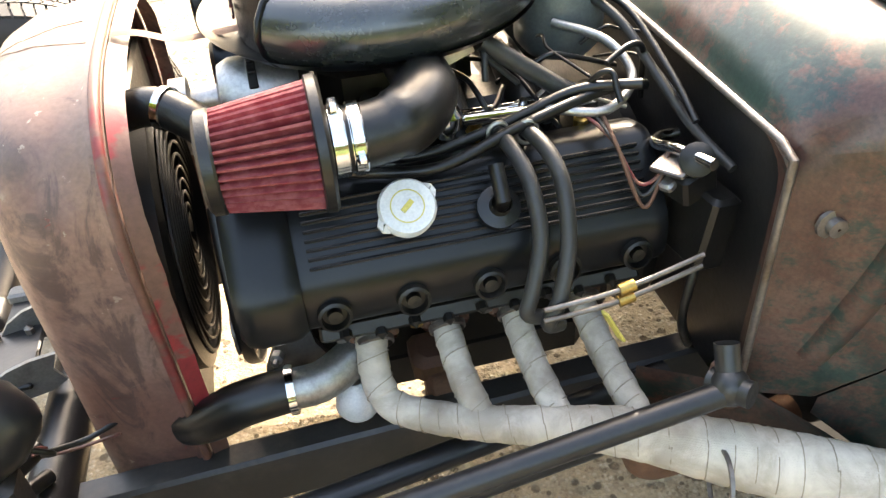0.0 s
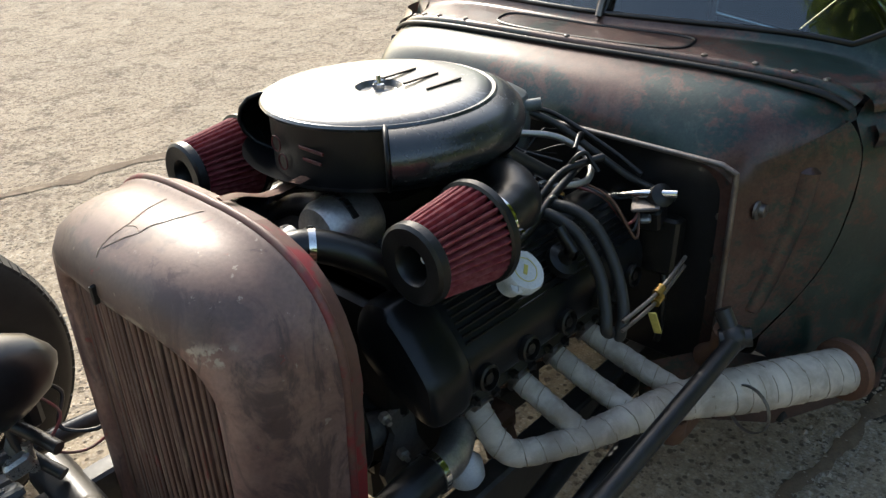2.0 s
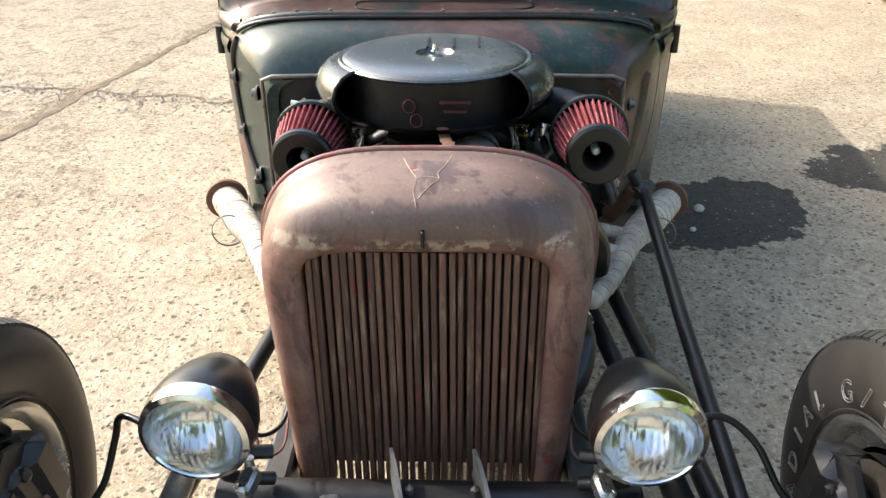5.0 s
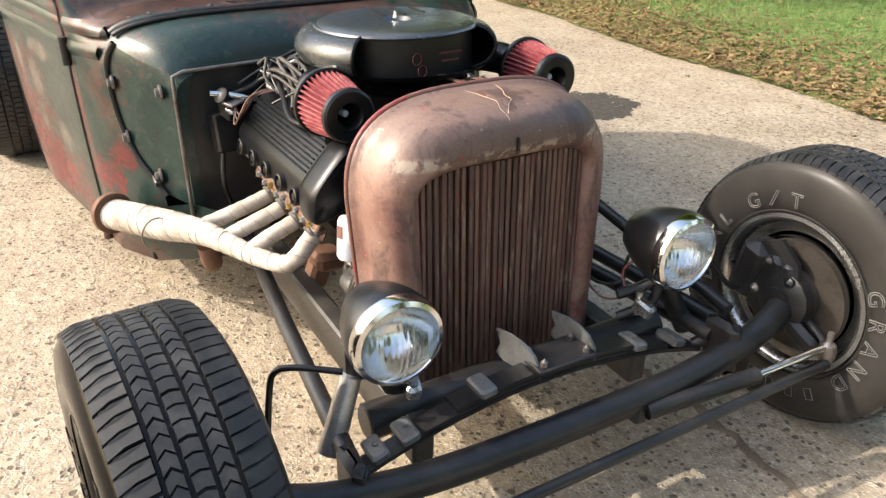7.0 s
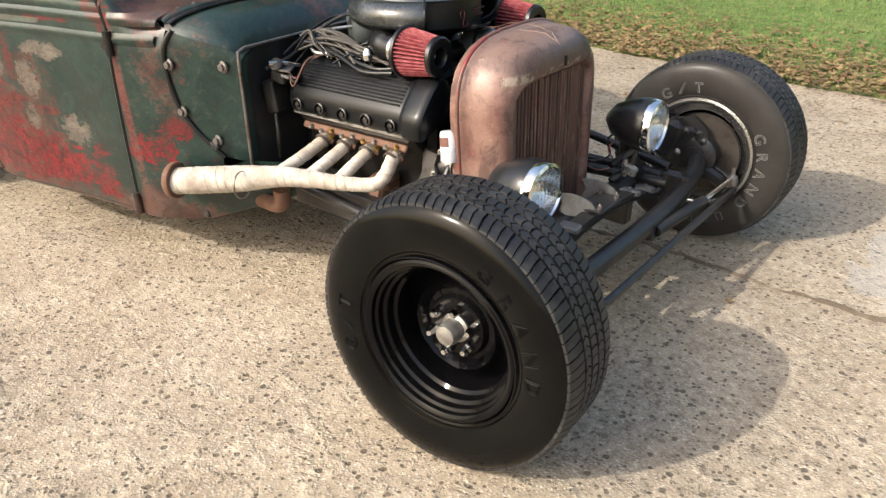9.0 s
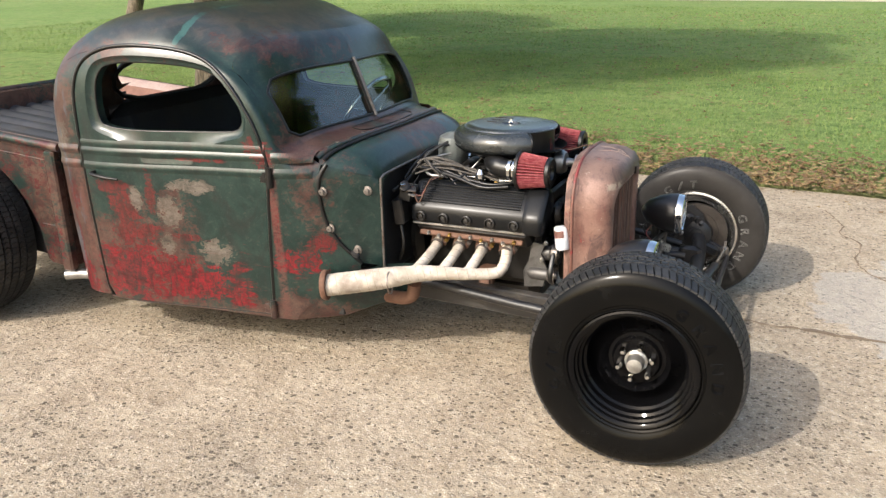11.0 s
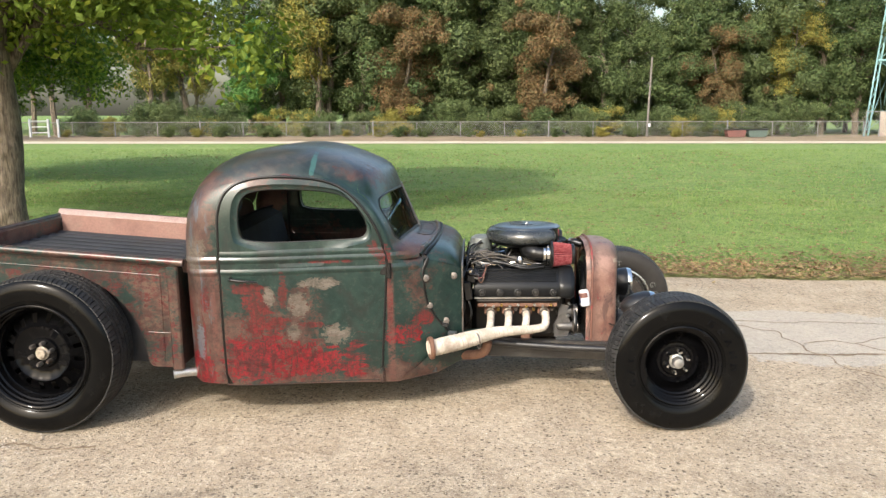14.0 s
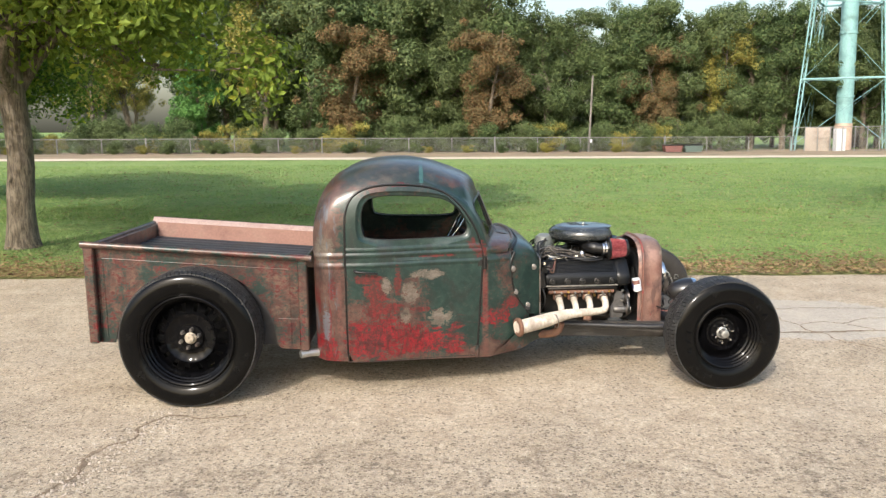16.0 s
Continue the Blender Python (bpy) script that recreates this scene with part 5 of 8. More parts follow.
def cab():
    body = part("cab_shell", swept(Shape().grid([[over(BACK + (x + 2.57), PHI0 + (math.pi - 2 * PHI0) * j / 40) for j in range(41)] for x in
                [-2.57, -2.565, -2.555, -2.545, -2.535, -2.515, -2.49, -2.46, -2.43, -2.40, -2.35, -2.30, -2.25, -2.2, -2.15, -2.1, -2.05, -2.0, -1.95, -1.9, -1.85, -1.8, -1.75, -1.7, -1.66, -1.62, -1.59, -1.57]]).without(rear_pane)), PAINT, truck, "rounded steel cab roof in worn dark paint", 60)
    n = 120
    centre = (-1.95, 0.78)
    door_out = snapped(loop_by_angle(DOOR, centre, n), DOOR[:2])
    side_out = snapped(loop_by_angle(SIDE, centre, n), [SIDE[0], SIDE[1], SIDE[2], (-1.292, 0.862)])
    for s in sides:
        place = lambda x, z, s=s: Vector((x, s * skin(x, z), z))
        lip = lambda q, d, s=s: Vector((q.x, q.y - s * d, q.z))
        part("side_panel", swept(Shape().ring(door_out, side_out, 10, place, 0.035, 0.0, lip)), PAINT, truck, "", 50)
        gap = Shape().tube([Vector((x, s * (skin(x, z) + (0.002 if z > 0.95 else -0.002 if z > 0.26 else -0.008)), z + (0.003 if z > 1.1 else 0.0))) for x, z in loop_by_angle(DOOR, centre, 220)], 0.0072, 6, closed=True)
        part("door_gap", gap, HOSE, truck)
        door = new("door")
        door.parent = truck
        tagged(door, "worn door with green, red and bare primer patches" if s == RIGHT else "dark worn door with rust-brown patches")
        c2 = (-1.94, 1.10)
        outer = loop_by_angle(shrink(DOOR, centre, 0.006), c2, n)
        inner = loop_by_angle(WINDOW, c2, n)
        p2 = lambda x, z, s=s: Vector((x, s * (skin(x, z) + 0.001), z))
        # the window's frame is pressed in a little
        def pressed(x, z, s=s):
            q = p2(x, z)
            return q
        wide = [(c2[0] + (x - c2[0]) * 1.06, c2[1] + (z - c2[1]) * 1.13) for x, z in inner]
        wide = [(x + (q[0] - x) * 0.15, z + (q[1] - z) * 0.15) if math.hypot(x - c2[0], z - c2[1]) < 0.97 * math.hypot(q[0] - c2[0], q[1] - c2[1]) else (c2[0] + (q[0] - c2[0]) * 0.96, c2[1] + (q[1] - c2[1]) * 0.96) for (x, z), q in zip(wide, outer)]
        mid = [(a[0] + (b[0] - a[0]) * 0.35, a[1] + (b[1] - a[1]) * 0.35) for a, b in zip(wide, inner)]
        skin_shape = Shape().ring(wide, outer, 14, pressed, 0.0, 0.03, lip)
        sunk = lambda d: (lambda x, z, s=s: Vector((x, s * (skin(x, z) + 0.001 - d), z)))
        loops = [[sunk(0.0)(*q) for q in wide], [sunk(0.010)(*q) for q in mid], [sunk(0.016)(q[0] * 0.5 + r[0] * 0.5, q[1] * 0.5 + r[1] * 0.5) for q, r in zip(mid, inner)], [sunk(0.018)(*q) for q in inner], [sunk(0.026)(*q) for q in inner], [sunk(0.06)(*q) for q in inner]]
        skin_shape.grid(loops, close_v=True)
        part("door_skin", skin_shape, PAINT, door, "", 32)
        seal = Shape().tube([sunk(0.024)(*q) for q in inner], 0.006, 6, closed=True)
        part("window_seal", seal, HOSE, door)
        for z, r in ((0.924, 0.003), (0.893, 0.006), (0.829, 0.0045)):
            xs = [-2.357 + 0.848 * i / 40 for i in range(41)]
            part("belt_moulding", belt(xs, s, z, r), PAINT, door, "", 60)
        hx = -2.275
        h = Shape().tube(spline([(hx - 0.03, s * (skin(hx, 0.79) + 0.004), 0.80), (hx - 0.02, s * (skin(hx, 0.79) + 0.03), 0.797), (hx + 0.05, s * (skin(hx, 0.79) + 0.034), 0.79), (hx + 0.11, s * (skin(hx + 0.1, 0.79) + 0.026), 0.782)], 5), [0.009] * 6 + [0.008] * 5 + [0.006] * 5, 8)
        part("door_handle", h, GRIME, door, "small dark lever handle")
        for hz in (0.815, 0.235):
            hxx = along(hz, [(0.2, -1.548), (0.86, -1.49)])
            part("hinge", Shape().tube([(hxx, s * (skin(hxx, hz) + 0.008), hz - 0.04), (hxx, s * (skin(hxx, hz) + 0.008), hz + 0.04)], 0.014, 8).block((0.05, 0.012, 0.045), Matrix.Translation((hxx - 0.02, s * (skin(hxx, hz) + 0.006), hz))), GRIME if hz > 0.5 else PAINT, door)
        # quarter and cowl mouldings carry the belt line on
        for x0, x1 in ((-2.56, -2.375), (-1.485, -1.335)):
            for z, r in ((0.893, 0.006), (0.829, 0.0045)):
                zz = lambda x, z=z: z - 0.10 * smooth01((x + 1.50) / 0.3) * 0.0
                part("belt_moulding", belt([x0 + (x1 - x0) * i / 10 for i in range(11)], s, z, r), PAINT, truck, "", 60)
        # hood-side panel ahead of the cowl joint
        rows = []
        line = spline([(x, z, 0) for x, z in JOINT], 4)
        for q in line:
            x0, z0 = q.x + 0.004, q.y
            z1 = 0.795 - (0.862 - z0) * (0.795 - 0.42) / (0.862 - 0.44)
            rows.append([Vector((x0 + (NOSE - x0) * j / 10, s * (min(skin(x0 + (NOSE - x0) * j / 10, z0 + (z1 - z0) * j / 10), half_width(x0 + (NOSE - x0) * j / 10)) - (0.010 if s == RIGHT else 0.001)), z0 + (z1 - z0) * j / 10)) for j in range(11)])
        hood = Shape().grid(rows)
        hood.grid([[rows[i][-1] for i in range(len(rows))], [rows[i][-1] + Vector((-0.004, -s * 0.03, 0)) for i in range(len(rows))]])
        hp = part("cowl_side_panel", hood, PAINT, truck, "bare cowl side with bolts and brackets")
        if s == LEFT:
            strip = spline([(-1.235, s * (skin(-1.235, 0.79) - 0.018), 0.79), (-1.225, s * (skin(-1.225, 0.70) - 0.018), 0.70), (-1.20, s * (skin(-1.20, 0.58) - 0.020), 0.58), (-1.18, s * (skin(-1.18, 0.50) - 0.024), 0.50)], 6)
            part("pressed_strip", Shape().tube(strip, [0.016] + [0.026] * (len(strip) - 2) + [0.016], 14), PAINT, hp)
        for bx, bz in ((-1.305, 0.755), (-1.155, 0.748), (-1.287, 0.60), (-1.20, 0.50)) if s == RIGHT else ((-1.155, 0.72),):
            y = s * (skin(bx, bz) - 0.008)
            m = frame_to((bx, y, bz), (0, s, 0))
            part("bolt", Shape().lathe([(0.020, 0), (0.020, 0.005), (0.012, 0.007), (0.012, 0.016), (0.002, 0.017)], 10, m), STEEL, hp)
        if s == RIGHT:
            part("bracket", Shape().block((0.06, 0.02, 0.02), Matrix.Translation((-1.215, s * (skin(-1.21, 0.49) - 0.002), 0.485)) @ pose(0, 0, 0, 0, 15, 0)), BLACK, hp)
        dark = Shape().tube([(q.x, s * (skin(q.x, q.y) - 0.0075), q.y) for q in line], 0.009 if s == RIGHT else 0.0035, 8)
        part("cowl_joint", dark, GRIME if s == RIGHT else PAINT, truck)
        # lower cowl kick-up behind the exhaust
        kick = Shape()
        kick.grid([[(x, s * y, z) for x, y, z in row] for row in (
            [(-1.45, 0.635, 0.192), (-1.25, 0.56, 0.215), (-1.08, 0.44, 0.27), (-1.0, 0.38, 0.30)],
            [(-1.42, 0.640, 0.23), (-1.25, 0.585, 0.29), (-1.10, 0.46, 0.36), (-1.0, 0.38, 0.36)],
            [(-1.36, 0.630, 0.27), (-1.19, 0.555, 0.41), (-1.12, 0.465, 0.43), (-1.0, 0.38, 0.42)])])
        part("cowl_kick_panel", kick, PAINT, truck)
    # windscreen: each half a frame round its pane
    def screen(u, v):
        """u runs down the glass, v across it as a share of the half width."""
        x = along(u, [(0.0, -1.57), (0.12, -1.545), (0.9, -1.375), (1.0, -1.355)])
        zb, w, zt = along(x, BELT), half_width(x), along(x, CROWN)
        return Vector((x, v * w, zb + (1 - abs(v) ** PX) ** (1 / PZ) * (zt - zb)))
    F0 = math.cos(PHI0) ** (2 / PX)
    for s in sides:
        inner_v, outer_v = s * 0.016, s * 0.865
        out = [(0, 0), (0, s * F0), (1, s * F0), (1, 0)]
        hole = [(0.385, inner_v), (0.385, s * 0.80), (0.44, outer_v), (0.74, outer_v), (0.82, s * 0.80), (0.82, inner_v)]
        c = (0.61, s * 0.44)
        # three straight seams keep the opening's own corners
        def spread_on(poly, n_each):
            pts = []
            for a, b in zip(poly, poly[1:] + poly[:1]):
                pts += [(a[0] + (b[0] - a[0]) * i / n_each, a[1] + (b[1] - a[1]) * i / n_each) for i in range(n_each)]
            return pts
        li = spread_on([hole[0], hole[1], hole[2], hole[3], hole[4], hole[5]], 12)
        lo_ = spread_on([(0, 0), (0, s * 0.80)], 12)[:12] + spread_on([(0, s * 0.80), (0, s * F0)], 6)[:6] + spread_on([(0, s * F0), (0.40, s * F0)], 6)[:6] + spread_on([(0.40, s * F0), (0.78, s * F0)], 12)[:12]
        lo_ += spread_on([(0.78, s * F0), (1, s * F0)], 6)[:6] + spread_on([(1, s * F0), (1, s * 0.80)], 6)[:6] + spread_on([(1, s * 0.80), (1, 0)], 12)[:12] + spread_on([(1, 0), (0, 0)], 12)[:12]
        inward = lambda q, d: q + Vector((-d, 0, -0.2 * d))
        part("windscreen_frame", swept(Shape().ring(li, lo_, 6, screen, 0.02, 0.0, inward)), PAINT, truck, "", 50)
        loops = [[screen(c[0] + (q[0] - c[0]) * f, c[1] + (q[1] - c[1]) * f) + Vector((-0.010, 0, 0)) for q in li] for f in (1.01, 0.7, 0.35, 0.05)]
        pane = Shape().grid(loops, close_v=True).fill(loops[-1])
        g = part("windscreen_pane", swept(pane), GLASS, truck, "flat clear windscreen glass")
        g.visible_shadow = False
        rim = Shape().tube([screen(*q) + Vector((0.001, 0, 0)) for q in li], 0.006, 6, closed=True)
        part("windscreen_seal", swept(rim), HOSE, truck)
    part("windscreen_post", swept(Shape().tube([screen(u, 0) + Vector((0.006, 0, 0)) for u in (0.36, 0.5, 0.65, 0.84)], 0.008, 8)), STEEL, truck, "narrow bright centre post")
    # cowl top with its bead, rivets and vent lid
    cowl = Shape().grid([[over(x, PHI0 + (math.pi - 2 * PHI0) * j / 48) for j in range(49)] for x in [-1.355, -1.34, -1.32, -1.30, -1.28, -1.26, -1.24, -1.22, -1.2, -1.18, -1.16, -1.145, -1.13, -1.12, -1.112]])
    # side of the cowl ahead of the joint's top, down to the hood-side panel
    for s in sides:
        rows = []
        for i in range(13):
            x = -1.294 + (NOSE + 1.294) * i / 12
            z0 = 0.862 + (0.795 - 0.862) * i / 12
            z1 = roof_edge(x)
            rows.append([Vector((x, s * skin(x, z0 + (max(z1, z0 + 0.001) - z0) * j / 4), z0 + (max(z1, z0 + 0.001) - z0) * j / 4)) for j in range(5)])
        cowl.grid(rows)
    part("cowl_top", swept(cowl), PAINT, truck, "bare-worn cowl with bead and vent lid", 60)
    bead = [over(-1.262 - 0.05 * abs(math.cos(ph)) ** 3, ph) + Vector((0, 0, 0.002)) for ph in [0.45 + (math.pi - 0.9) * j / 60 for j in range(61)]]
    part("cowl_bead", swept(Shape().tube(bead, 0.011, 8)), PAINT, truck)
    part("cowl_bead", swept(Shape().tube([q + Vector((0.022, 0, -0.003)) for q in bead], 0.006, 8)), GRIME, truck)
    for j in range(9):
        ph = 0.75 + (math.pi - 1.5) * j / 8
        q = over(-1.262 - 0.05 * abs(math.cos(ph)) ** 3, ph) + Vector((0, 0, 0.012))
        part("rivet", swept(Shape().lathe([(0.006, 0), (0.006, 0.003), (0.002, 0.005), (0.0005, 0.005)], 8, Matrix.Translation(q))), STEEL, truck)
    vent = []
    for i in range(48):
        a = 2 * math.pi * i / 48
        yy, xx = 0.245 * math.copysign(abs(math.cos(a)) ** 0.35, math.cos(a)), -1.325 + 0.038 * math.copysign(abs(math.sin(a)) ** 0.6, math.sin(a))
        zb, w, zt = along(xx, BELT), half_width(xx), along(xx, CROWN)
        vent.append(Vector((xx, yy, zb + (1 - (abs(yy) / w) ** PX) ** (1 / PZ) * (zt - zb) + 0.0015)))
    part("cowl_vent_gap", swept(Shape().tube(vent, 0.0028, 5, closed=True)), GRIME, truck)
    # back panel, floor and firewall
    rows = []
    for i in range(25):
        z = 0.225 + (1.10 - 0.225) * i / 24
        w = skin(BACK, min(z, 1.095))
        rows.append([(BACK, -w + 2 * w * j / 16, z) for j in range(17)])
    part("back_panel", Shape().grid(rows).without(rear_pane), PAINT, truck, "", 50)
    frame_line = chaikin([(-0.37, 1.005), (0.37, 1.005), (0.37, 1.222), (-0.37, 1.222)], 2)
    part("rear_window_seal", Shape().tube([(-2.572 + 0.24 * max(z - 1.10, 0), y, z) for y, z in frame_line], 0.013, 8, closed=True), HOSE, truck, "black rear window rubber")
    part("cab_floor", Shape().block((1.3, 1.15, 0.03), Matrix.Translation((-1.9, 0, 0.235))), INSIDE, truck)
    fw = Shape()
    fw.block((0.012, 0.93, 0.44), Matrix.Translation((-1.135, 0, 0.58)))
    fwo = part("firewall", fw, BLACK, truck, "black sheet-metal firewall with bolts")
    lipline = spline([(-1.108, s_ * 0.468, z_) for s_, z_ in ((-1, 0.40), (-1, 0.60), (-1, 0.795))] , 6) + spline([(-1.108, -0.44, 0.806), (-1.108, 0, 0.812), (-1.108, 0.44, 0.806)], 8) + spline([(-1.108, 0.468, z_) for z_ in (0.795, 0.60, 0.40)], 6)
    part("hood_lip", Shape().tube(lipline, 0.0055, 8), STEEL, truck, "worn rolled edge of the hood opening")
    for s in sides:
        for z in (0.45, 0.53, 0.61, 0.70, 0.76):
            part("bolt", Shape().lathe([(0.008, 0), (0.008, 0.004), (0.001, 0.005)], 8, frame_to((-1.128, s * 0.44, z), (1, 0, 0))), STEEL, fwo)
    # bench seat and steering wheel inside
    seat = new("bench_seat")
    seat.parent = truck
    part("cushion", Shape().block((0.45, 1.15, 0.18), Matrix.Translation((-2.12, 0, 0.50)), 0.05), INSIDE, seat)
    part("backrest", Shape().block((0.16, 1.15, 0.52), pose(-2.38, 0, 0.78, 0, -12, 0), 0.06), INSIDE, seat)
    sw = new("steering_wheel")
    sw.parent = truck
    m = frame_to((-1.62, 0.34, 0.92), (-0.85, 0, 0.52))
    ring = [m @ Vector((0.19 * math.cos(a), 0.19 * math.sin(a), 0)) for a in [2 * math.pi * i / 40 for i in range(40)]]
    part("rim", Shape().tube(ring, 0.012, 8, closed=True), CHROME, sw)
    part("column", Shape().tube([(-1.62, 0.34, 0.92), (-1.2, 0.34, 0.66)], 0.02, 8), INSIDE, sw)
    for a in (0.2, 2.3, 4.4):
        part("spoke", Shape().tube([m @ Vector((0, 0, 0)), m @ Vector((0.19 * math.cos(a), 0.19 * math.sin(a), 0))], 0.007, 6), CHROME, sw)
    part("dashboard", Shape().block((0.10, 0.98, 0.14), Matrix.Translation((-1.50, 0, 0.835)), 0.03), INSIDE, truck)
    # near-black liner, added under the roof so the cab stays dark inside
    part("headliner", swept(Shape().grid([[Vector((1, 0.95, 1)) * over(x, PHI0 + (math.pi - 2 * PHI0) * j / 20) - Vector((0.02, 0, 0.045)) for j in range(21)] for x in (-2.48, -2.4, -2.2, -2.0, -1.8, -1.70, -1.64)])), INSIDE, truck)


cab()


FADED = worn("faded red primer", (0.24, 0.13, 0.10), (0.17, 0.085, 0.065), 0.6, 0.0, 5, dirt=(0.30, 0.22, 0.17), dirt_amount=0.5)


FLANGE = worn("pale worn primer", (0.30, 0.22, 0.19), (0.20, 0.11, 0.09), 0.45, 0.1, 6, dirt=(0.36, 0.30, 0.26), dirt_amount=0.5)


def bed():
    b = new("pickup_bed")
    b.parent = truck
    tagged(b, "short rusty pickup bed with a ribbed black floor")
    top = lambda x: 0.872 + (x + 2.58) * (0.99 - 0.872) / (-3.97 + 2.58)
    bot = lambda x: 0.285 + (x + 2.60) * (0.37 - 0.285) / (-3.95 + 2.60)
    W, X0, X1 = 0.715, -2.635, -3.925
    ax, az, ar = -3.312, 0.43, 0.505
    for s in sides:
        rows, full, under = [], [], []
        for i in range(61):
            x = X0 + (X1 - X0) * i / 60
            lo = bot(x)
            d = abs(x - ax)
            if d < ar:
                lo = max(lo, az + math.sqrt(ar**2 - d**2) - 0.115)
            rows.append([Vector((x, s * (W - 0.018), lo + (top(x) - 0.01 - lo) * j / 8)) for j in range(9)])
            deck = top(x) - 0.145
            full.append([Vector((x, s * (W - 0.085), deck + (top(x) - 0.01 - deck) * j / 4)) for j in range(5)])
            under.append([Vector((x, s * (W - 0.09), bot(x) + (deck - bot(x)) * j / 4)) for j in range(5)])
        sh = Shape().grid(rows)
        sh.grid([[r[0] for r in rows], [r[0] - Vector((0, s * 0.010, 0)) for r in rows]])
        part("bed_side", sh, PAINT, b, "", 50)
        inner = full
        part("bed_inner_side", Shape().grid(inner), FADED, b, "faded reddish inner side")
        part("wheel_well_wall", Shape().grid(under), LINER, b, "black wall inside the wheel well")
        rail = [(x, s * (W + 0.012), top(x)) for x in [-2.575 + (X1 - 0.05 + 2.575) * i / 20 for i in range(21)]]
        part("bed_rail", Shape().tube(rail, 0.021, 10), PAINT, b, "rolled top rail, worn to pale metal")
        part("rail_flange", Shape().grid([[(x, y + s * 0.004, z + 0.020) for x, y, z in rail], [(x, y - s * 0.02, z + 0.018) for x, y, z in rail], [(x, y - s * 0.092, z - 0.050) for x, y, z in rail], [(x, y - s * 0.096, z - 0.072) for x, y, z in rail]]), FLANGE, b, "sloping pale primer flange")
        lo, hi, fx, rx = lambda x: bot(x) + 0.035, lambda x: top(x) - 0.085, -2.72, -3.86
        edge = [(fx, lo(fx)), (fx, hi(fx)), (rx, hi(rx)), (rx, lo(rx))]
        for (xa, za), (xb, zb) in zip(edge, edge[1:]):
            part("pressed_bead", Shape().tube([(xa, s * (W - 0.0205), za), (xb, s * (W - 0.0205), zb)], 0.0055, 8), PAINT, b)
        part("pressed_bead", Shape().tube([(-2.66, s * (W - 0.019), bot(-2.7) + 0.19), (-2.80, s * (W - 0.019), bot(-2.8) + 0.19)], 0.006, 8), PAINT, b)
        for px in (-2.635, -3.93):
            part("stake_post", Shape().block((0.06, 0.045, top(px) - bot(px) - 0.02), Matrix.Translation((px, s * (W + 0.008), (top(px) + bot(px)) / 2 - 0.01)), 0.008), PAINT, b)
    part("bed_front_panel", Shape().block((0.02, 1.43, 0.56), Matrix.Translation((-2.625, 0, 0.585))), PAINT, b)
    part("tailgate", Shape().block((0.03, 1.40, 0.52), Matrix.Translation((-3.945, 0, 0.70)), 0.008).tube([(-3.965, -0.70, 0.965), (-3.965, 0.70, 0.965)], 0.016, 8), PAINT, b)
    floor = Shape()
    rows = []
    n = 66
    for j in range(n + 1):
        y = -0.628 + 1.256 * j / n
        h = 0.010 * (1 if (j // 3) % 2 else -1) * (0.5 if j % 3 == 0 else 1)
        rows.append([(x, y, top(x) - 0.130 + h) for x in (-2.64, -3.0, -3.4, -3.93)])
    floor.grid(rows)
    part("bed_floor", floor, LINER, b, "ribbed black floor liner")


bed()
for s in sides:
    part("tail_pipe", Shape().tube(spline([(-2.30, s * 0.62, 0.245), (-2.50, s * 0.66, 0.255), (-2.60, s * 0.70, 0.265), (-2.665, s * 0.735, 0.262)], 5), 0.024, 14), ALU, truck, "short bright tail pipe")

# ---- wheels ----
def tyre_profile(R, rim, w):
    """(radius, across) from the inner bead over the tread to the outer bead."""
    h = w / 2
    k = R - rim
    return [(rim, -h * 0.80), (rim + 0.012, -h * 0.88), (rim + k * 0.3, -h * 1.0), (rim + k * 0.55, -h * 1.02), (rim + k * 0.78, -h * 0.97), (R - 0.016, -h * 0.88), (R - 0.006, -h * 0.78),
            (R - 0.006, h * 0.78), (R - 0.016, h * 0.88), (rim + k * 0.78, h * 0.97), (rim + k * 0.55, h * 1.02), (rim + k * 0.3, h * 1.0), (rim + 0.012, h * 0.88), (rim, h * 0.80)]


def tread(R, w, pitch):
    """Ribbed tread: plain lugs at the shoulders, two chevron ribs and a middle rib, cut by narrow sipes."""
    s = Shape()
    h = w / 2 * 0.90
    gap = 0.0030 * w / 0.225
    ribs = [(-1.0, -0.46, 0.0), (-0.46, -0.16, 0.40), (-0.16, 0.16, 0.14), (0.16, 0.46, 0.40), (0.46, 1.0, 0.0)]
    for i, (e0, e1, vee) in enumerate(ribs):
        a, b = e0 * h + gap, e1 * h - gap
        ys = [a, (a + b) / 2, b]
        step = 2 * math.pi / pitch
        for j in range(pitch):
            wide = 0.91 if (j + i) % 3 else 0.84
            t0 = step * (j + (0.37 * i) % 1)
            base = len(s.v)
            for rr, k in ((R - 0.010, 0.0), (R, 0.0009)):
                for side, order in ((0, (0, 1, 2)), (1, (2, 1, 0))):
                    for q in order:
                        y = ys[q] + (k if q == 0 else -k if q == 2 else 0)
                        bendt = vee * step * (1 if q == 1 else 0) if vee else step * 0.5 * ((abs(ys[q]) / h - 0.46) / 0.54) ** 2 * (1 if i == 0 else -1)
                        t = t0 + bendt + (wide * step - k / R if side else k / R)
                        edge = max(abs(y) - h * 0.62, 0) / (h * 0.38)
                        r2 = rr - 0.013 * edge * edge
                        s.v.append((r2 * math.cos(t), r2 * math.sin(t), y))
            s.f += [tuple(base + 6 + q for q in range(6))] + [(base + q, base + (q + 1) % 6, base + 6 + (q + 1) % 6, base + 6 + q) for q in range(6)]
    return s


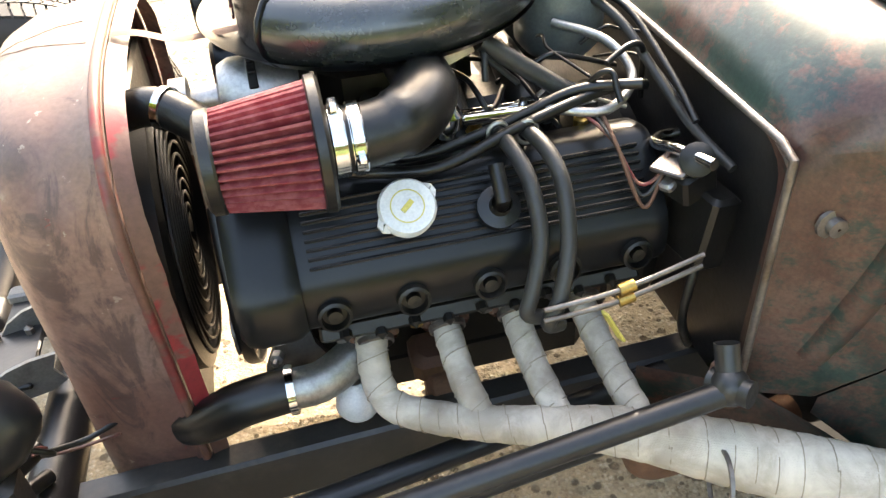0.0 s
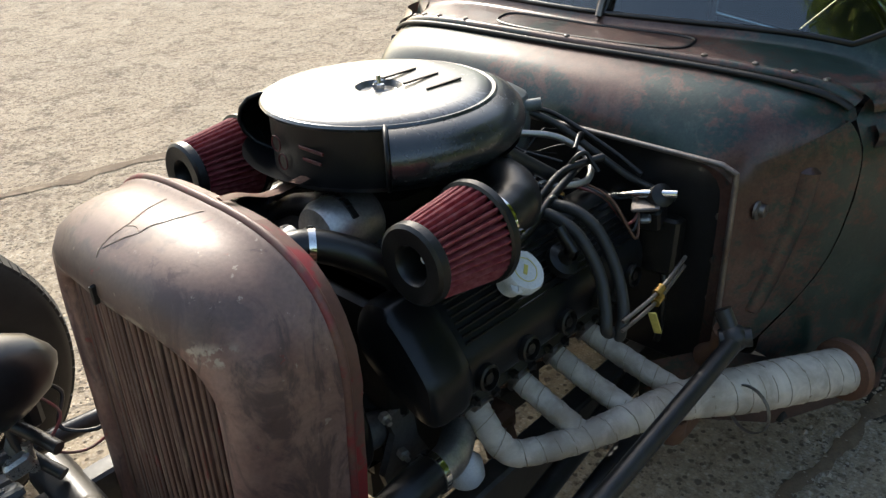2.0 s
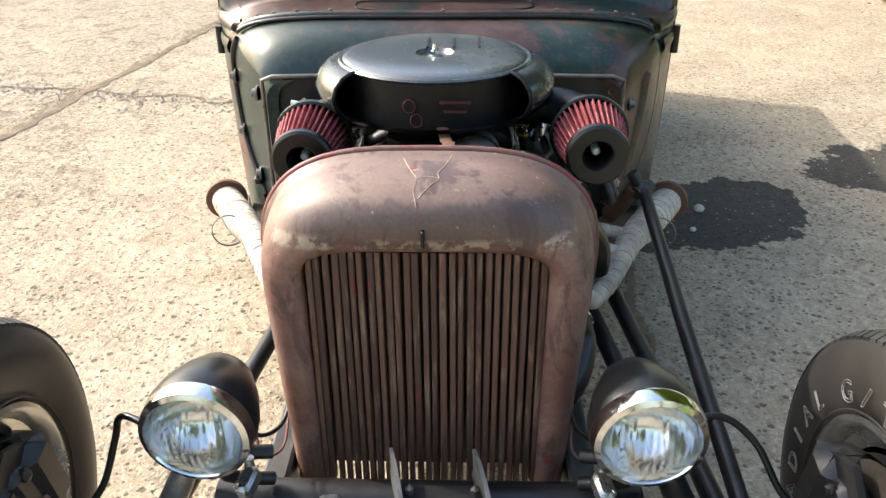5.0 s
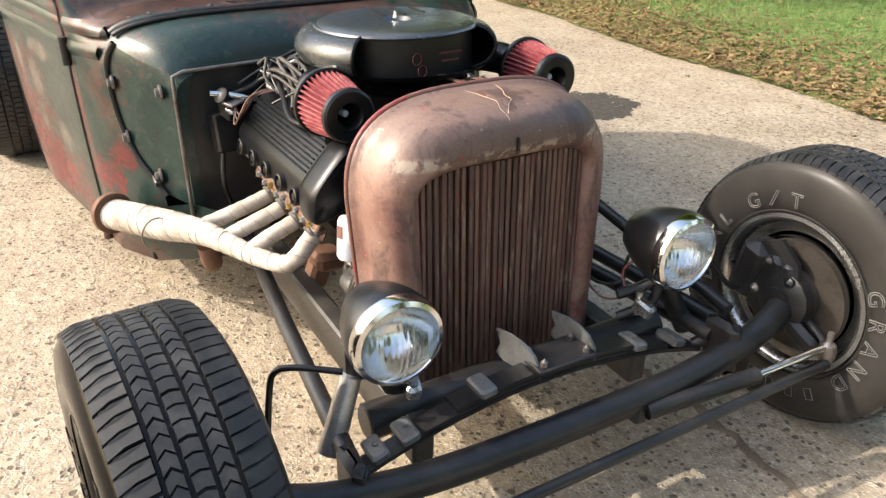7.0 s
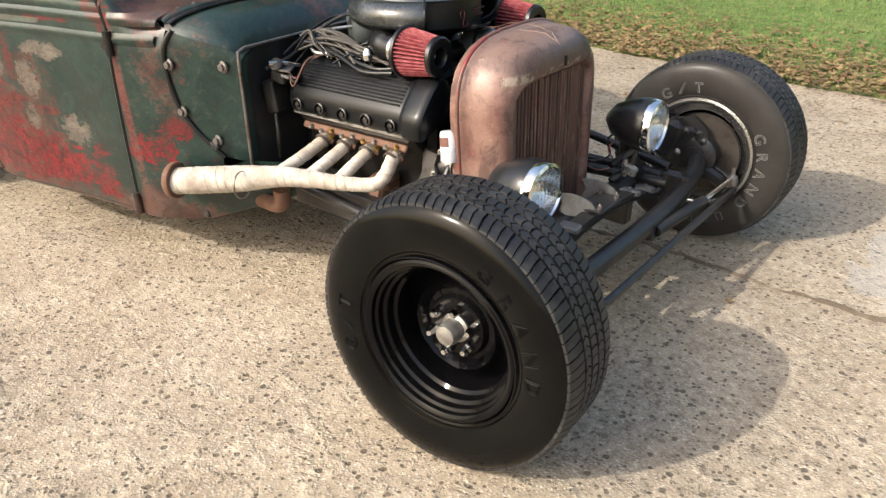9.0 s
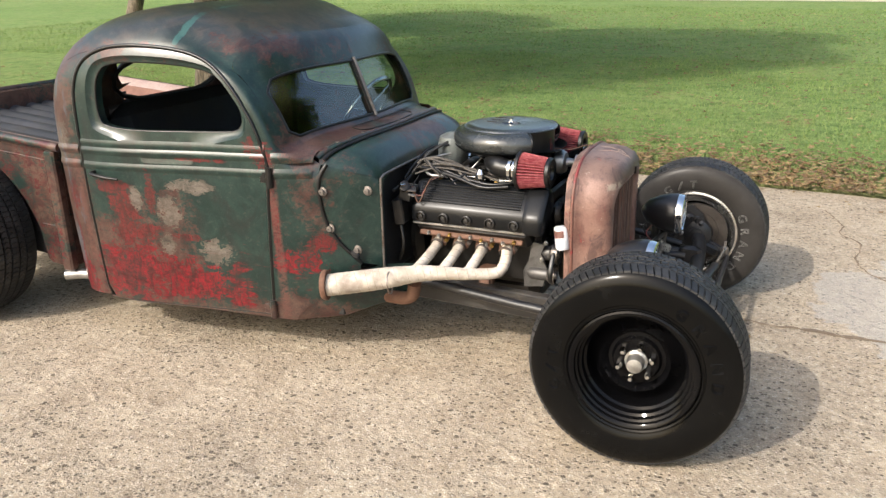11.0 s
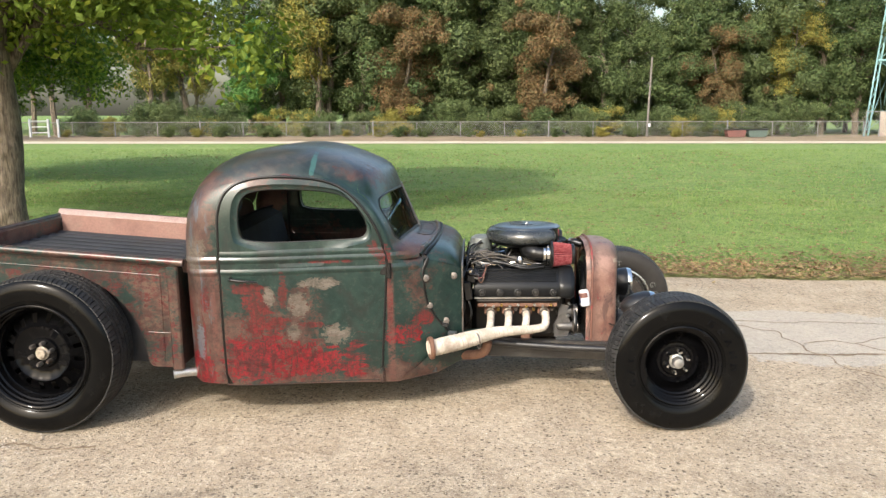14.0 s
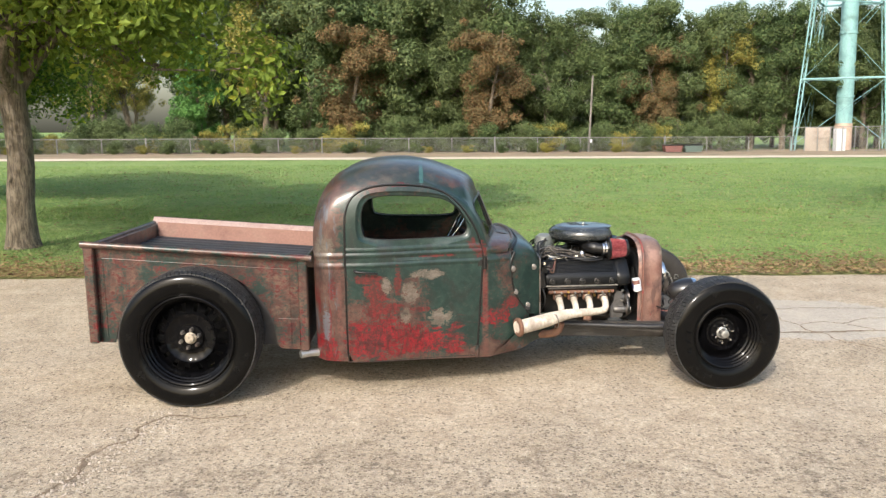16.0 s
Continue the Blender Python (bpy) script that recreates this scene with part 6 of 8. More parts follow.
def wheel(name, label, R, rim, w, dish, holes, hub, pitch, cap_mat, lug_mat, cap_high):
    """A wheel about its own z axis, which points outward."""
    top = new(name)
    tagged(top, label)
    ty = part("tyre", Shape().lathe(tyre_profile(R, rim + 0.008, w), 96, Matrix()), RUBBER, top, "black tyre with ribbed tread", 50)
    part("tread", tread(R + 0.002, w, pitch), TREAD, ty, "", 30)
    for z in (w * 0.5, -w * 0.5):
        for rr in (rim + 0.022, R - 0.055):
            part("sidewall_ring", Shape().tube([(rr * math.cos(a), rr * math.sin(a), z * (0.97 if rr < rim + 0.05 else 0.985)) for a in [2 * math.pi * i / 72 for i in range(72)]], 0.0022, 5, closed=True), RUBBER, ty)
    h = w / 2
    lip = [(rim + 0.012, h * 0.86), (rim + 0.014, h * 0.92), (rim + 0.008, h * 0.945), (rim + 0.002, h * 0.93), (rim - 0.005, h * 0.88), (rim - 0.007, h * 0.78), (rim - 0.014, h * 0.74), (rim - 0.016, h * 0.60), (rim - 0.024, h * 0.55), (rim - 0.027, h * 0.36), (rim - 0.035, h * 0.30), (rim - 0.038, 0.0), (rim - 0.040, -h * 0.6)]
    part("rim", Shape().lathe(lip, 72, Matrix()), RIMBLACK, top, "gloss black steel rim")
    back = [(rim - 0.040, -h * 0.6), (rim - 0.014, -h * 0.70), (rim - 0.006, -h * 0.90), (rim + 0.004, -h * 0.96), (rim + 0.014, -h * 0.94), (rim + 0.012, -h * 0.86)]
    part("rim_back", Shape().lathe(back, 72, Matrix()), POLISHED, top, "bare bright inner rim edge")
    disc = part("wheel_disc", disc_shape(rim, h, dish, holes), RIMBLACK, top)
    # black disc added so no sunlit ground shows through the wheel disc
    part("brake_backing", Shape().lathe([(0.03, dish - 0.075), (rim - 0.05, dish - 0.075), (rim - 0.048, dish - 0.10)], 40, Matrix()), HOSE, top)
    for i in range(6):
        a = 2 * math.pi * i / 6 + 0.3
        part("lug_nut", Shape().lathe([(0.0125, 0), (0.0115, 0.034), (0.007, 0.041), (0.001, 0.041)], 6, Matrix.Translation((0.057 * math.cos(a), 0.057 * math.sin(a), dish + 0.004))), lug_mat, disc)
    part("hub_cap", Shape().lathe([(hub * 1.3, dish - 0.0), (hub * 1.3, dish + 0.012), (hub, dish + 0.016), (hub, dish + cap_high * 0.75), (hub * 0.85, dish + cap_high * 0.93), (hub * 0.3, dish + cap_high), (0.001, dish + cap_high)], 20, Matrix()), cap_mat, disc, "pale worn hub cap")
    return top


def disc_shape(rim, h, dish, holes):
    """Pressed steel centre: raised nave, dished ring, slots near the edge as dark pressings."""
    s = Shape()
    prof = [(0.02, dish + 0.006), (0.045, dish + 0.006), (0.074, dish + 0.004), (0.082, dish - 0.010), (0.094, dish - 0.012), (rim * 0.53, dish + 0.002), (rim * 0.57, dish + 0.011), (rim * 0.62, dish - 0.006), (rim * 0.80, dish - 0.03), (rim - 0.036, dish - 0.045)]
    n = holes * 6
    rows = []
    for r, z in prof:
        row = []
        for j in range(n):
            a = 2 * math.pi * j / n
            row.append((r * math.cos(a), r * math.sin(a), z + 0.0012 * math.cos(holes * a) * (1 if 0.4 * rim < r < 0.75 * rim else 0)))
        rows.append(row)
    base, m = len(s.v), n
    for row in rows:
        s.v += row
    for i in range(len(rows) - 1):
        for j in range(m):
            if holes >= 16 and i == 7 and j % 6 in (2, 3):
                continue
            a, b = base + i * m, base + (i + 1) * m
            s.f.append((a + j, a + (j + 1) % m, b + (j + 1) % m, b + j))
    return s


CREAM = worn("dirty cream cap", (0.36, 0.31, 0.24), (0.16, 0.13, 0.10), 0.5, 0.2, 40)
POLISHED = worn("bare bright rim", (0.62, 0.61, 0.59), (0.48, 0.46, 0.43), 0.24, 0.95, 6, relief=0.01, grain=0.06)
FRONT_R, REAR_WR = 0.350, 0.418
fr = wheel("front_wheel", "black steel front wheel with dished rim", FRONT_R, 0.196, 0.225, 0.008, 12, 0.029, 92, ALU, CHROME, 0.06)
rr = wheel("rear_wheel", "large black steel rear wheel with slotted disc", REAR_WR, 0.265, 0.285, 0.045, 16, 0.028, 104, CREAM, STEEL, 0.034)
fr.parent = rr.parent = truck
STEER = 3.0
fr.matrix_basis = pose(0, -0.775, FRONT_R, 90, 0, STEER)
rr.matrix_basis = pose(-3.31, -0.80, REAR_WR, 90, 0, 0)
left_front = copy_thing(fr, pose(-0.022, 0.812, 0.342, -90, 0, 1.5))
left_front.scale = (0.975, 0.975, 1.0)
copy_thing(rr, pose(-3.31, 0.80, REAR_WR, -90, 0, 0))



def sidewall_words(tyre, word, start, step, rho, z, size, mat=None):
    """Raised outline letters on the inner sidewall, read from the middle of the truck."""
    for i, ch in enumerate(word):
        a = radians(start + step * i)
        if ch == " ":
            continue
        turn = Matrix(((math.cos(a), math.sin(a)), (-math.sin(a), math.cos(a))))

        def lay(u, v):
            r, t = math.cos(a) * u + math.sin(a) * (v + rho), -math.sin(a) * u + math.cos(a) * (v + rho)
            return Vector((r, -t if z < 0 else t, z))

        if ch == "/":
            loops = [[(-0.016, -0.018), (-0.009, -0.018), (0.016, 0.018), (0.009, 0.018)]]
        elif ch == "|":
            loops = [[(-0.010, -0.015), (0.010, -0.015), (0.010, 0.015), (-0.010, 0.015)]]
        else:
            cu = bpy.data.curves.new("letter", "FONT")
            cu.body, cu.size, cu.align_x, cu.resolution_u = ch, size, "CENTER", 3
            ob = bpy.data.objects.new("letter_outline", cu)
            scene.collection.objects.link(ob)
            bpy.context.view_layer.update()
            me = ob.evaluated_get(bpy.context.evaluated_depsgraph_get()).to_mesh()
            pts = [(q.co.x, q.co.y - size * 0.35) for q in me.vertices]
            count = {}
            for pl in me.polygons:
                for e in pl.edge_keys:
                    count[e] = count.get(e, 0) + 1
            rim = {}
            for (p0, p1), n_ in count.items():
                if n_ == 1:
                    rim.setdefault(p0, []).append(p1)
                    rim.setdefault(p1, []).append(p0)
            loops, seen = [], set()
            for p0 in rim:
                if p0 in seen:
                    continue
                loop, cur = [], p0
                while cur is not None and cur not in seen:
                    seen.add(cur)
                    loop.append(pts[cur])
                    cur = next((q for q in rim[cur] if q not in seen), None)
                loops.append(loop)
            bpy.data.objects.remove(ob)
        s = Shape()
        for loop in loops:
            if len(loop) > 2:
                s.tube([lay(u, v) for u, v in loop], 0.0011, 4, closed=True)
        part("raised_letter" if ch != "|" else "raised_bar", s, mat or LETTER, tyre, "", 0)


for o in fr.children:
    if o.name.startswith("tyre"):
        sidewall_words(o, "GRAND", 32, 15, 0.262, 0.1155, 0.052, RUBBER)
        sidewall_words(o, "G/T", -108, 13, 0.262, 0.1155, 0.050, RUBBER)
for o in left_front.children:
    if o.name.startswith("tyre"):
        sidewall_words(o, "RADIAL", -128, 14.0, 0.250, -0.1165, 0.052)
        sidewall_words(o, "G/T", -33, 14.5, 0.250, -0.1165, 0.054)
        sidewall_words(o, "GRAND", 67, 15.5, 0.246, -0.1165, 0.056)
        sidewall_words(o, "||||", 152, 13, 0.260, -0.1165, 0.040)
# ---- grille shell, lamps, axle ----
def arch(w, top, bottom, corner, x, bow, n=56, w0=None):
    """An arch in the cross plane: straight sides up to rounded shoulders and a crowned top."""
    w0 = w if w0 is None else w0
    pts = []
    for i in range(n + 1):
        u = i / n
        if u < 0.25 or u > 0.75:
            t = u / 0.25 if u < 0.25 else (1 - u) / 0.25
            z = bottom + (top - corner - bottom) * t
            y = (w0 + (w - w0) * t) * (-1 if u < 0.5 else 1)
        else:
            a = math.pi * (u - 0.25) / 0.5
            c, s = math.cos(a), math.sin(a)
            y = -w * math.copysign(abs(c) ** 0.62, c)
            z = top - corner + corner * s ** 0.80
        pts.append(Vector((x + bow * (1 - (y / 0.3) ** 2), y, z)))
    return pts


SLATS = random.Random(17)


def grille():
    g = new("grille_shell")
    g.parent = truck
    tagged(g, "rusty radiator shell with red edge and vertical slats")
    B = 0.255
    loops = [arch(0.287, 0.868, B, 0.20, -0.372, 0, w0=0.263), arch(0.299, 0.882, B, 0.20, -0.372, 0, w0=0.272), arch(0.300, 0.884, B, 0.20, -0.352, 0, w0=0.273), arch(0.293, 0.880, B, 0.20, -0.348, 0.0, w0=0.267), arch(0.289, 0.880, B, 0.20, -0.31, 0.01, w0=0.264),
             arch(0.285, 0.873, B, 0.20, -0.275, 0.025, w0=0.258), arch(0.276, 0.855, B, 0.19, -0.250, 0.038, w0=0.250), arch(0.259, 0.830, B, 0.18, -0.237, 0.045, w0=0.239), arch(0.235, 0.800, B, 0.14, -0.234, 0.045, w0=0.222), arch(0.222, 0.780, B, 0.09, -0.238, 0.042, w0=0.213),
             arch(0.208, 0.768, B, 0.06, -0.245, 0.040, w0=0.200), arch(0.205, 0.764, B, 0.055, -0.265, 0.038, w0=0.198)]
    shell_shape = Shape().grid(loops)
    shell = part("shell", shell_shape, RUST, g, "", 70)
    edge = [q + Vector((0.008, 0, 0)) for q in arch(0.299, 0.8835, B, 0.20, -0.372, 0, w0=0.273)]
    part("edge_bead", Shape().tube(edge, 0.007, 6), REDCHIP, g, "chipped red edge")
    # turned-in flange at the back of the shell, ragged and still partly red
    flange = [[q + Vector((0.0, 0, 0)) for q in arch(0.296, 0.880, B, 0.20, -0.374, 0, w0=0.271)], [q + Vector((0, 0, 0)) for q in arch(0.293, 0.877, B, 0.20, -0.384, 0, w0=0.268)],
              [q + Vector((-0.003 * abs(noise.noise((q.y * 30, q.z * 30, 4))) - 0.006 * max(noise.noise((q.y * 9, q.z * 9, 1)), 0), 0, 0)) for q in arch(0.290, 0.873, B, 0.20, -0.396, 0, w0=0.265)]]
    part("rear_flange", Shape().grid([row[30:] for row in flange]), REDFLANGE, g, "ragged flange with old red paint")
    part("rear_flange", Shape().grid([row[:31] for row in flange]), RUST, g)
    n = 27
    for i in range(n):
        y = -0.196 + 0.392 * i / (n - 1)
        x = -0.262 + 0.040 * (1 - (y / 0.3) ** 2)
        topz = 0.762 - 0.05 * max(abs(y) / 0.2 - 0.75, 0) ** 2 * 16 * 0.25
        s = Shape().block((0.016, SLATS.uniform(0.0090, 0.0118), topz - 0.262), pose(x + SLATS.uniform(-0.002, 0.002), y + SLATS.uniform(-0.001, 0.001), (topz + 0.262) / 2, SLATS.uniform(-0.25, 0.25), 0, SLATS.uniform(-14, 14)), 0.0015)
        part("slat", s, SLAT, g)
    part("emblem_slot", Shape().block((0.010, 0.006, 0.030), Matrix.Translation((-0.187, 0, 0.800)), 0.002), GRIME, g)
    # weld cracks on the crown of the shell
    tree = BVHTree.FromPolygons([Vector(q) for q in shell_shape.v], shell_shape.f)

    def crown_z(x, y):
        hit = tree.ray_cast(Vector((x, y, 1.2)), Vector((0, 0, -1)))[0]
        return (hit.z if hit else 0.85) + 0.0002

    crest = [(-0.384, 0.884), (-0.352, 0.885), (-0.30, 0.881), (-0.25, 0.874), (-0.212, 0.856), (-0.192, 0.831), (-0.189, 0.80)]
    for pts in ([(-0.205, -0.010), (-0.230, -0.016), (-0.255, -0.012), (-0.290, -0.026), (-0.332, -0.038)], [(-0.215, -0.008), (-0.240, 0.010), (-0.253, 0.023), (-0.275, 0.022), (-0.299, 0.033), (-0.345, 0.043)], [(-0.255, -0.012), (-0.262, 0.004), (-0.258, 0.020)]):
        pts = [(x, y, crown_z(x, y)) for x, y in [(q.x, q.y) for q in spline([(a, b, 0) for a, b in pts], 8)]]
        part("weld_crack", Shape().tube(pts, [0.0007 + 0.0016 * abs(noise.noise((i * 0.7, 2, 3))) for i in range(len(pts))], 5), TANWELD, g, "pale ragged weld crack")
    # radiator core and its shroud behind the slats
    part("radiator", Shape().block((0.05, 0.50, 0.54), Matrix.Translation((-0.335, 0, 0.50)), 0.006), GRIME, truck, "black radiator core")
    ring = Shape()
    m = frame_to((-0.362, 0, 0.54), (-1, 0, 0))
    ring.lathe([(0.215, 0), (0.225, 0.0), (0.225, 0.024), (0.205, 0.030), (0.205, 0)], 48, m)
    fan = part("cooling_fan", ring, HOSE, truck, "black electric radiator fan")
    for i in range(9):
        rr_ = 0.04 + 0.02 * i
        part("guard_ring", Shape().tube([m @ Vector((rr_ * math.cos(a), rr_ * math.sin(a), 0.034)) for a in [2 * math.pi * j / 40 for j in range(40)]], 0.0025, 5, closed=True), HOSE, fan)
    for i in range(10):
        a = 2 * math.pi * i / 10
        bl = Shape().grid([[m @ Vector((r * math.cos(a + d), r * math.sin(a + d), z)) for r in (0.035, 0.10, 0.195)] for d, z in ((0, 0.008), (0.18, 0.014), (0.36, 0.024))])
        part("fan_blade", bl, HOSE, fan)


REDFLANGE = worn("old red flange paint", (0.15, 0.075, 0.056), (0.24, 0.024, 0.028), 0.5, 0, 7, (0.49, 0.54))
GREYSTEEL = worn("dusty grey steel plate", (0.16, 0.16, 0.155), (0.09, 0.088, 0.084), 0.5, 0.3, 14)
SIL2 = worn("bright steel fittings", (0.45, 0.44, 0.42), (0.25, 0.24, 0.22), 0.3, 0.9, 16)
TANWELD = worn("pale bare weld", (0.40, 0.30, 0.22), (0.26, 0.17, 0.12), 0.6, 0.2, 60)
def slat_nodes(k):
    p = k.pos()
    n = k.noise(k.scaled(p, (1, 1, 0.12)), 90, 5, 0.7, 0.6)
    c = k.mix(k.rnd(), (0.055, 0.028, 0.022), (0.125, 0.062, 0.044))
    c = k.mix(k.band(n, 0.5, 0.68), c, (0.20, 0.135, 0.095))
    c = k.mix(k.math("MULTIPLY", k.band(k.noise(k.scaled(p, (1, 1, 0.2)), 40, 4, 0.7), 0.60, 0.68), 0.8), c, (0.16, 0.025, 0.02))
    k.set(c, 0.6, 0.1, k.bump(n, 0.4, 0.002))


SLAT = material("rusty grille slats", slat_nodes)
grille()


def headlight(s):
    x, y, z = -0.035, s * 0.352, 0.532
    h = new("headlight")
    h.parent = truck
    tagged(h, "round black headlight with chrome ring")
    m = frame_to((x, y, z), (1, s * 0.03, -0.03))
    R = 0.081
    part("bucket", Shape().lathe([(R + 0.006, -0.012), (R + 0.010, -0.03), (R + 0.006, -0.06), (R - 0.006, -0.10), (R - 0.028, -0.145), (R - 0.06, -0.172), (0.001, -0.18)], 40, m), LAMPBLACK, h, "satin black bucket")
    part("ring", Shape().lathe([(R + 0.007, -0.025), (R + 0.010, -0.012), (R + 0.006, 0.006), (R - 0.003, 0.010), (R - 0.008, 0.002), (R - 0.008, -0.02)], 48, m), CHROME, h, "chrome rim")
    part("reflector", Shape().lathe([(R - 0.008, -0.006), (R - 0.02, -0.03), (R - 0.045, -0.055), (0.02, -0.066), (0.001, -0.068)], 40, m), CHROME, h)
    part("lens", Shape().lathe([(R - 0.008, -0.003), (R - 0.03, 0.009), (R - 0.055, 0.015), (0.02, 0.018), (0.001, 0.0185)], 40, m), LENS, h, "fluted clear glass lens")
    part("stem", Shape().tube(spline([(x - 0.07, y, z - 0.09), (x - 0.075, y - s * 0.01, z - 0.15), (x - 0.11, y - s * 0.08, z - 0.19)], 4), 0.012, 8), BLACK, h)


for s in sides:
    headlight(s)


DISCRUST = worn("rust-filmed iron", (0.075, 0.064, 0.054), (0.040, 0.032, 0.026), 0.40, 0.5, 12)


def axle():
    ax = new("front_axle")
    ax.parent = truck
    tagged(ax, "black dropped tube front axle with steering links")
    part("axle_tube", Shape().tube(spline([(0.0, -0.68, 0.345), (0.025, -0.60, 0.322), (0.035, -0.50, 0.295), (0.045, -0.30, 0.272), (0.045, 0.0, 0.265), (0.045, 0.30, 0.272), (0.035, 0.50, 0.295), (0.025, 0.60, 0.322), (0.0, 0.68, 0.345)], 6), 0.032, 16), BLACK, ax)
    dm = part("steering_damper", Shape().tube([(0.075, 0.175, 0.25), (0.118, 0.46, 0.27)], 0.019, 14), BLACK, ax, "black steering damper")
    part("damper_rod", Shape().tube([(0.118, 0.46, 0.27), (0.137, 0.665, 0.288)], 0.009, 10), CHROME, dm)
    part("damper_bracket", Shape().block((0.03, 0.03, 0.06), Matrix.Translation((0.062, 0.162, 0.25)), 0.006), BLACK, ax)
    tie = Shape().tube([(0.150, -0.66, 0.235), (0.150, 0.66, 0.25)], 0.0125, 10)
    part("tie_rod", tie, BLACK, ax)
    for s in sides:
        part("ball_joint", Shape().lathe([(0.02, -0.02), (0.022, 0.0), (0.018, 0.018), (0.008, 0.026), (0.007, 0.05), (0.001, 0.05)], 12, Matrix.Translation((0.137, s * 0.672, 0.275))), STEEL, ax)
        part("steering_arm", Shape().tube(spline([(0.137, s * 0.68, 0.27), (0.08, s * 0.70, 0.29), (0.0, s * 0.70, 0.33)], 4), 0.016, 8), BLACK, ax)
        m = frame_to((0, s * 0.712, FRONT_R), (0, -s, 0))
        k = part("brake_disc", Shape().lathe([(0.05, -0.006), (0.140, -0.006), (0.140, 0.012), (0.100, 0.012), (0.097, 0.004), (0.07, 0.004), (0.066, 0.03), (0.05, 0.03)], 40, m), DISCRUST, ax, "bare steel brake disc")
        part("spindle", Shape().lathe([(0.055, -0.02), (0.055, 0.03), (0.035, 0.05), (0.035, 0.075), (0.012, 0.08), (0.001, 0.08)], 20, m), BLACK, ax)
        part("caliper", Shape().block((0.085, 0.09, 0.17), pose(-0.105, s * 0.685, FRONT_R + 0.035, 0, 14, 0), 0.022), BLACK, ax)
        part("backing_plate", Shape().prism([(-0.11, 0.02), (-0.10, 0.10), (-0.02, 0.135), (0.035, 0.09), (0.05, 0.03), (0.06, -0.07), (-0.03, -0.10), (-0.09, -0.06)], 0.012, pose(-0.01, s * 0.668 + 0.006, FRONT_R + 0.01, 90, 0, 0)), BLACK, ax, "black caliper backing plate")
        for bx, bz in ((-0.045, 0.085), (-0.07, 0.0), (0.02, 0.055)):
            part("caliper_bolt", Shape().lathe([(0.013, 0), (0.013, 0.010), (0.007, 0.012), (0.001, 0.018)], 8, frame_to((bx, s * 0.655, FRONT_R + bz), (0, -s, 0.2))), STEEL if bx < -0.05 else BLACK, ax)
        part("radius_rod", Shape().tube([(-0.02, s * 0.46, 0.30), (-0.55, s * 0.40, 0.31), (-1.08, s * 0.33, 0.33)], 0.020, 10), BLACK, ax)
        part("radius_rod_end", Shape().block((0.10, 0.035, 0.13), Matrix.Translation((0.0, s * 0.47, 0.285)), 0.015), BLACK, ax)
        part("damper", Shape().tube([(-0.115, s * 0.47, 0.27), (-0.146, s * 0.405, 0.41), (-0.147, s * 0.40, 0.42), (-0.152, s * 0.39, 0.455)], [0.026, 0.022, 0.008, 0.007], 12), ALU if s == RIGHT else BLACK, ax, "dull tube shock absorber")
        fr_ = part("frame_rail", Shape().block((1.9, 0.05, 0.105), pose(-1.02, s * 0.285, 0.285, 0, 2.2, 0), 0.006), RAIL, truck, "black steel chassis rail")
    part("brake_hose", Shape().tube(spline([(-0.12, -0.43, 0.445), (-0.165, -0.51, 0.455), (-0.180, -0.545, 0.445), (-0.175, -0.560, 0.40), (-0.14, -0.585, 0.32), (-0.10, -0.625, 0.285), (-0.07, -0.68, 0.29)], 7), 0.0065, 8), HOSE, ax, "black flexible brake hose")
    part("brake_hose", Shape().tube(spline([(-0.16, 0.40, 0.43), (-0.19, 0.50, 0.46), (-0.17, 0.57, 0.42), (-0.12, 0.62, 0.34), (-0.10, 0.68, 0.34)], 7), 0.0065, 8), HOSE, ax, "black flexible brake hose")
    for s in sides:
        part("steering_knuckle", Shape().lathe([(0.001, -0.03), (0.05, -0.03), (0.072, -0.015), (0.075, 0.01), (0.055, 0.02)], 14, frame_to((0.0, s * 0.675, FRONT_R), (0, s, 0))).block((0.05, 0.05, 0.17), pose(-0.055, s * 0.675, FRONT_R + 0.02, 0, 18, 0), 0.012).block((0.13, 0.04, 0.05), pose(0.05, s * 0.67, FRONT_R - 0.06, 0, 25, 0), 0.012), BLACK, ax)
        part("kingpin", Shape().tube([(0.0, s * 0.66, 0.27), (0.0, s * 0.672, 0.43)], 0.022, 12), BLACK, ax)
        part("grease_cap", Shape().lathe([(0.018, 0), (0.018, 0.006), (0.012, 0.012), (0.001, 0.014)], 14, frame_to((0.0, s * 0.672, 0.43), (0, -s * 0.1, 1))), BLACK, ax)
        part("shock_mount", Shape().block((0.035, 0.06, 0.09), Matrix.Translation((-0.15, s * 0.385, 0.44)), 0.01), BLACK, ax)
        part("lamp_bar", Shape().tube(spline([(-0.15, s * 0.27, 0.40), (-0.13, s * 0.32, 0.415), (-0.105, s * 0.352, 0.44)], 5), 0.013, 10), BLACK, ax)
        part("lamp_wire", Shape().tube(spline([(-0.16, s * 0.352, 0.50), (-0.20, s * 0.34, 0.46), (-0.17, s * 0.30, 0.42), (-0.22, s * 0.27, 0.40), (-0.28, s * 0.26, 0.42)], 6), 0.004, 6), HOSE, ax)
        part("lamp_wire", Shape().tube(spline([(-0.15, s * 0.345, 0.485), (-0.18, s * 0.31, 0.44), (-0.14, s * 0.285, 0.40), (-0.19, s * 0.262, 0.375), (-0.26, s * 0.265, 0.39)], 6), 0.0028, 6), REDEDGE, ax)
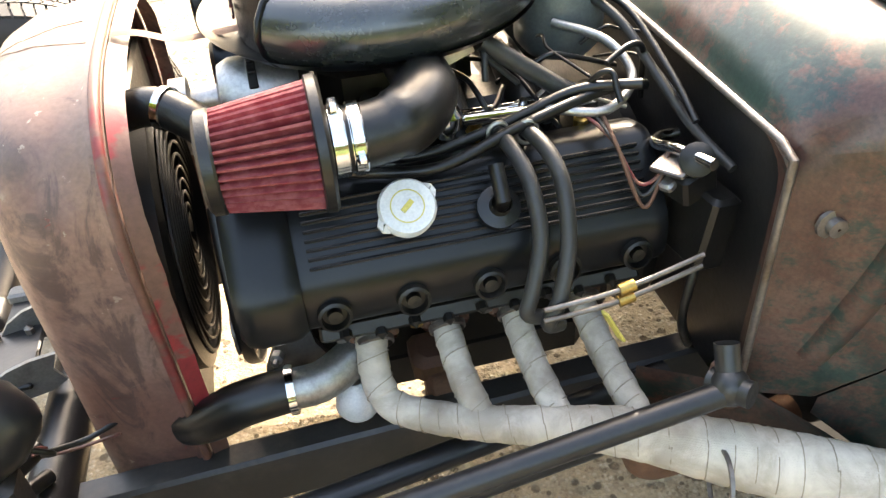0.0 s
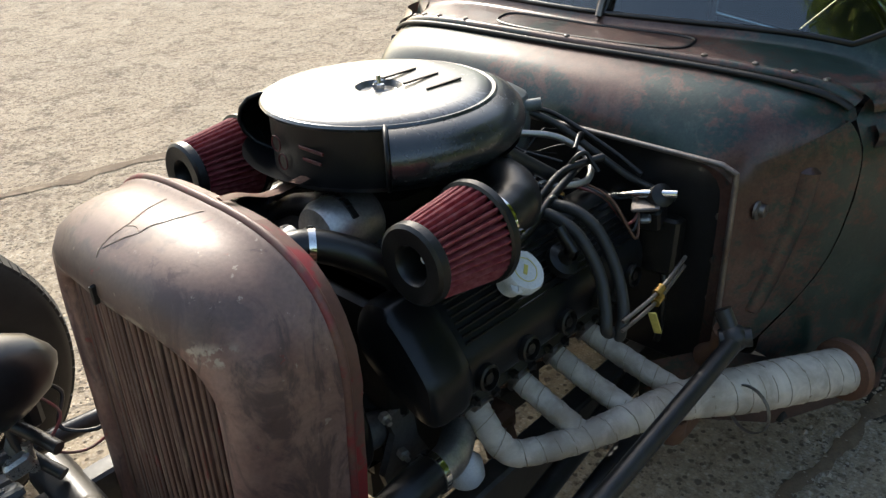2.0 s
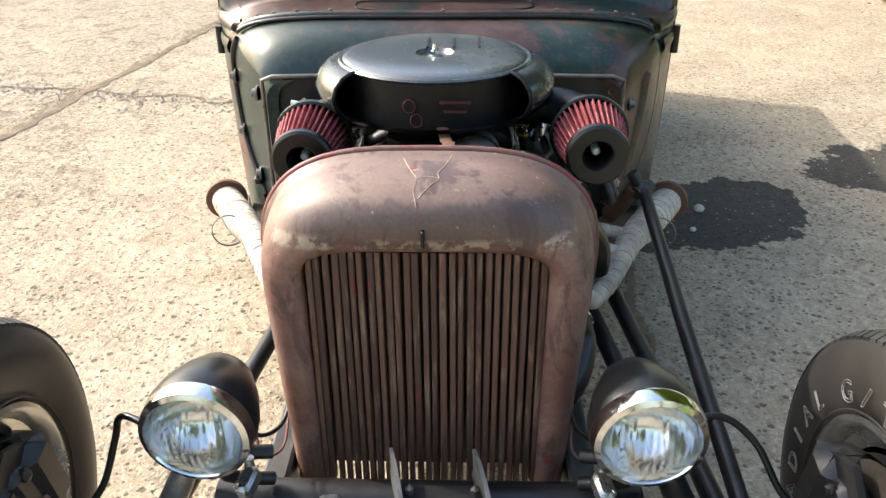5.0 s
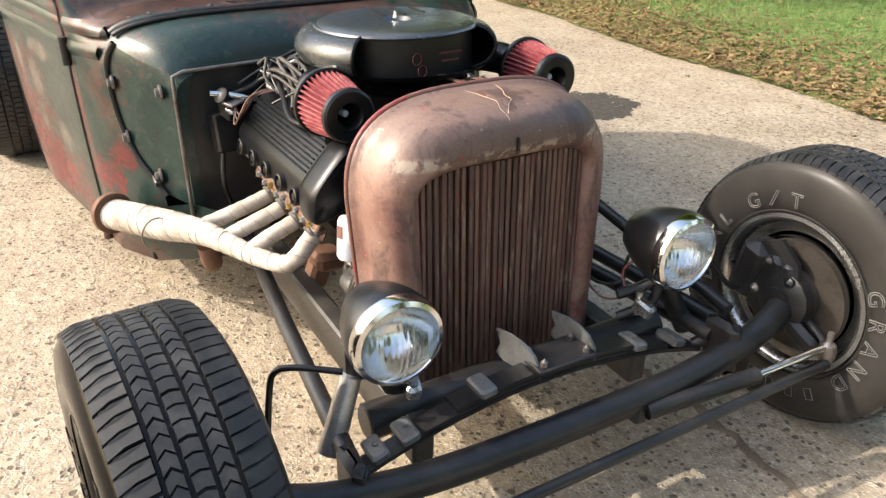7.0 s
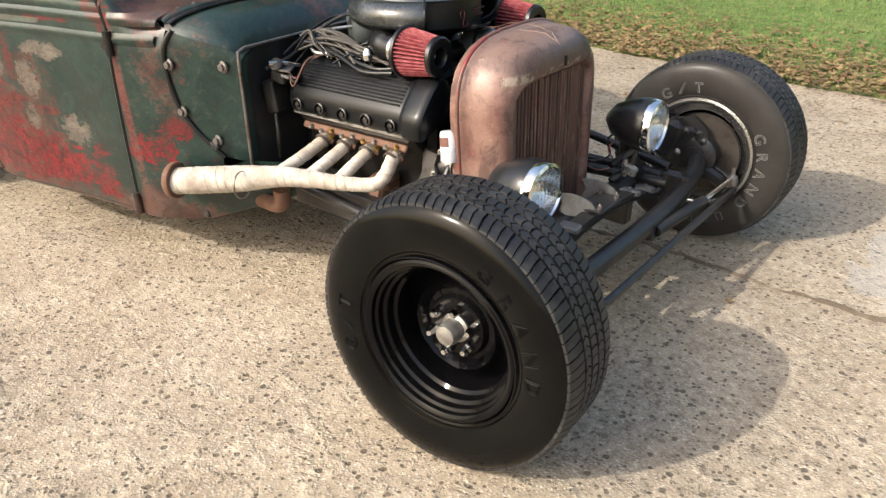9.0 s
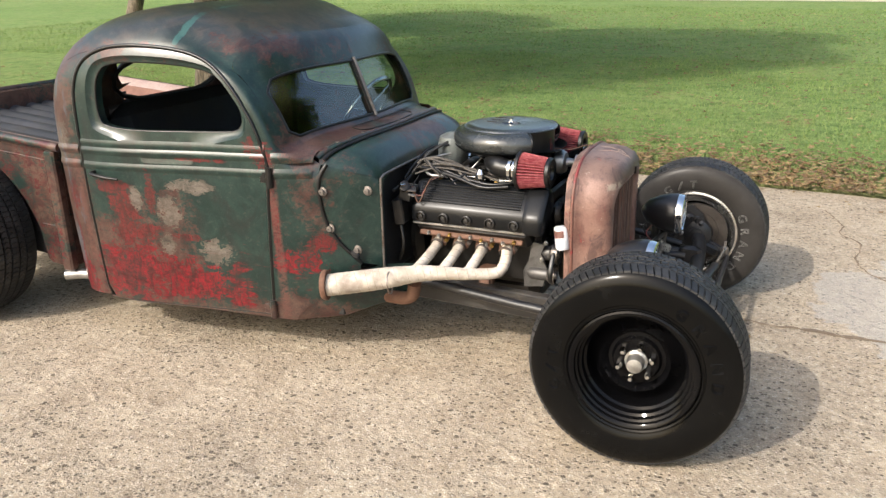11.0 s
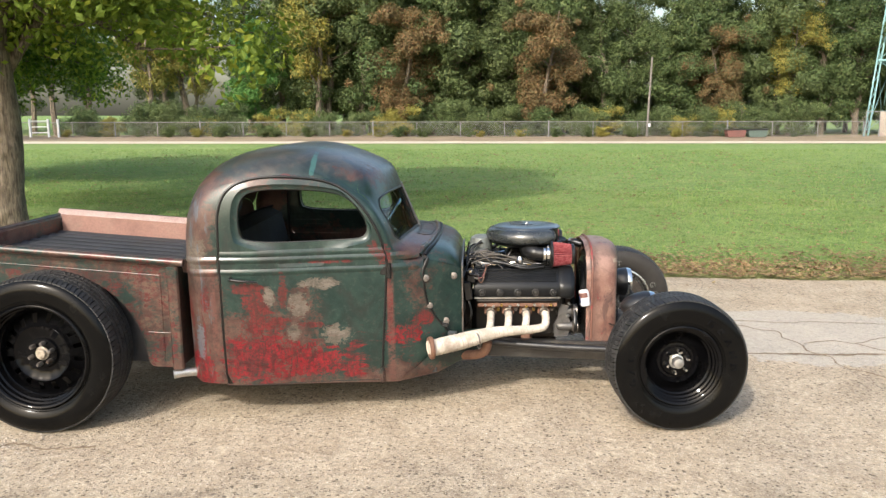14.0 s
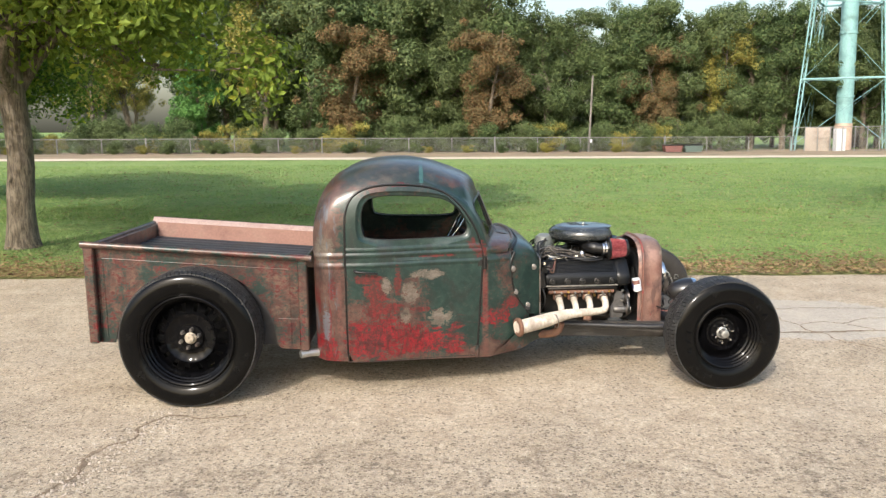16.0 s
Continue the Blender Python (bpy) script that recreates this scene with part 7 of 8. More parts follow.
        part("clevis", Shape().block((0.05, 0.03, 0.035), pose(-0.09, s * 0.30, 0.385, 0, 20, s * 15), 0.006).tube([(-0.11, s * 0.30, 0.36), (-0.11, s * 0.30, 0.42)], 0.009, 8), SIL2, ax, "bare steel clevis")
    part("crossmember", Shape().tube([(-0.15, -0.38, 0.285), (-0.15, -0.376, 0.285), (-0.135, 0.376, 0.30), (-0.135, 0.38, 0.30)], [0.034, 0.040, 0.040, 0.034], 18), BLACK, ax, "black tube crossmember")
    for i, (reach, lift) in enumerate(((0.44, 0.0), (0.33, 0.011), (0.23, 0.022))):
        ys = [-reach + 2 * reach * k / 16 for k in range(17)]
        leaf = [[(-0.055 + dx, y, 0.330 - 0.075 * (y / 0.44) ** 2 + lift + dz) for y in ys] for dx, dz in ((-0.024, 0), (0.024, 0), (0.024, 0.009), (-0.024, 0.009))]
        part("spring_leaf", Shape().grid(leaf, close_u=True).fill([r[0] for r in leaf]).fill([r[-1] for r in leaf][::-1]), BLACK, ax, "black spring leaf")
    part("spring_clamp_plate", Shape().block((0.09, 0.15, 0.012), Matrix.Translation((-0.06, 0.03, 0.366)), 0.003), BLACK, ax)
    for s in sides:
        part("spring_shackle", Shape().tube([(-0.055, s * 0.44, 0.262), (-0.03, s * 0.475, 0.29)], 0.015, 8), BLACK, ax)
        for bx, by in ((-0.085, 0.0), (-0.03, 0.0)):
            part("spring_bolt", Shape().lathe([(0.008, 0), (0.008, 0.012), (0.004, 0.014), (0.001, 0.02)], 6, Matrix.Translation((bx, 0.03 + s * 0.055, 0.371))), STEEL, ax)
    for y in (-0.04, 0.105):
        part("spring_bracket", Shape().prism([(-0.075, 0.012), (-0.05, 0.0), (0.05, 0), (0.045, 0.030), (0.028, 0.052), (0.0, 0.066), (-0.035, 0.072), (-0.075, 0.070), (-0.062, 0.040)], 0.007, pose(-0.08, y, 0.340, 90, 0, 14)), GREYSTEEL, ax, "dusty grey bracket plate")
    for y in (-0.40, -0.335, -0.16, 0.24, 0.36):
        z0 = 0.330 - 0.075 * (y / 0.44) ** 2
        part("spring_clip", Shape().block((0.066, 0.038, 0.022), pose(-0.055, y, z0 + (0.026 if abs(y) > 0.2 else 0.036), 19 * (1 if y < 0 else -1) * abs(y) / 0.44, 0, 0), 0.005).lathe([(0.006, 0), (0.006, 0.004), (0.001, 0.005)], 8, Matrix.Translation((-0.055, y, z0 + 0.038))), GREYSTEEL, ax, "grey spring clip")


axle()

# ---- engine ----
WHITECAST = worn("bright cast aluminium", (0.70, 0.69, 0.66), (0.52, 0.50, 0.46), 0.35, 0.6, 20)
PLENUM = worn("grey-green cast plenum", (0.13, 0.145, 0.14), (0.19, 0.20, 0.19), 0.4, 0.2, 14)
LOOM = worn("dusty wire loom", (0.060, 0.053, 0.045), (0.10, 0.09, 0.076), 0.65, 0, 30)
DARKALU = worn("grimy cast aluminium", (0.14, 0.135, 0.13), (0.08, 0.075, 0.07), 0.5, 0.7, 14)
SIL = worn("silver cast parts", (0.40, 0.39, 0.37), (0.24, 0.23, 0.21), 0.38, 0.85, 18)


def pleated(shape, m, r0, r1, length, pleats):
    """A tapered filter cone with deep pleats, along z of m."""
    n = pleats * 4
    rows = []
    for i in range(9):
        t = i / 8
        r = r0 + (r1 - r0) * t
        rows.append([m @ Vector((rr * math.cos(2 * math.pi * j / n), rr * math.sin(2 * math.pi * j / n), length * t)) for j in range(n) for rr in [r * (1.0, 0.98, 0.80, 0.86)[j % 4]]])
    return shape.grid(rows, close_v=True)


def air_filter(s, e, dx):
    a = new("air_filter")
    a.parent = e
    tagged(a, "red pleated cone air filter with black ends")
    c = Vector((-0.487 + dx, s * (0.311 if s == LEFT else 0.240), 0.827 if s == LEFT else 0.820))
    m = frame_to(c, (-1, 0, 0.0))
    L = 0.122
    part("pleats", pleated(Shape(), m, 0.057, 0.074, L, 36), FILTER, a, "", 25)
    part("end_cap", Shape().lathe([(0.024, 0.03), (0.026, 0.0), (0.030, -0.006), (0.054, -0.008), (0.059, -0.004), (0.060, 0.008), (0.058, 0.011)], 40, m), HOSE, a, "black rubber end")
    part("inner_cone", Shape().lathe([(0.027, 0.004), (0.023, 0.05), (0.014, 0.08), (0.001, 0.082)], 28, m), GRIME, a)
    part("cone_nut", Shape().lathe([(0.0085, 0.045), (0.0085, 0.022), (0.006, 0.018), (0.001, 0.017)], 10, m), WHITE, a)
    part("base_ring", Shape().lathe([(0.073, L - 0.006), (0.078, L - 0.004), (0.079, L + 0.006), (0.074, L + 0.010), (0.040, L + 0.012)], 40, m), HOSE, a)
    part("clamp", Shape().lathe([(0.040, L + 0.012), (0.042, L + 0.014), (0.042, L + 0.028), (0.040, L + 0.030)], 32, m).block((0.020, 0.012, 0.013), m @ Matrix.Translation((0, 0.045, L + 0.021)), 0.003), CHROME, a, "bright hose clamp")
    part("clamp", Shape().lathe([(0.0405, L + 0.034), (0.0425, L + 0.036), (0.0425, L + 0.048), (0.0405, L + 0.050)], 32, m).block((0.020, 0.010, 0.013), m @ Matrix.Translation((-0.045, 0.0, L + 0.042)), 0.003), CHROME, a, "bright hose clamp")
    path = spline([c + Vector((-L - 0.01, 0, 0)), c + Vector((-L - 0.06, 0, 0.002)), c + Vector((-L - 0.105, -s * 0.012, 0.008)), c + Vector((-L - 0.135, -s * 0.055, 0.014)), c + Vector((-L - 0.14, -s * 0.12, 0.010)), c + Vector((-L - 0.14, -s * 0.20, 0.0))], 6)
    part("elbow", Shape().tube(path, [0.038] * 10 + [0.041] * 10 + [0.038] * (len(path) - 20), 20), HOSE, a, "black rubber intake elbow")


def air_cleaner(e):
    a = new("air_cleaner")
    a.parent = e
    tagged(a, "large black twin-scoop air cleaner with louvred lid")
    m = Matrix.Translation((-0.722, 0, 0))
    cut = radians(50)
    prof = [(0.190, 0.953), (0.205, 0.952), (0.226, 0.944), (0.241, 0.928), (0.247, 0.908), (0.241, 0.888), (0.224, 0.868), (0.198, 0.855), (0.15, 0.848)]
    turn = m @ Matrix.Rotation(cut, 4, "Z")
    part("outer_shell", Shape().lathe(prof, 72, turn, 2 * math.pi - 2 * cut), LIDBLACK, a, "dusty black drum with two open scoops")
    inner = [(r - 0.006, z) for r, z in prof]
    part("shell_lining", Shape().lathe(inner, 60, turn, 2 * math.pi - 2 * cut), GRIME, a)
    for s in sides:
        edge = [m @ Vector((r * math.cos(cut), s * r * math.sin(cut), z)) for r, z in prof]
        part("scoop_rim", Shape().tube(edge, 0.0045, 6), SATIN, a)
    part("drum", Shape().lathe([(0.186, 0.952), (0.186, 0.85), (0.05, 0.845)], 64, m), GRIME, a)
    part("base_pan", Shape().lathe([(0.238, 0.876), (0.22, 0.862), (0.19, 0.850), (0.12, 0.842), (0.09, 0.80), (0.01, 0.80)], 64, m), SATIN, a)
    lid = [(0.001, 0.957), (0.012, 0.957), (0.020, 0.953), (0.032, 0.953), (0.040, 0.962), (0.10, 0.9655), (0.165, 0.9635), (0.183, 0.9605), (0.190, 0.956), (0.196, 0.957), (0.199, 0.953), (0.196, 0.948)]
    part("lid", Shape().lathe(lid, 80, m), LIDTOP, a, "black pressed steel lid", 25)
    for i in range(3):
        p = Matrix.Translation((-0.785, -0.016 + 0.054 * i, 0.9652))
        part("louvre", Shape().prism([(-0.040, -0.0025), (0.040, -0.0025), (0.040, 0.0025), (-0.040, 0.0025)], 0.003, p), GRIME, a)
    part("wing_nut", Shape().lathe([(0.010, 0.953), (0.010, 0.965), (0.006, 0.967), (0.004, 0.980), (0.001, 0.980)], 10, m).block((0.022, 0.006, 0.008), m @ Matrix.Translation((0, 0, 0.968)), 0.002), CHROME, a)
    for i, dy in enumerate((-0.012, 0.010)):
        ring = [m @ Vector((0.188 * math.cos(b), 0.188 * math.sin(b), 0)) for b in [0.0]]
        cc = Vector((-0.722 + 0.1885, -0.035 + dy * 0.6, 0.905 - 0.028 * i))
        part("emblem_ring", Shape().tube([cc + Vector((0, 0.011 * math.cos(b), 0.013 * math.sin(b))) for b in [2 * math.pi * j / 20 for j in range(20)]], 0.0014, 5, closed=True), DULLRED, a)
    for i in range(2):
        part("emblem_bar", Shape().block((0.003, 0.06 - 0.015 * i, 0.006), Matrix.Translation((-0.722 + 0.186, 0.045, 0.912 - 0.018 * i)), 0.001), DULLRED, a)


def header(s, e):
    """Four wrapped pipes running into one wrapped collector with an open flange."""
    h = new("exhaust_header")
    h.parent = e
    tagged(h, "wrapped exhaust header ending in a rusty open flange")
    ports, y_top, z_top = (-0.640, -0.745, -0.847, -0.949), 0.262, 0.497
    line = [(-0.640, 0.262, 0.497), (-0.632, 0.295, 0.475), (-0.633, 0.330, 0.438), (-0.655, 0.358, 0.416), (-0.740, 0.408, 0.416), (-0.845, 0.452, 0.421), (-0.946, 0.492, 0.419), (-1.10, 0.570, 0.400), (-1.285, 0.664, 0.381)]
    line = spline([(x, s * y, z) for x, y, z in line], 14)

    def thick(q):
        return along(-q.x, [(0.5, 0.0215), (0.70, 0.0230), (0.86, 0.029), (0.98, 0.037), (1.06, 0.043), (1.14, 0.045), (1.30, 0.045)])

    windings = []

    def wrapped(pts, radius, pitch=0.030):
        """Wound tape: each turn overlaps the last in a small step."""
        d, out, rs = 0.0, [], []
        dense = []
        for a, b in zip(pts, pts[1:]):
            n = max(int((b - a).length / 0.006), 1)
            dense += [a.lerp(b, i / n) for i in range(n)]
        dense.append(pts[-1])
        for i, q in enumerate(dense):
            if i:
                d += (q - dense[i - 1]).length
            out.append(q)
            rs.append(radius(q) + 0.0018 * ((d / pitch) % 1.0) - 0.0006)
        sh = Shape()
        sh.tube(out, rs, 20)
        # a thin darker thread follows the tape's edge, its shade line put into colour
        coil, d, side = [], 0.0, None
        for i, q in enumerate(out):
            t = (out[min(i + 1, len(out) - 1)] - out[max(i - 1, 0)]).normalized()
            if side is None:
                side = t.cross(Vector((0, 0, 1)))
            side = (side - t * side.dot(t)).normalized()
            b = t.cross(side)
            step = (out[min(i + 1, len(out) - 1)] - q).length
            for k in range(4):
                a = 2 * math.pi * (d + 0.010 * math.sin(d * 31) + step * k / 4) / pitch
                coil.append(q + t * step * k / 4 + (radius(q) + 0.0009) * (math.cos(a) * side + math.sin(a) * b))
            d += step
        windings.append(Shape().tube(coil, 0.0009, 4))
        return sh

    part("collector", wrapped(line, thick, 0.034), WRAP, h, "heat-wrapped collector pipe", 30)
    for i in range(1, 4):
        x = ports[i]
        end = along(-x, [(0.64, 0.36), (0.745, 0.41), (0.845, 0.452), (0.946, 0.492)])
        pts = [(x, 0.262, 0.497), (x + 0.002, 0.295, 0.480), (x - 0.002, 0.36 + 0.3 * (end - 0.41), 0.452), (x - 0.015, end, 0.420)]
        part("primary_pipe", wrapped(spline([(a, s * b, c) for a, b, c in pts], 8), lambda q: 0.0205), WRAP, h, "heat-wrapped pipe", 30)
    for i in range(4):
        x = ports[i]
        part("pipe_clamp", Shape().lathe([(0.024, 0.0), (0.027, 0.002), (0.027, 0.010), (0.024, 0.012)], 20, frame_to((x + 0.001, s * 0.282, 0.487), (0.0, s * 0.88, -0.45))), STEEL, h)
        part("port_flange", Shape().block((0.072, 0.012, 0.055), pose(x, s * 0.262, 0.498, s * 25, 0, 0), 0.006), BROWNRUST, h)
        part("spark_plug_boot", Shape().tube([(x + 0.045, s * 0.268, 0.515), (x + 0.045, s * 0.292, 0.503)], 0.009, 8), BRASS if i % 2 else STEEL, h)
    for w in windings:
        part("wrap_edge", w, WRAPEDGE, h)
    m = frame_to((-1.278, s * 0.660, 0.3845), (-0.96, s * 0.29, -0.05))
    part("flange", Shape().lathe([(0.040, -0.012), (0.060, -0.012), (0.062, -0.006), (0.062, 0.004), (0.058, 0.010), (0.036, 0.010), (0.033, -0.05), (0.001, -0.052)], 36, m), BROWNRUST, h, "rusty open flange")
    for d in (-0.945, -0.96, -1.02):
        part("wrap_tie", Shape().lathe([(0.043, 0), (0.0455, 0.001), (0.0455, 0.006), (0.043, 0.007)], 24, frame_to((d, s * along(-d, [(0.93, 0.557), (1.1, 0.605)]), along(-d, [(0.93, 0.410), (1.1, 0.395)])), (-0.96, s * 0.26, -0.09)), ).moved(Matrix()), STEEL, h) if d == -1.02 else None
    part("under_pipe", Shape().tube(spline([(-0.97, s * 0.47, 0.365), (-0.985, s * 0.46, 0.31), (-1.03, s * 0.45, 0.285), (-1.12, s * 0.44, 0.28), (-1.25, s * 0.42, 0.285)], 6), 0.028, 14), BROWNRUST, h, "rusty pipe below the collector")


def valve_cover(s, e):
    v = new("valve_cover")
    v.parent = e
    tagged(v, "satin black ribbed valve cover")
    off = 0.0
    up, outw = (0.0, 0.0) if s == RIGHT else (-0.012, 0.012)
    sec = [(0.16, 0.65), (0.300, 0.582), (0.322, 0.586), (0.330, 0.598), (0.330, 0.642), (0.318, 0.668), (0.252, 0.740), (0.228, 0.750), (0.180, 0.735)]
    m = Matrix(((0, 0, 1, 0), (s, 0, 0, 0), (0, 1, 0, 0), (0, 0, 0, 1)))
    sec = [(y + outw, z + up) for y, z in sec]
    sec = chaikin(sec, 1)
    x0, x1 = -1.045 + off, -0.545 + off
    cy = sum(p[0] for p in sec) / len(sec)
    cz = sum(p[1] for p in sec) / len(sec)
    rows = []
    for x, k in ((x0, 0.93), (x0 + 0.008, 0.985), (x0 + 0.02, 1.0), (x1 - 0.004, 1.0), (x1, 0.985)):
        rows.append([Vector((x, s * (cy + (y - cy) * k), cz + (z - cz) * k)) for y, z in sec])
    part("cover_body", Shape().grid(rows, close_v=True).fill(rows[0][::-1]).fill(rows[-1]), SATIN, v)
    # rounded cam-drive cover on the front end
    fr_ = []
    for x, k in ((x1 - 0.01, 0.97), (x1, 1.05), (x1 + 0.012, 1.08), (x1 + 0.05, 1.08), (x1 + 0.066, 1.03), (x1 + 0.074, 0.90), (x1 + 0.076, 0.5)):
        fr_.append([Vector((x, s * (cy + (y - cy) * k + 0.008), cz + (z - cz) * k)) for y, z in chaikin(sec, 1)])
    part("cam_drive_cover", Shape().grid(fr_, close_v=True).fill(fr_[-1]), SATIN, v, "rounded black end cover")
    for i in range(8):
        t = 0.08 + 0.84 * i / 7
        y, z = 0.316 + (0.252 - 0.316) * t, 0.668 + (0.740 - 0.668) * t
        part("rib", Shape().block((x1 - x0 - 0.05, 0.005, 0.007), pose((x0 + x1) / 2, s * (y + outw + 0.001), z + up + 0.001, s * -47, 0, 0), 0.0015), SATIN, v)
    for i in range(5):
        x = -0.590 - 0.102 * i
        mm = frame_to((x, s * (0.328 + outw), 0.613 + up), (0, s, 0.12))
        part("stud_cup", Shape().lathe([(0.023, -0.012), (0.022, 0.013), (0.018, 0.015), (0.0165, 0.004), (0.010, 0.004), (0.009, 0.013), (0.001, 0.014)], 16, mm), GRIME, v)
    part("manifold_flange", Shape().block((0.46, 0.014, 0.024), pose(-0.795, s * (0.290 + outw), 0.532, s * 30, 0, 0), 0.004), BROWNRUST if s == RIGHT else GRIME, v, "exhaust manifold flange")
    for i in range(9):
        part("flange_bolt", Shape().lathe([(0.0085, 0), (0.0085, 0.010), (0.004, 0.012), (0.001, 0.016)], 6, frame_to((-0.60 - 0.0475 * i, s * (0.297 + outw), 0.536 - 0.008 * (i % 2)), (0, s, -0.5))), (SIL if i % 3 else BRASS) if s == RIGHT else GRIME, v)
    part("gasket_flange", Shape().block((x1 - x0, 0.03, 0.012), Matrix.Translation(((x0 + x1) / 2, s * 0.305, 0.580)), 0.003), ALU, v)


def cable(name, pts, r, mat, parent, label="", seg=7):
    return part(name, Shape().tube(spline(pts, 7), r, seg), mat, parent, label, 80)


def engine():
    e = new("engine")
    e.parent = truck
    tagged(e, "black overhead-cam V8 with red cone filters and wrapped headers")
    part("engine_block", Shape().block((0.54, 0.34, 0.26), Matrix.Translation((-0.79, 0, 0.43)), 0.03), GRIME, e, "greasy black engine block")
    part("oil_sump", Shape().block((0.50, 0.26, 0.14), Matrix.Translation((-0.80, 0, 0.25)), 0.04), GRIME, e)
    for s in sides:
        part("cylinder_head", Shape().block((0.50, 0.15, 0.10), pose(-0.79, s * 0.222, 0.580, s * -40, 0, 0), 0.015), GRIME, e)
    part("intake_manifold", Shape().block((0.42, 0.30, 0.10), Matrix.Translation((-0.76, 0, 0.70)), 0.03).block((0.22, 0.20, 0.10), Matrix.Translation((-0.74, 0, 0.78)), 0.03), GRIME, e)
    for i in range(4):
        for s in sides:
            x = -0.60 - 0.102 * i
            part("intake_runner", Shape().tube(spline([(x, s * 0.21, 0.655), (x, s * 0.14, 0.735), (x, s * 0.05, 0.77), (x, 0, 0.77)], 5), 0.024, 10), GRIME, e)
            part("injector", Shape().lathe([(0.010, 0), (0.010, 0.02), (0.013, 0.022), (0.013, 0.034), (0.008, 0.036), (0.008, 0.05)], 10, frame_to((x - 0.02, s * 0.165, 0.70), (0, s * 0.35, 1)), cap=True), BRASS if i in (1, 2) else GRIME, e)
    for s in sides:
        valve_cover(s, e)
        header(s, e)
        air_filter(s, e, 0.0 if s == LEFT else 0.015)
        part("fuel_rail", Shape().tube([(-0.58, s * 0.172, 0.755), (-1.0, s * 0.172, 0.750)], 0.010, 10).block((0.03, 0.02, 0.022), Matrix.Translation((-0.70, s * 0.172, 0.753)), 0.004).block((0.03, 0.02, 0.022), Matrix.Translation((-0.90, s * 0.172, 0.752)), 0.004), CHROME, e, "silver fuel rail")
        part("cross_rail", Shape().tube([(-0.80, s * 0.208, 0.768), (-0.992, s * 0.178, 0.742)], 0.009, 10).block((0.03, 0.022, 0.024), Matrix.Translation((-0.985, s * 0.178, 0.742)), 0.005), CHROME, e, "bright fuel cross rail")
        for bx in (-0.865, -0.970):
            part("brass_fitting", Shape().lathe([(0.011, -0.018), (0.011, 0.012), (0.007, 0.014), (0.007, 0.022)], 8, Matrix.Translation((bx, s * 0.198, 0.722))), BRASS, e)
        part("regulator", Shape().lathe([(0.012, 0), (0.014, 0.012), (0.022, 0.014), (0.023, 0.032), (0.020, 0.036), (0.014, 0.050), (0.001, 0.052)], 16, Matrix.Translation((-0.775, s * 0.219, 0.755))), CHROME, e, "silver pressure regulator")
    air_cleaner(e)
    # front accessory drive
    for c, r, mat in (((-0.475, 0.0, 0.56), 0.06, GRIME), ((-0.47, 0.10, 0.66), 0.040, STEEL), ((-0.47, -0.12, 0.62), 0.05, GRIME), ((-0.475, 0.0, 0.36), 0.07, GRIME)):
        part("pulley", Shape().lathe([(0.01, 0.02), (r * 0.35, 0.02), (r * 0.45, 0.004), (r * 0.85, 0.004), (r * 0.9, 0.022), (r, 0.024), (r * 0.94, 0.012), (r, 0.0), (r * 0.9, -0.004)], 32, frame_to(c, (1, 0, 0))), mat, e)
    part("timing_cover", Shape().block((0.04, 0.46, 0.22), Matrix.Translation((-0.530, 0.0, 0.60)), 0.03).block((0.05, 0.34, 0.16), Matrix.Translation((-0.520, 0.0, 0.44)), 0.03), GRIME, e, "greasy black timing cover")
    part("front_cover", Shape().block((0.05, 0.26, 0.30), Matrix.Translation((-0.525, 0, 0.50)), 0.03), GRIME, e)
    alt = part("alternator", Shape().lathe([(0.02, -0.06), (0.046, -0.058), (0.052, -0.045), (0.052, 0.03), (0.044, 0.045), (0.02, 0.05), (0.015, 0.085), (0.035, 0.088), (0.035, 0.11), (0.005, 0.112)], 28, frame_to((-0.545, 0.082, 0.792), (1, 0, 0))), ALU, e, "silver alternator with cooling slots")
    for i in range(6):
        part("cooling_slot", Shape().block((0.012, 0.004, 0.035), Matrix.Translation((-0.545, 0.082, 0.792)) @ Matrix.Rotation(radians(-40 + 22 * i), 4, "X") @ Matrix.Translation((0, 0, 0.0515)) @ Matrix.Rotation(radians(90), 4, "X"), 0.001), GRIME, alt)
    part("top_hose", Shape().tube(spline([(-0.37, 0.13, 0.815), (-0.42, 0.15, 0.828), (-0.465, 0.18, 0.815), (-0.52, 0.22, 0.775), (-0.57, 0.22, 0.71)], 6), 0.025, 14), HOSE, e, "black radiator hose")
    part("hose_clamp", Shape().lathe([(0.0255, 0), (0.028, 0.001), (0.028, 0.011), (0.0255, 0.012)], 20, frame_to((-0.43, 0.155, 0.827), (-0.8, 0.5, -0.1))), CHROME, e)
    low = spline([(-0.355, 0.26, 0.375), (-0.39, 0.285, 0.40), (-0.44, 0.30, 0.432), (-0.50, 0.30, 0.440), (-0.515, 0.30, 0.440)], 6)
    part("bottom_hose", Shape().tube(low, 0.033, 16), HOSE, e, "black lower radiator hose")
    part("hose_clamp", Shape().lathe([(0.034, 0), (0.037, 0.001), (0.037, 0.012), (0.034, 0.013)], 24, frame_to((-0.505, 0.30, 0.44), (-1, 0, 0))), CHROME, e)
    part("hose_neck", Shape().tube(spline([(-0.51, 0.30, 0.44), (-0.56, 0.295, 0.44), (-0.62, 0.26, 0.45)], 5), 0.030, 14), ALU, e)
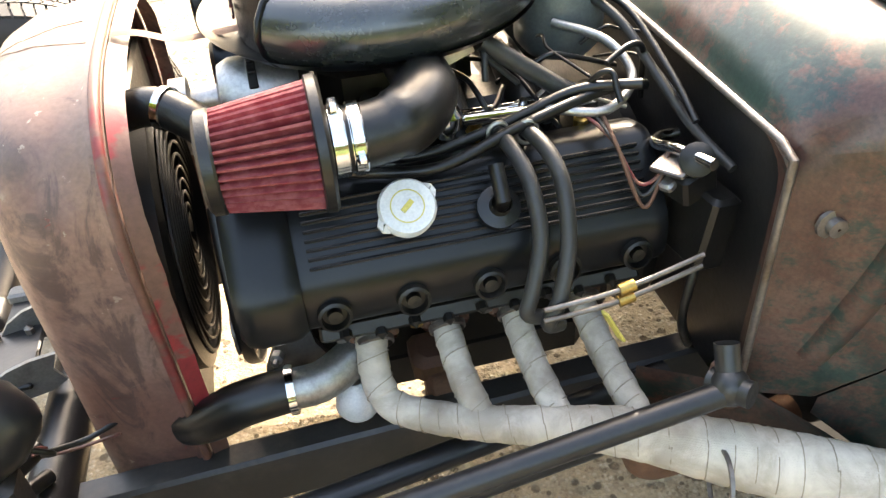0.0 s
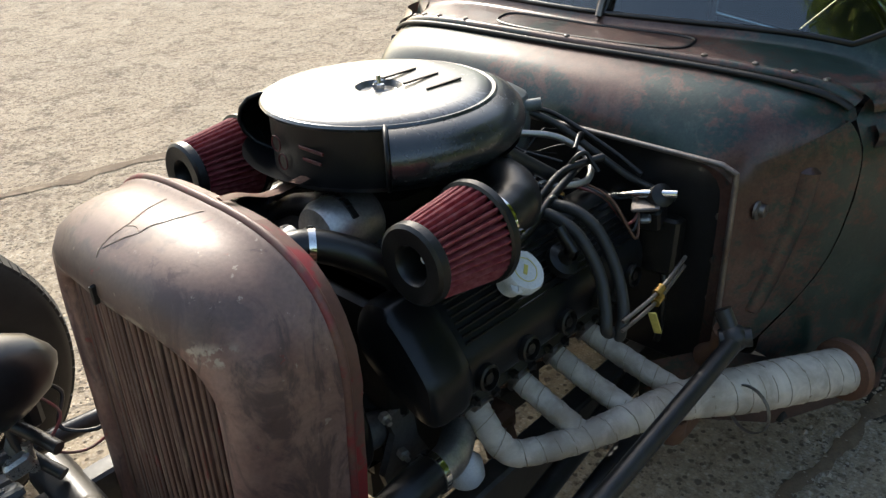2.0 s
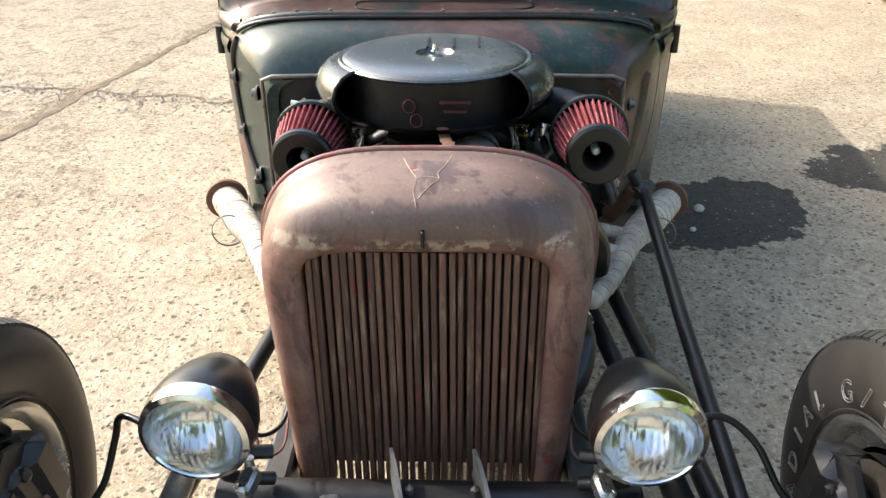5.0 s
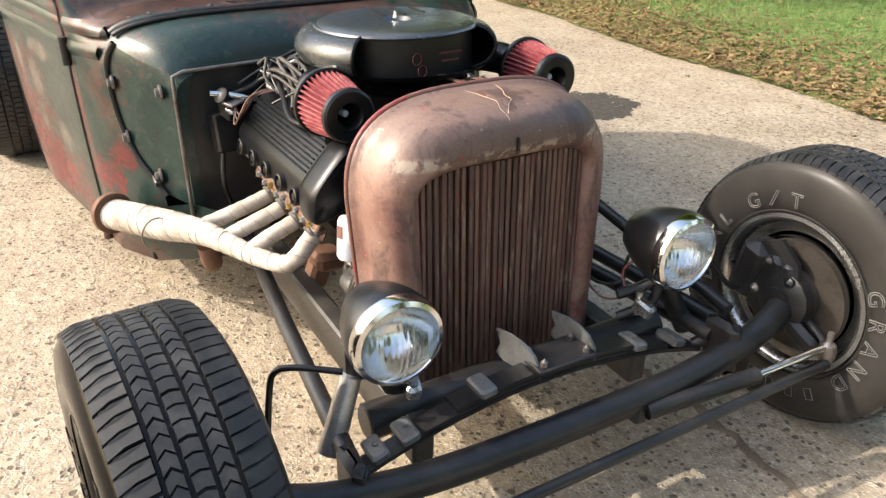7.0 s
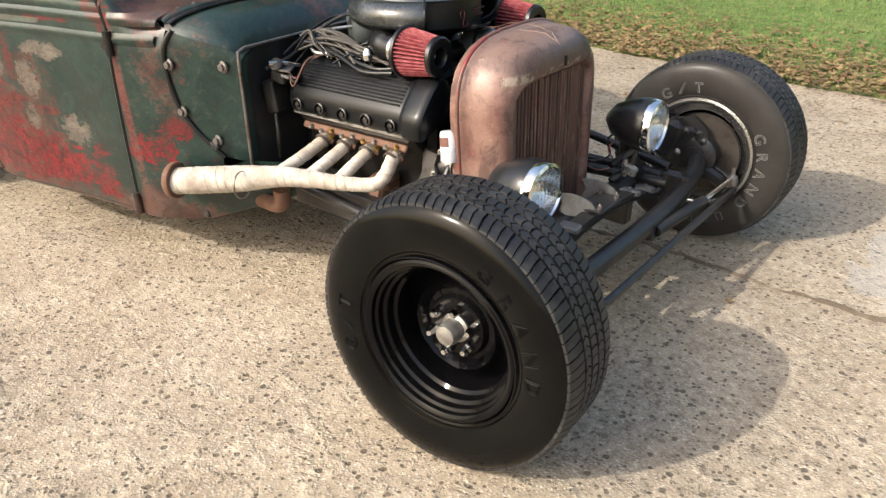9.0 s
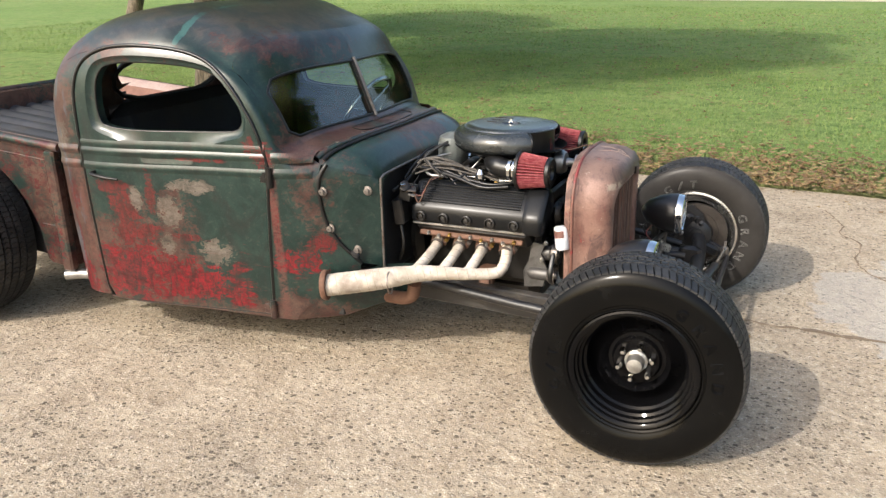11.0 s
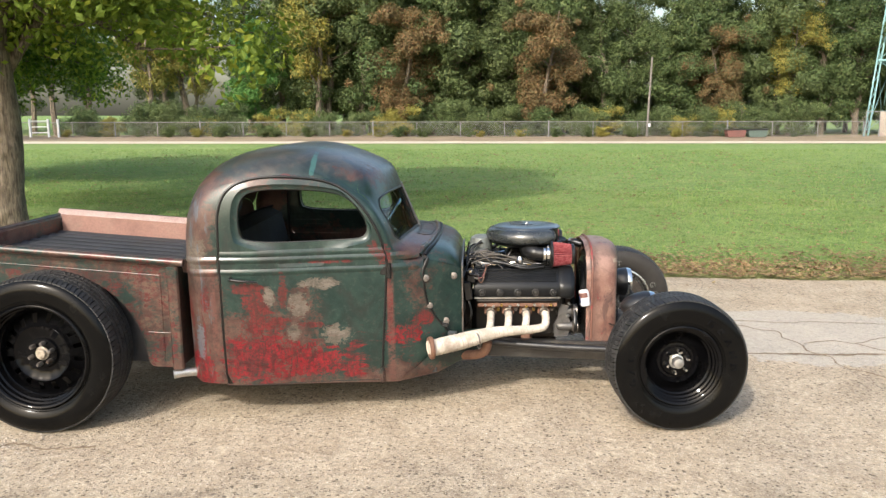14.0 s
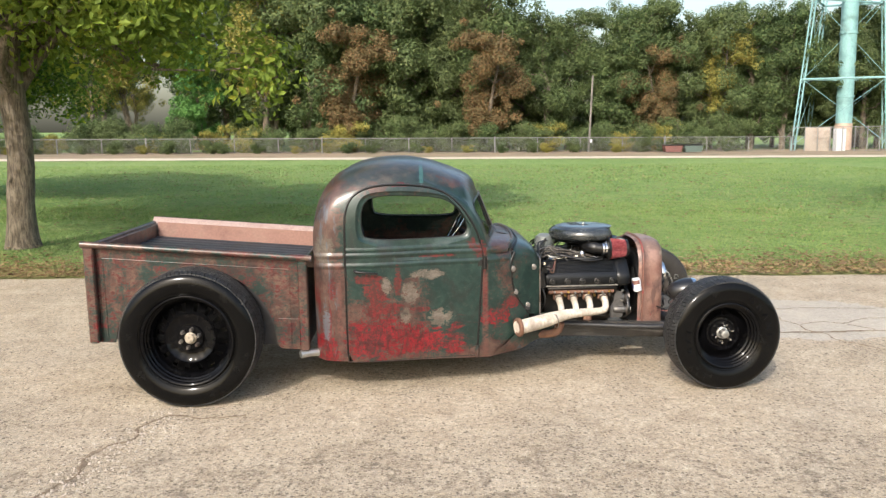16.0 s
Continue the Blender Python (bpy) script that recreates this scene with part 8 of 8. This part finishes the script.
    part("catch_bottle", Shape().lathe([(0.012, 0.05), (0.018, 0.04), (0.03, 0.028), (0.034, 0.0), (0.028, -0.012), (0.001, -0.014)], 20, Matrix.Translation((-0.60, 0.285, 0.365))), WHITE, e, "cloudy white plastic bottle")
    # oil cap and breather on the left cover
    n = Vector((0, 0.66, 0.75))
    m = frame_to((-0.698, 0.305, 0.705), n)
    cap = part("oil_filler_cap", Shape().lathe([(0.022, -0.01), (0.022, 0.022), (0.035, 0.024), (0.036, 0.038), (0.033, 0.043), (0.001, 0.043)], 30, m).block((0.084, 0.022, 0.018), m @ Matrix.Translation((0, 0, 0.032)) @ Matrix.Rotation(0.5, 4, "Z"), 0.006), WHITE, e, "white oil filler cap with a yellow ring")
    part("cap_mark", Shape().lathe([(0.021, 0.0432), (0.021, 0.0438), (0.0195, 0.0438), (0.0195, 0.0432)], 30, m), YELLOWTAG, cap)
    part("cap_mark", Shape().block((0.018, 0.007, 0.0012), m @ Matrix.Translation((0, 0, 0.0436)) @ Matrix.Rotation(0.7, 4, "Z"), 0.0003), YELLOWTAG, cap)
    m = frame_to((-0.815, 0.315, 0.695), n)
    part("breather", Shape().lathe([(0.028, -0.004), (0.028, 0.010), (0.014, 0.014), (0.013, 0.03)], 20, m).tube([m @ Vector((0, 0, 0.02)), m @ Vector((0, 0, 0.038)), m @ Vector((0.0, 0.045, 0.042))], 0.010, 8), HOSE, e, "black breather elbow")
    # hoses, wires and lines, left bank
    cable("heater_hose", [(-0.838, 0.228, 0.757), (-0.845, 0.275, 0.756), (-0.855, 0.322, 0.730), (-0.855, 0.365, 0.675), (-0.835, 0.395, 0.62), (-0.825, 0.405, 0.592), (-0.85, 0.40, 0.575)], 0.0105, GREYHOSE, e, "grey rubber heater hose", 12)
    cable("heater_hose", [(-0.873, 0.238, 0.760), (-0.885, 0.290, 0.757), (-0.893, 0.335, 0.728), (-0.886, 0.380, 0.668), (-0.866, 0.410, 0.612), (-0.850, 0.415, 0.576), (-0.87, 0.405, 0.563)], 0.0105, GREYHOSE, e, "grey rubber heater hose", 12)
    for x, y0 in ((-0.838, 0.244), (-0.874, 0.252)):
        part("spring_clamp", Shape().tube([(x + 0.014 * math.cos(a), y0, 0.760 + 0.016 * math.sin(a)) for a in [2 * math.pi * j / 16 for j in range(16)]], 0.003, 6, closed=True), SIL, e)
    for dz in (0.0, 0.018):
        cable("brake_line", [(-0.84, 0.425, 0.592 + dz), (-0.94, 0.43, 0.605 + dz), (-1.05, 0.42, 0.625 + dz)], 0.0036, STEEL, e, "bare steel line")
        part("line_fitting", Shape().tube([(-0.935, 0.43, 0.604 + dz), (-0.955, 0.429, 0.608 + dz)], 0.008, 6), BRASS, e)
    part("paper_tag", Shape().block((0.004, 0.014, 0.06), pose(-0.928, 0.437, 0.570, 10, 25, 20), 0.001), YELLOWTAG, e, "yellow paper tag")
    for s in sides:
        cable("vacuum_hose", [(-0.62, s * 0.22, 0.765), (-0.72, s * 0.25, 0.752), (-0.84, s * 0.235, 0.765), (-0.95, s * 0.22, 0.79), (-1.03, s * 0.25, 0.80)], 0.007, HOSE, e)
        cable("vacuum_hose", [(-0.64, s * 0.26, 0.752), (-0.75, s * 0.275, 0.745), (-0.87, s * 0.25, 0.77), (-1.0, s * 0.22, 0.785), (-1.06, s * 0.20, 0.77)], 0.0075, HOSE, e)
        cable("braided_hose", [(-0.965, s * 0.09, 0.83), (-1.02, s * 0.15, 0.82), (-1.035, s * 0.21, 0.79), (-0.98, s * 0.25, 0.77), (-0.90, s * 0.22, 0.775)], 0.0065, SIL, e, "braided steel hose")
        cable("throttle_cable", [(-1.0, s * 0.04, 0.87), (-1.05, s * 0.12, 0.835), (-1.07, s * 0.20, 0.79), (-1.09, s * 0.28, 0.745), (-1.11, s * 0.36, 0.72)], 0.007, GREYHOSE, e)
        cable("wire", [(-0.99, s * 0.05, 0.86), (-1.06, s * 0.10, 0.85), (-1.08, s * 0.22, 0.80), (-1.085, s * 0.30, 0.76)], 0.005, HOSE, e)
        cable("wire", [(-0.78, s * 0.11, 0.81), (-0.82, s * 0.16, 0.80), (-0.84, s * 0.20, 0.77), (-0.88, s * 0.13, 0.765)], 0.004, HOSE, e)
        for i, mat in enumerate((REDEDGE, GREYHOSE, BROWNRUST)):
            cable("sensor_wire", [(-0.955 - 0.012 * i, s * 0.24, 0.765), (-0.975, s * (0.29 + 0.008 * i), 0.75), (-1.0, s * (0.325 + 0.01 * i), 0.70 - 0.012 * i), (-1.03, s * 0.33, 0.715), (-1.045, s * 0.31, 0.74)], 0.0028, mat, e, "", 5)
        part("coil_pack", Shape().block((0.055, 0.05, 0.045), pose(-1.065, s * 0.335, 0.700, 0, 12, 15), 0.005), GRIME, e, "black ignition coil")
        part("coil_bracket", Shape().block((0.045, 0.085, 0.11), pose(-1.085, s * 0.345, 0.635, 0, -8, 8), 0.006), GRIME, e)
        part("coil_plate", Shape().block((0.05, 0.05, 0.008), pose(-1.045, s * 0.335, 0.727, 8, 10, 30), 0.002), STEEL, e)
        part("coil_plug", Shape().lathe([(0.022, 0), (0.022, 0.05), (0.012, 0.055), (0.001, 0.056)], 18, frame_to((-1.075, s * 0.325, 0.715), (0.3, s * 0.6, 0.5))), GRIME, e)
        part("steel_elbow", Shape().tube(spline([(-1.085, s * 0.255, 0.720), (-1.055, s * 0.262, 0.722), (-1.042, s * 0.285, 0.728), (-1.050, s * 0.33, 0.742), (-1.066, s * 0.385, 0.750)], 6), 0.008, 10), CHROME, e, "bent steel tube")
        part("connector", Shape().block((0.03, 0.02, 0.012), pose(-1.036, s * 0.342, 0.705, 10, 20, 30), 0.003), SIL, e)
        part("bell_housing", Shape().lathe([(0.02, 0), (0.17, 0.0), (0.20, 0.03), (0.20, 0.05), (0.02, 0.05)], 32, frame_to((-1.065, 0, 0.46), (-1, 0, 0))), GRIME, e) if s == LEFT else None
        cable("plug_lead", [(-1.10, s * 0.30, 0.70), (-1.08, s * 0.36, 0.60), (-1.06, s * 0.38, 0.50), (-1.09, s * 0.36, 0.42)], 0.007, HOSE, e)
    rng = random.Random(9)
    for i in range(22):
        s = rng.choice(sides)
        x = rng.uniform(-1.04, -0.78)
        a = Vector((x, s * rng.uniform(0.05, 0.22), rng.uniform(0.74, 0.82)))
        b = Vector((x - rng.uniform(0.03, 0.16), s * rng.uniform(0.12, 0.30), rng.uniform(0.72, 0.80)))
        mid = (a + b) / 2 + Vector((rng.uniform(-0.03, 0.03), 0, rng.uniform(0.01, 0.05)))
        cable("wire", [a, a.lerp(mid, 0.6) + Vector((0, 0, 0.012)), mid, b.lerp(mid, 0.4), b], rng.uniform(0.002, 0.0045), rng.choice((HOSE, HOSE, HOSE, GREYHOSE, SIL)), e, "", 6)
    for i in range(14):
        x = -1.04 + 0.022 * i
        a = Vector((-1.06 + rng.uniform(-0.02, 0.02), -rng.uniform(0.16, 0.26), 0.79 + rng.uniform(-0.02, 0.03)))
        b = Vector((x + 0.08, -rng.uniform(0.17, 0.25), 0.745 + rng.uniform(-0.012, 0.02)))
        cable("loom_wire", [a, a.lerp(b, 0.3) + Vector((0, rng.uniform(-0.04, 0.01), 0.035)), a.lerp(b, 0.7) + Vector((0, rng.uniform(-0.02, 0.01), 0.022)), b], rng.uniform(0.0035, 0.006), rng.choice((LOOM, LOOM, GREYHOSE, HOSE)), e, "", 6)
    for y, z, r in ((-0.19, 0.47, 0.045), (-0.235, 0.39, 0.034), (0.17, 0.46, 0.042)):
        part("accessory_pulley", Shape().lathe([(0.006, 0.026), (r * 0.4, 0.026), (r * 0.5, 0.010), (r * 0.85, 0.010), (r, 0.022), (r * 0.93, 0.010), (r, -0.002), (r * 0.7, -0.012)], 28, frame_to((-0.462, y, z), (1, 0, 0))), STEEL, e, "worn steel belt pulley")
        part("pump_body", Shape().lathe([(r * 0.7, 0.0), (r * 0.75, -0.03), (r * 0.72, -0.07), (r * 0.4, -0.085), (0.004, -0.086)], 20, frame_to((-0.475, y, z), (1, 0, 0))), DARKALU, e, "grimy cast pump body")
    ribbon = spline([(-0.455, -0.238, 0.47), (-0.455, -0.16, 0.53), (-0.455, -0.02, 0.625), (-0.455, 0.10, 0.70), (-0.455, 0.215, 0.47), (-0.455, 0.07, 0.30), (-0.455, -0.06, 0.29), (-0.455, -0.26, 0.37)], 8, True)
    part("drive_belt", Shape().tube(ribbon, 0.010, 6, closed=True, flat=0.35), HOSE, e, "ribbed black drive belt")
    for s in sides:
        for x, y, z in ((-0.49, 0.215, 0.52), (-0.50, 0.24, 0.455), (-0.53, 0.232, 0.40), (-0.57, 0.20, 0.345), (-0.505, 0.205, 0.335)):
            part("bracket_bolt", Shape().lathe([(0.010, 0), (0.010, 0.012), (0.005, 0.014), (0.005, 0.024), (0.001, 0.024)], 6, frame_to((x, s * y, z), (0.3, s, 0))), SIL, e)
        part("accessory_bracket", Shape().prism([(-0.05, -0.10), (0.03, -0.09), (0.05, -0.02), (0.02, 0.05), (0.035, 0.09), (-0.02, 0.10), (-0.03, 0.02), (-0.055, -0.03)], 0.014, pose(-0.525, s * 0.222, 0.425, 90, 0, 0)), DARKALU, e, "grimy cast accessory bracket")
        part("engine_mount", Shape().block((0.09, 0.08, 0.05), Matrix.Translation((-0.74, s * 0.215, 0.36)), 0.012).block((0.06, 0.05, 0.07), pose(-0.74, s * 0.245, 0.325, s * 20, 0, 0), 0.01), BROWNRUST, e, "rusty engine mount")
    part("intake_plenum", Shape().lathe([(0.05, 0.76), (0.066, 0.78), (0.070, 0.85), (0.060, 0.885), (0.035, 0.90), (0.001, 0.902)], 24, Matrix.Translation((-1.0, 0.02, 0))).tube([(-1.0, 0.05, 0.86), (-1.04, 0.10, 0.87)], 0.012, 8), PLENUM, e, "grey rounded intake plenum")
    part("vent_tube", Shape().tube([(-0.84, 0.165, 0.852), (-0.965, 0.198, 0.765)], 0.013, 12), GREYHOSE, e, "black straight tube")
    part("cast_bracket", Shape().prism([(-0.05, -0.03), (0.02, -0.035), (0.05, 0.0), (0.045, 0.03), (0.0, 0.02), (-0.05, 0.03)], 0.02, pose(-0.787, 0.116, 0.805, 10, 15, 20)), WHITECAST, e, "bright cast bracket")
    # oil filter on the right front
    m = frame_to((-0.412, -0.275, 0.612), (0.15, -0.14, -0.95))
    of = part("oil_filter", Shape().lathe([(0.001, -0.005), (0.025, -0.005), (0.029, 0.005), (0.029, 0.080), (0.024, 0.089), (0.001, 0.091)], 28, m), WHITE, e, "white oil filter with red and blue bands")
    part("band", Shape().lathe([(0.0291, 0.012), (0.0296, 0.012), (0.0296, 0.040), (0.0291, 0.040)], 16, m @ Matrix.Rotation(2.6, 4, "Z"), 2.0), REDEDGE, of)
    part("band", Shape().lathe([(0.0291, 0.030), (0.0296, 0.030), (0.0296, 0.066), (0.0291, 0.066)], 20, m @ Matrix.Rotation(4.2, 4, "Z"), 1.2), BLUE, of)
    # brace from the shell to the air cleaner
    part("brace_strap", Shape().tube(spline([(-0.376, 0.035, 0.884), (-0.41, 0.035, 0.880), (-0.46, 0.03, 0.862), (-0.54, 0.02, 0.862)], 5), 0.011, 4, flat=0.2), BROWNRUST, truck, "rusty brace strap")
    # steering box and long drag link on the left
    st = new("steering_gear")
    st.parent = truck
    tagged(st, "black drag link running forward from the steering box")
    part("drag_link", Shape().tube([(-1.03, 0.535, 0.515), (-0.55, 0.532, 0.43), (-0.05, 0.540, 0.33)], 0.0165, 14), BLACK, st)
    part("rod_joint", Shape().ball((-1.045, 0.53, 0.52), 0.026, 12, 8).tube([(-1.045, 0.53, 0.52), (-1.05, 0.50, 0.565)], 0.016, 10).tube([(-1.06, 0.555, 0.525), (-1.03, 0.51, 0.515)], 0.018, 8), BLACK, st, "greasy ball joint")
    part("pitman_arm", Shape().tube([(-1.05, 0.51, 0.525), (-1.08, 0.49, 0.46), (-1.10, 0.46, 0.42)], [0.02, 0.018, 0.026], 10), BROWNRUST, st)
    part("lower_rod", Shape().tube([(-1.0, 0.42, 0.33), (-0.45, 0.48, 0.32), (-0.04, 0.52, 0.30)], 0.020, 12), BLACK, st)


BLUE = worn("blue print", (0.03, 0.06, 0.25), (0.02, 0.04, 0.16), 0.4, 0, 20)
engine()
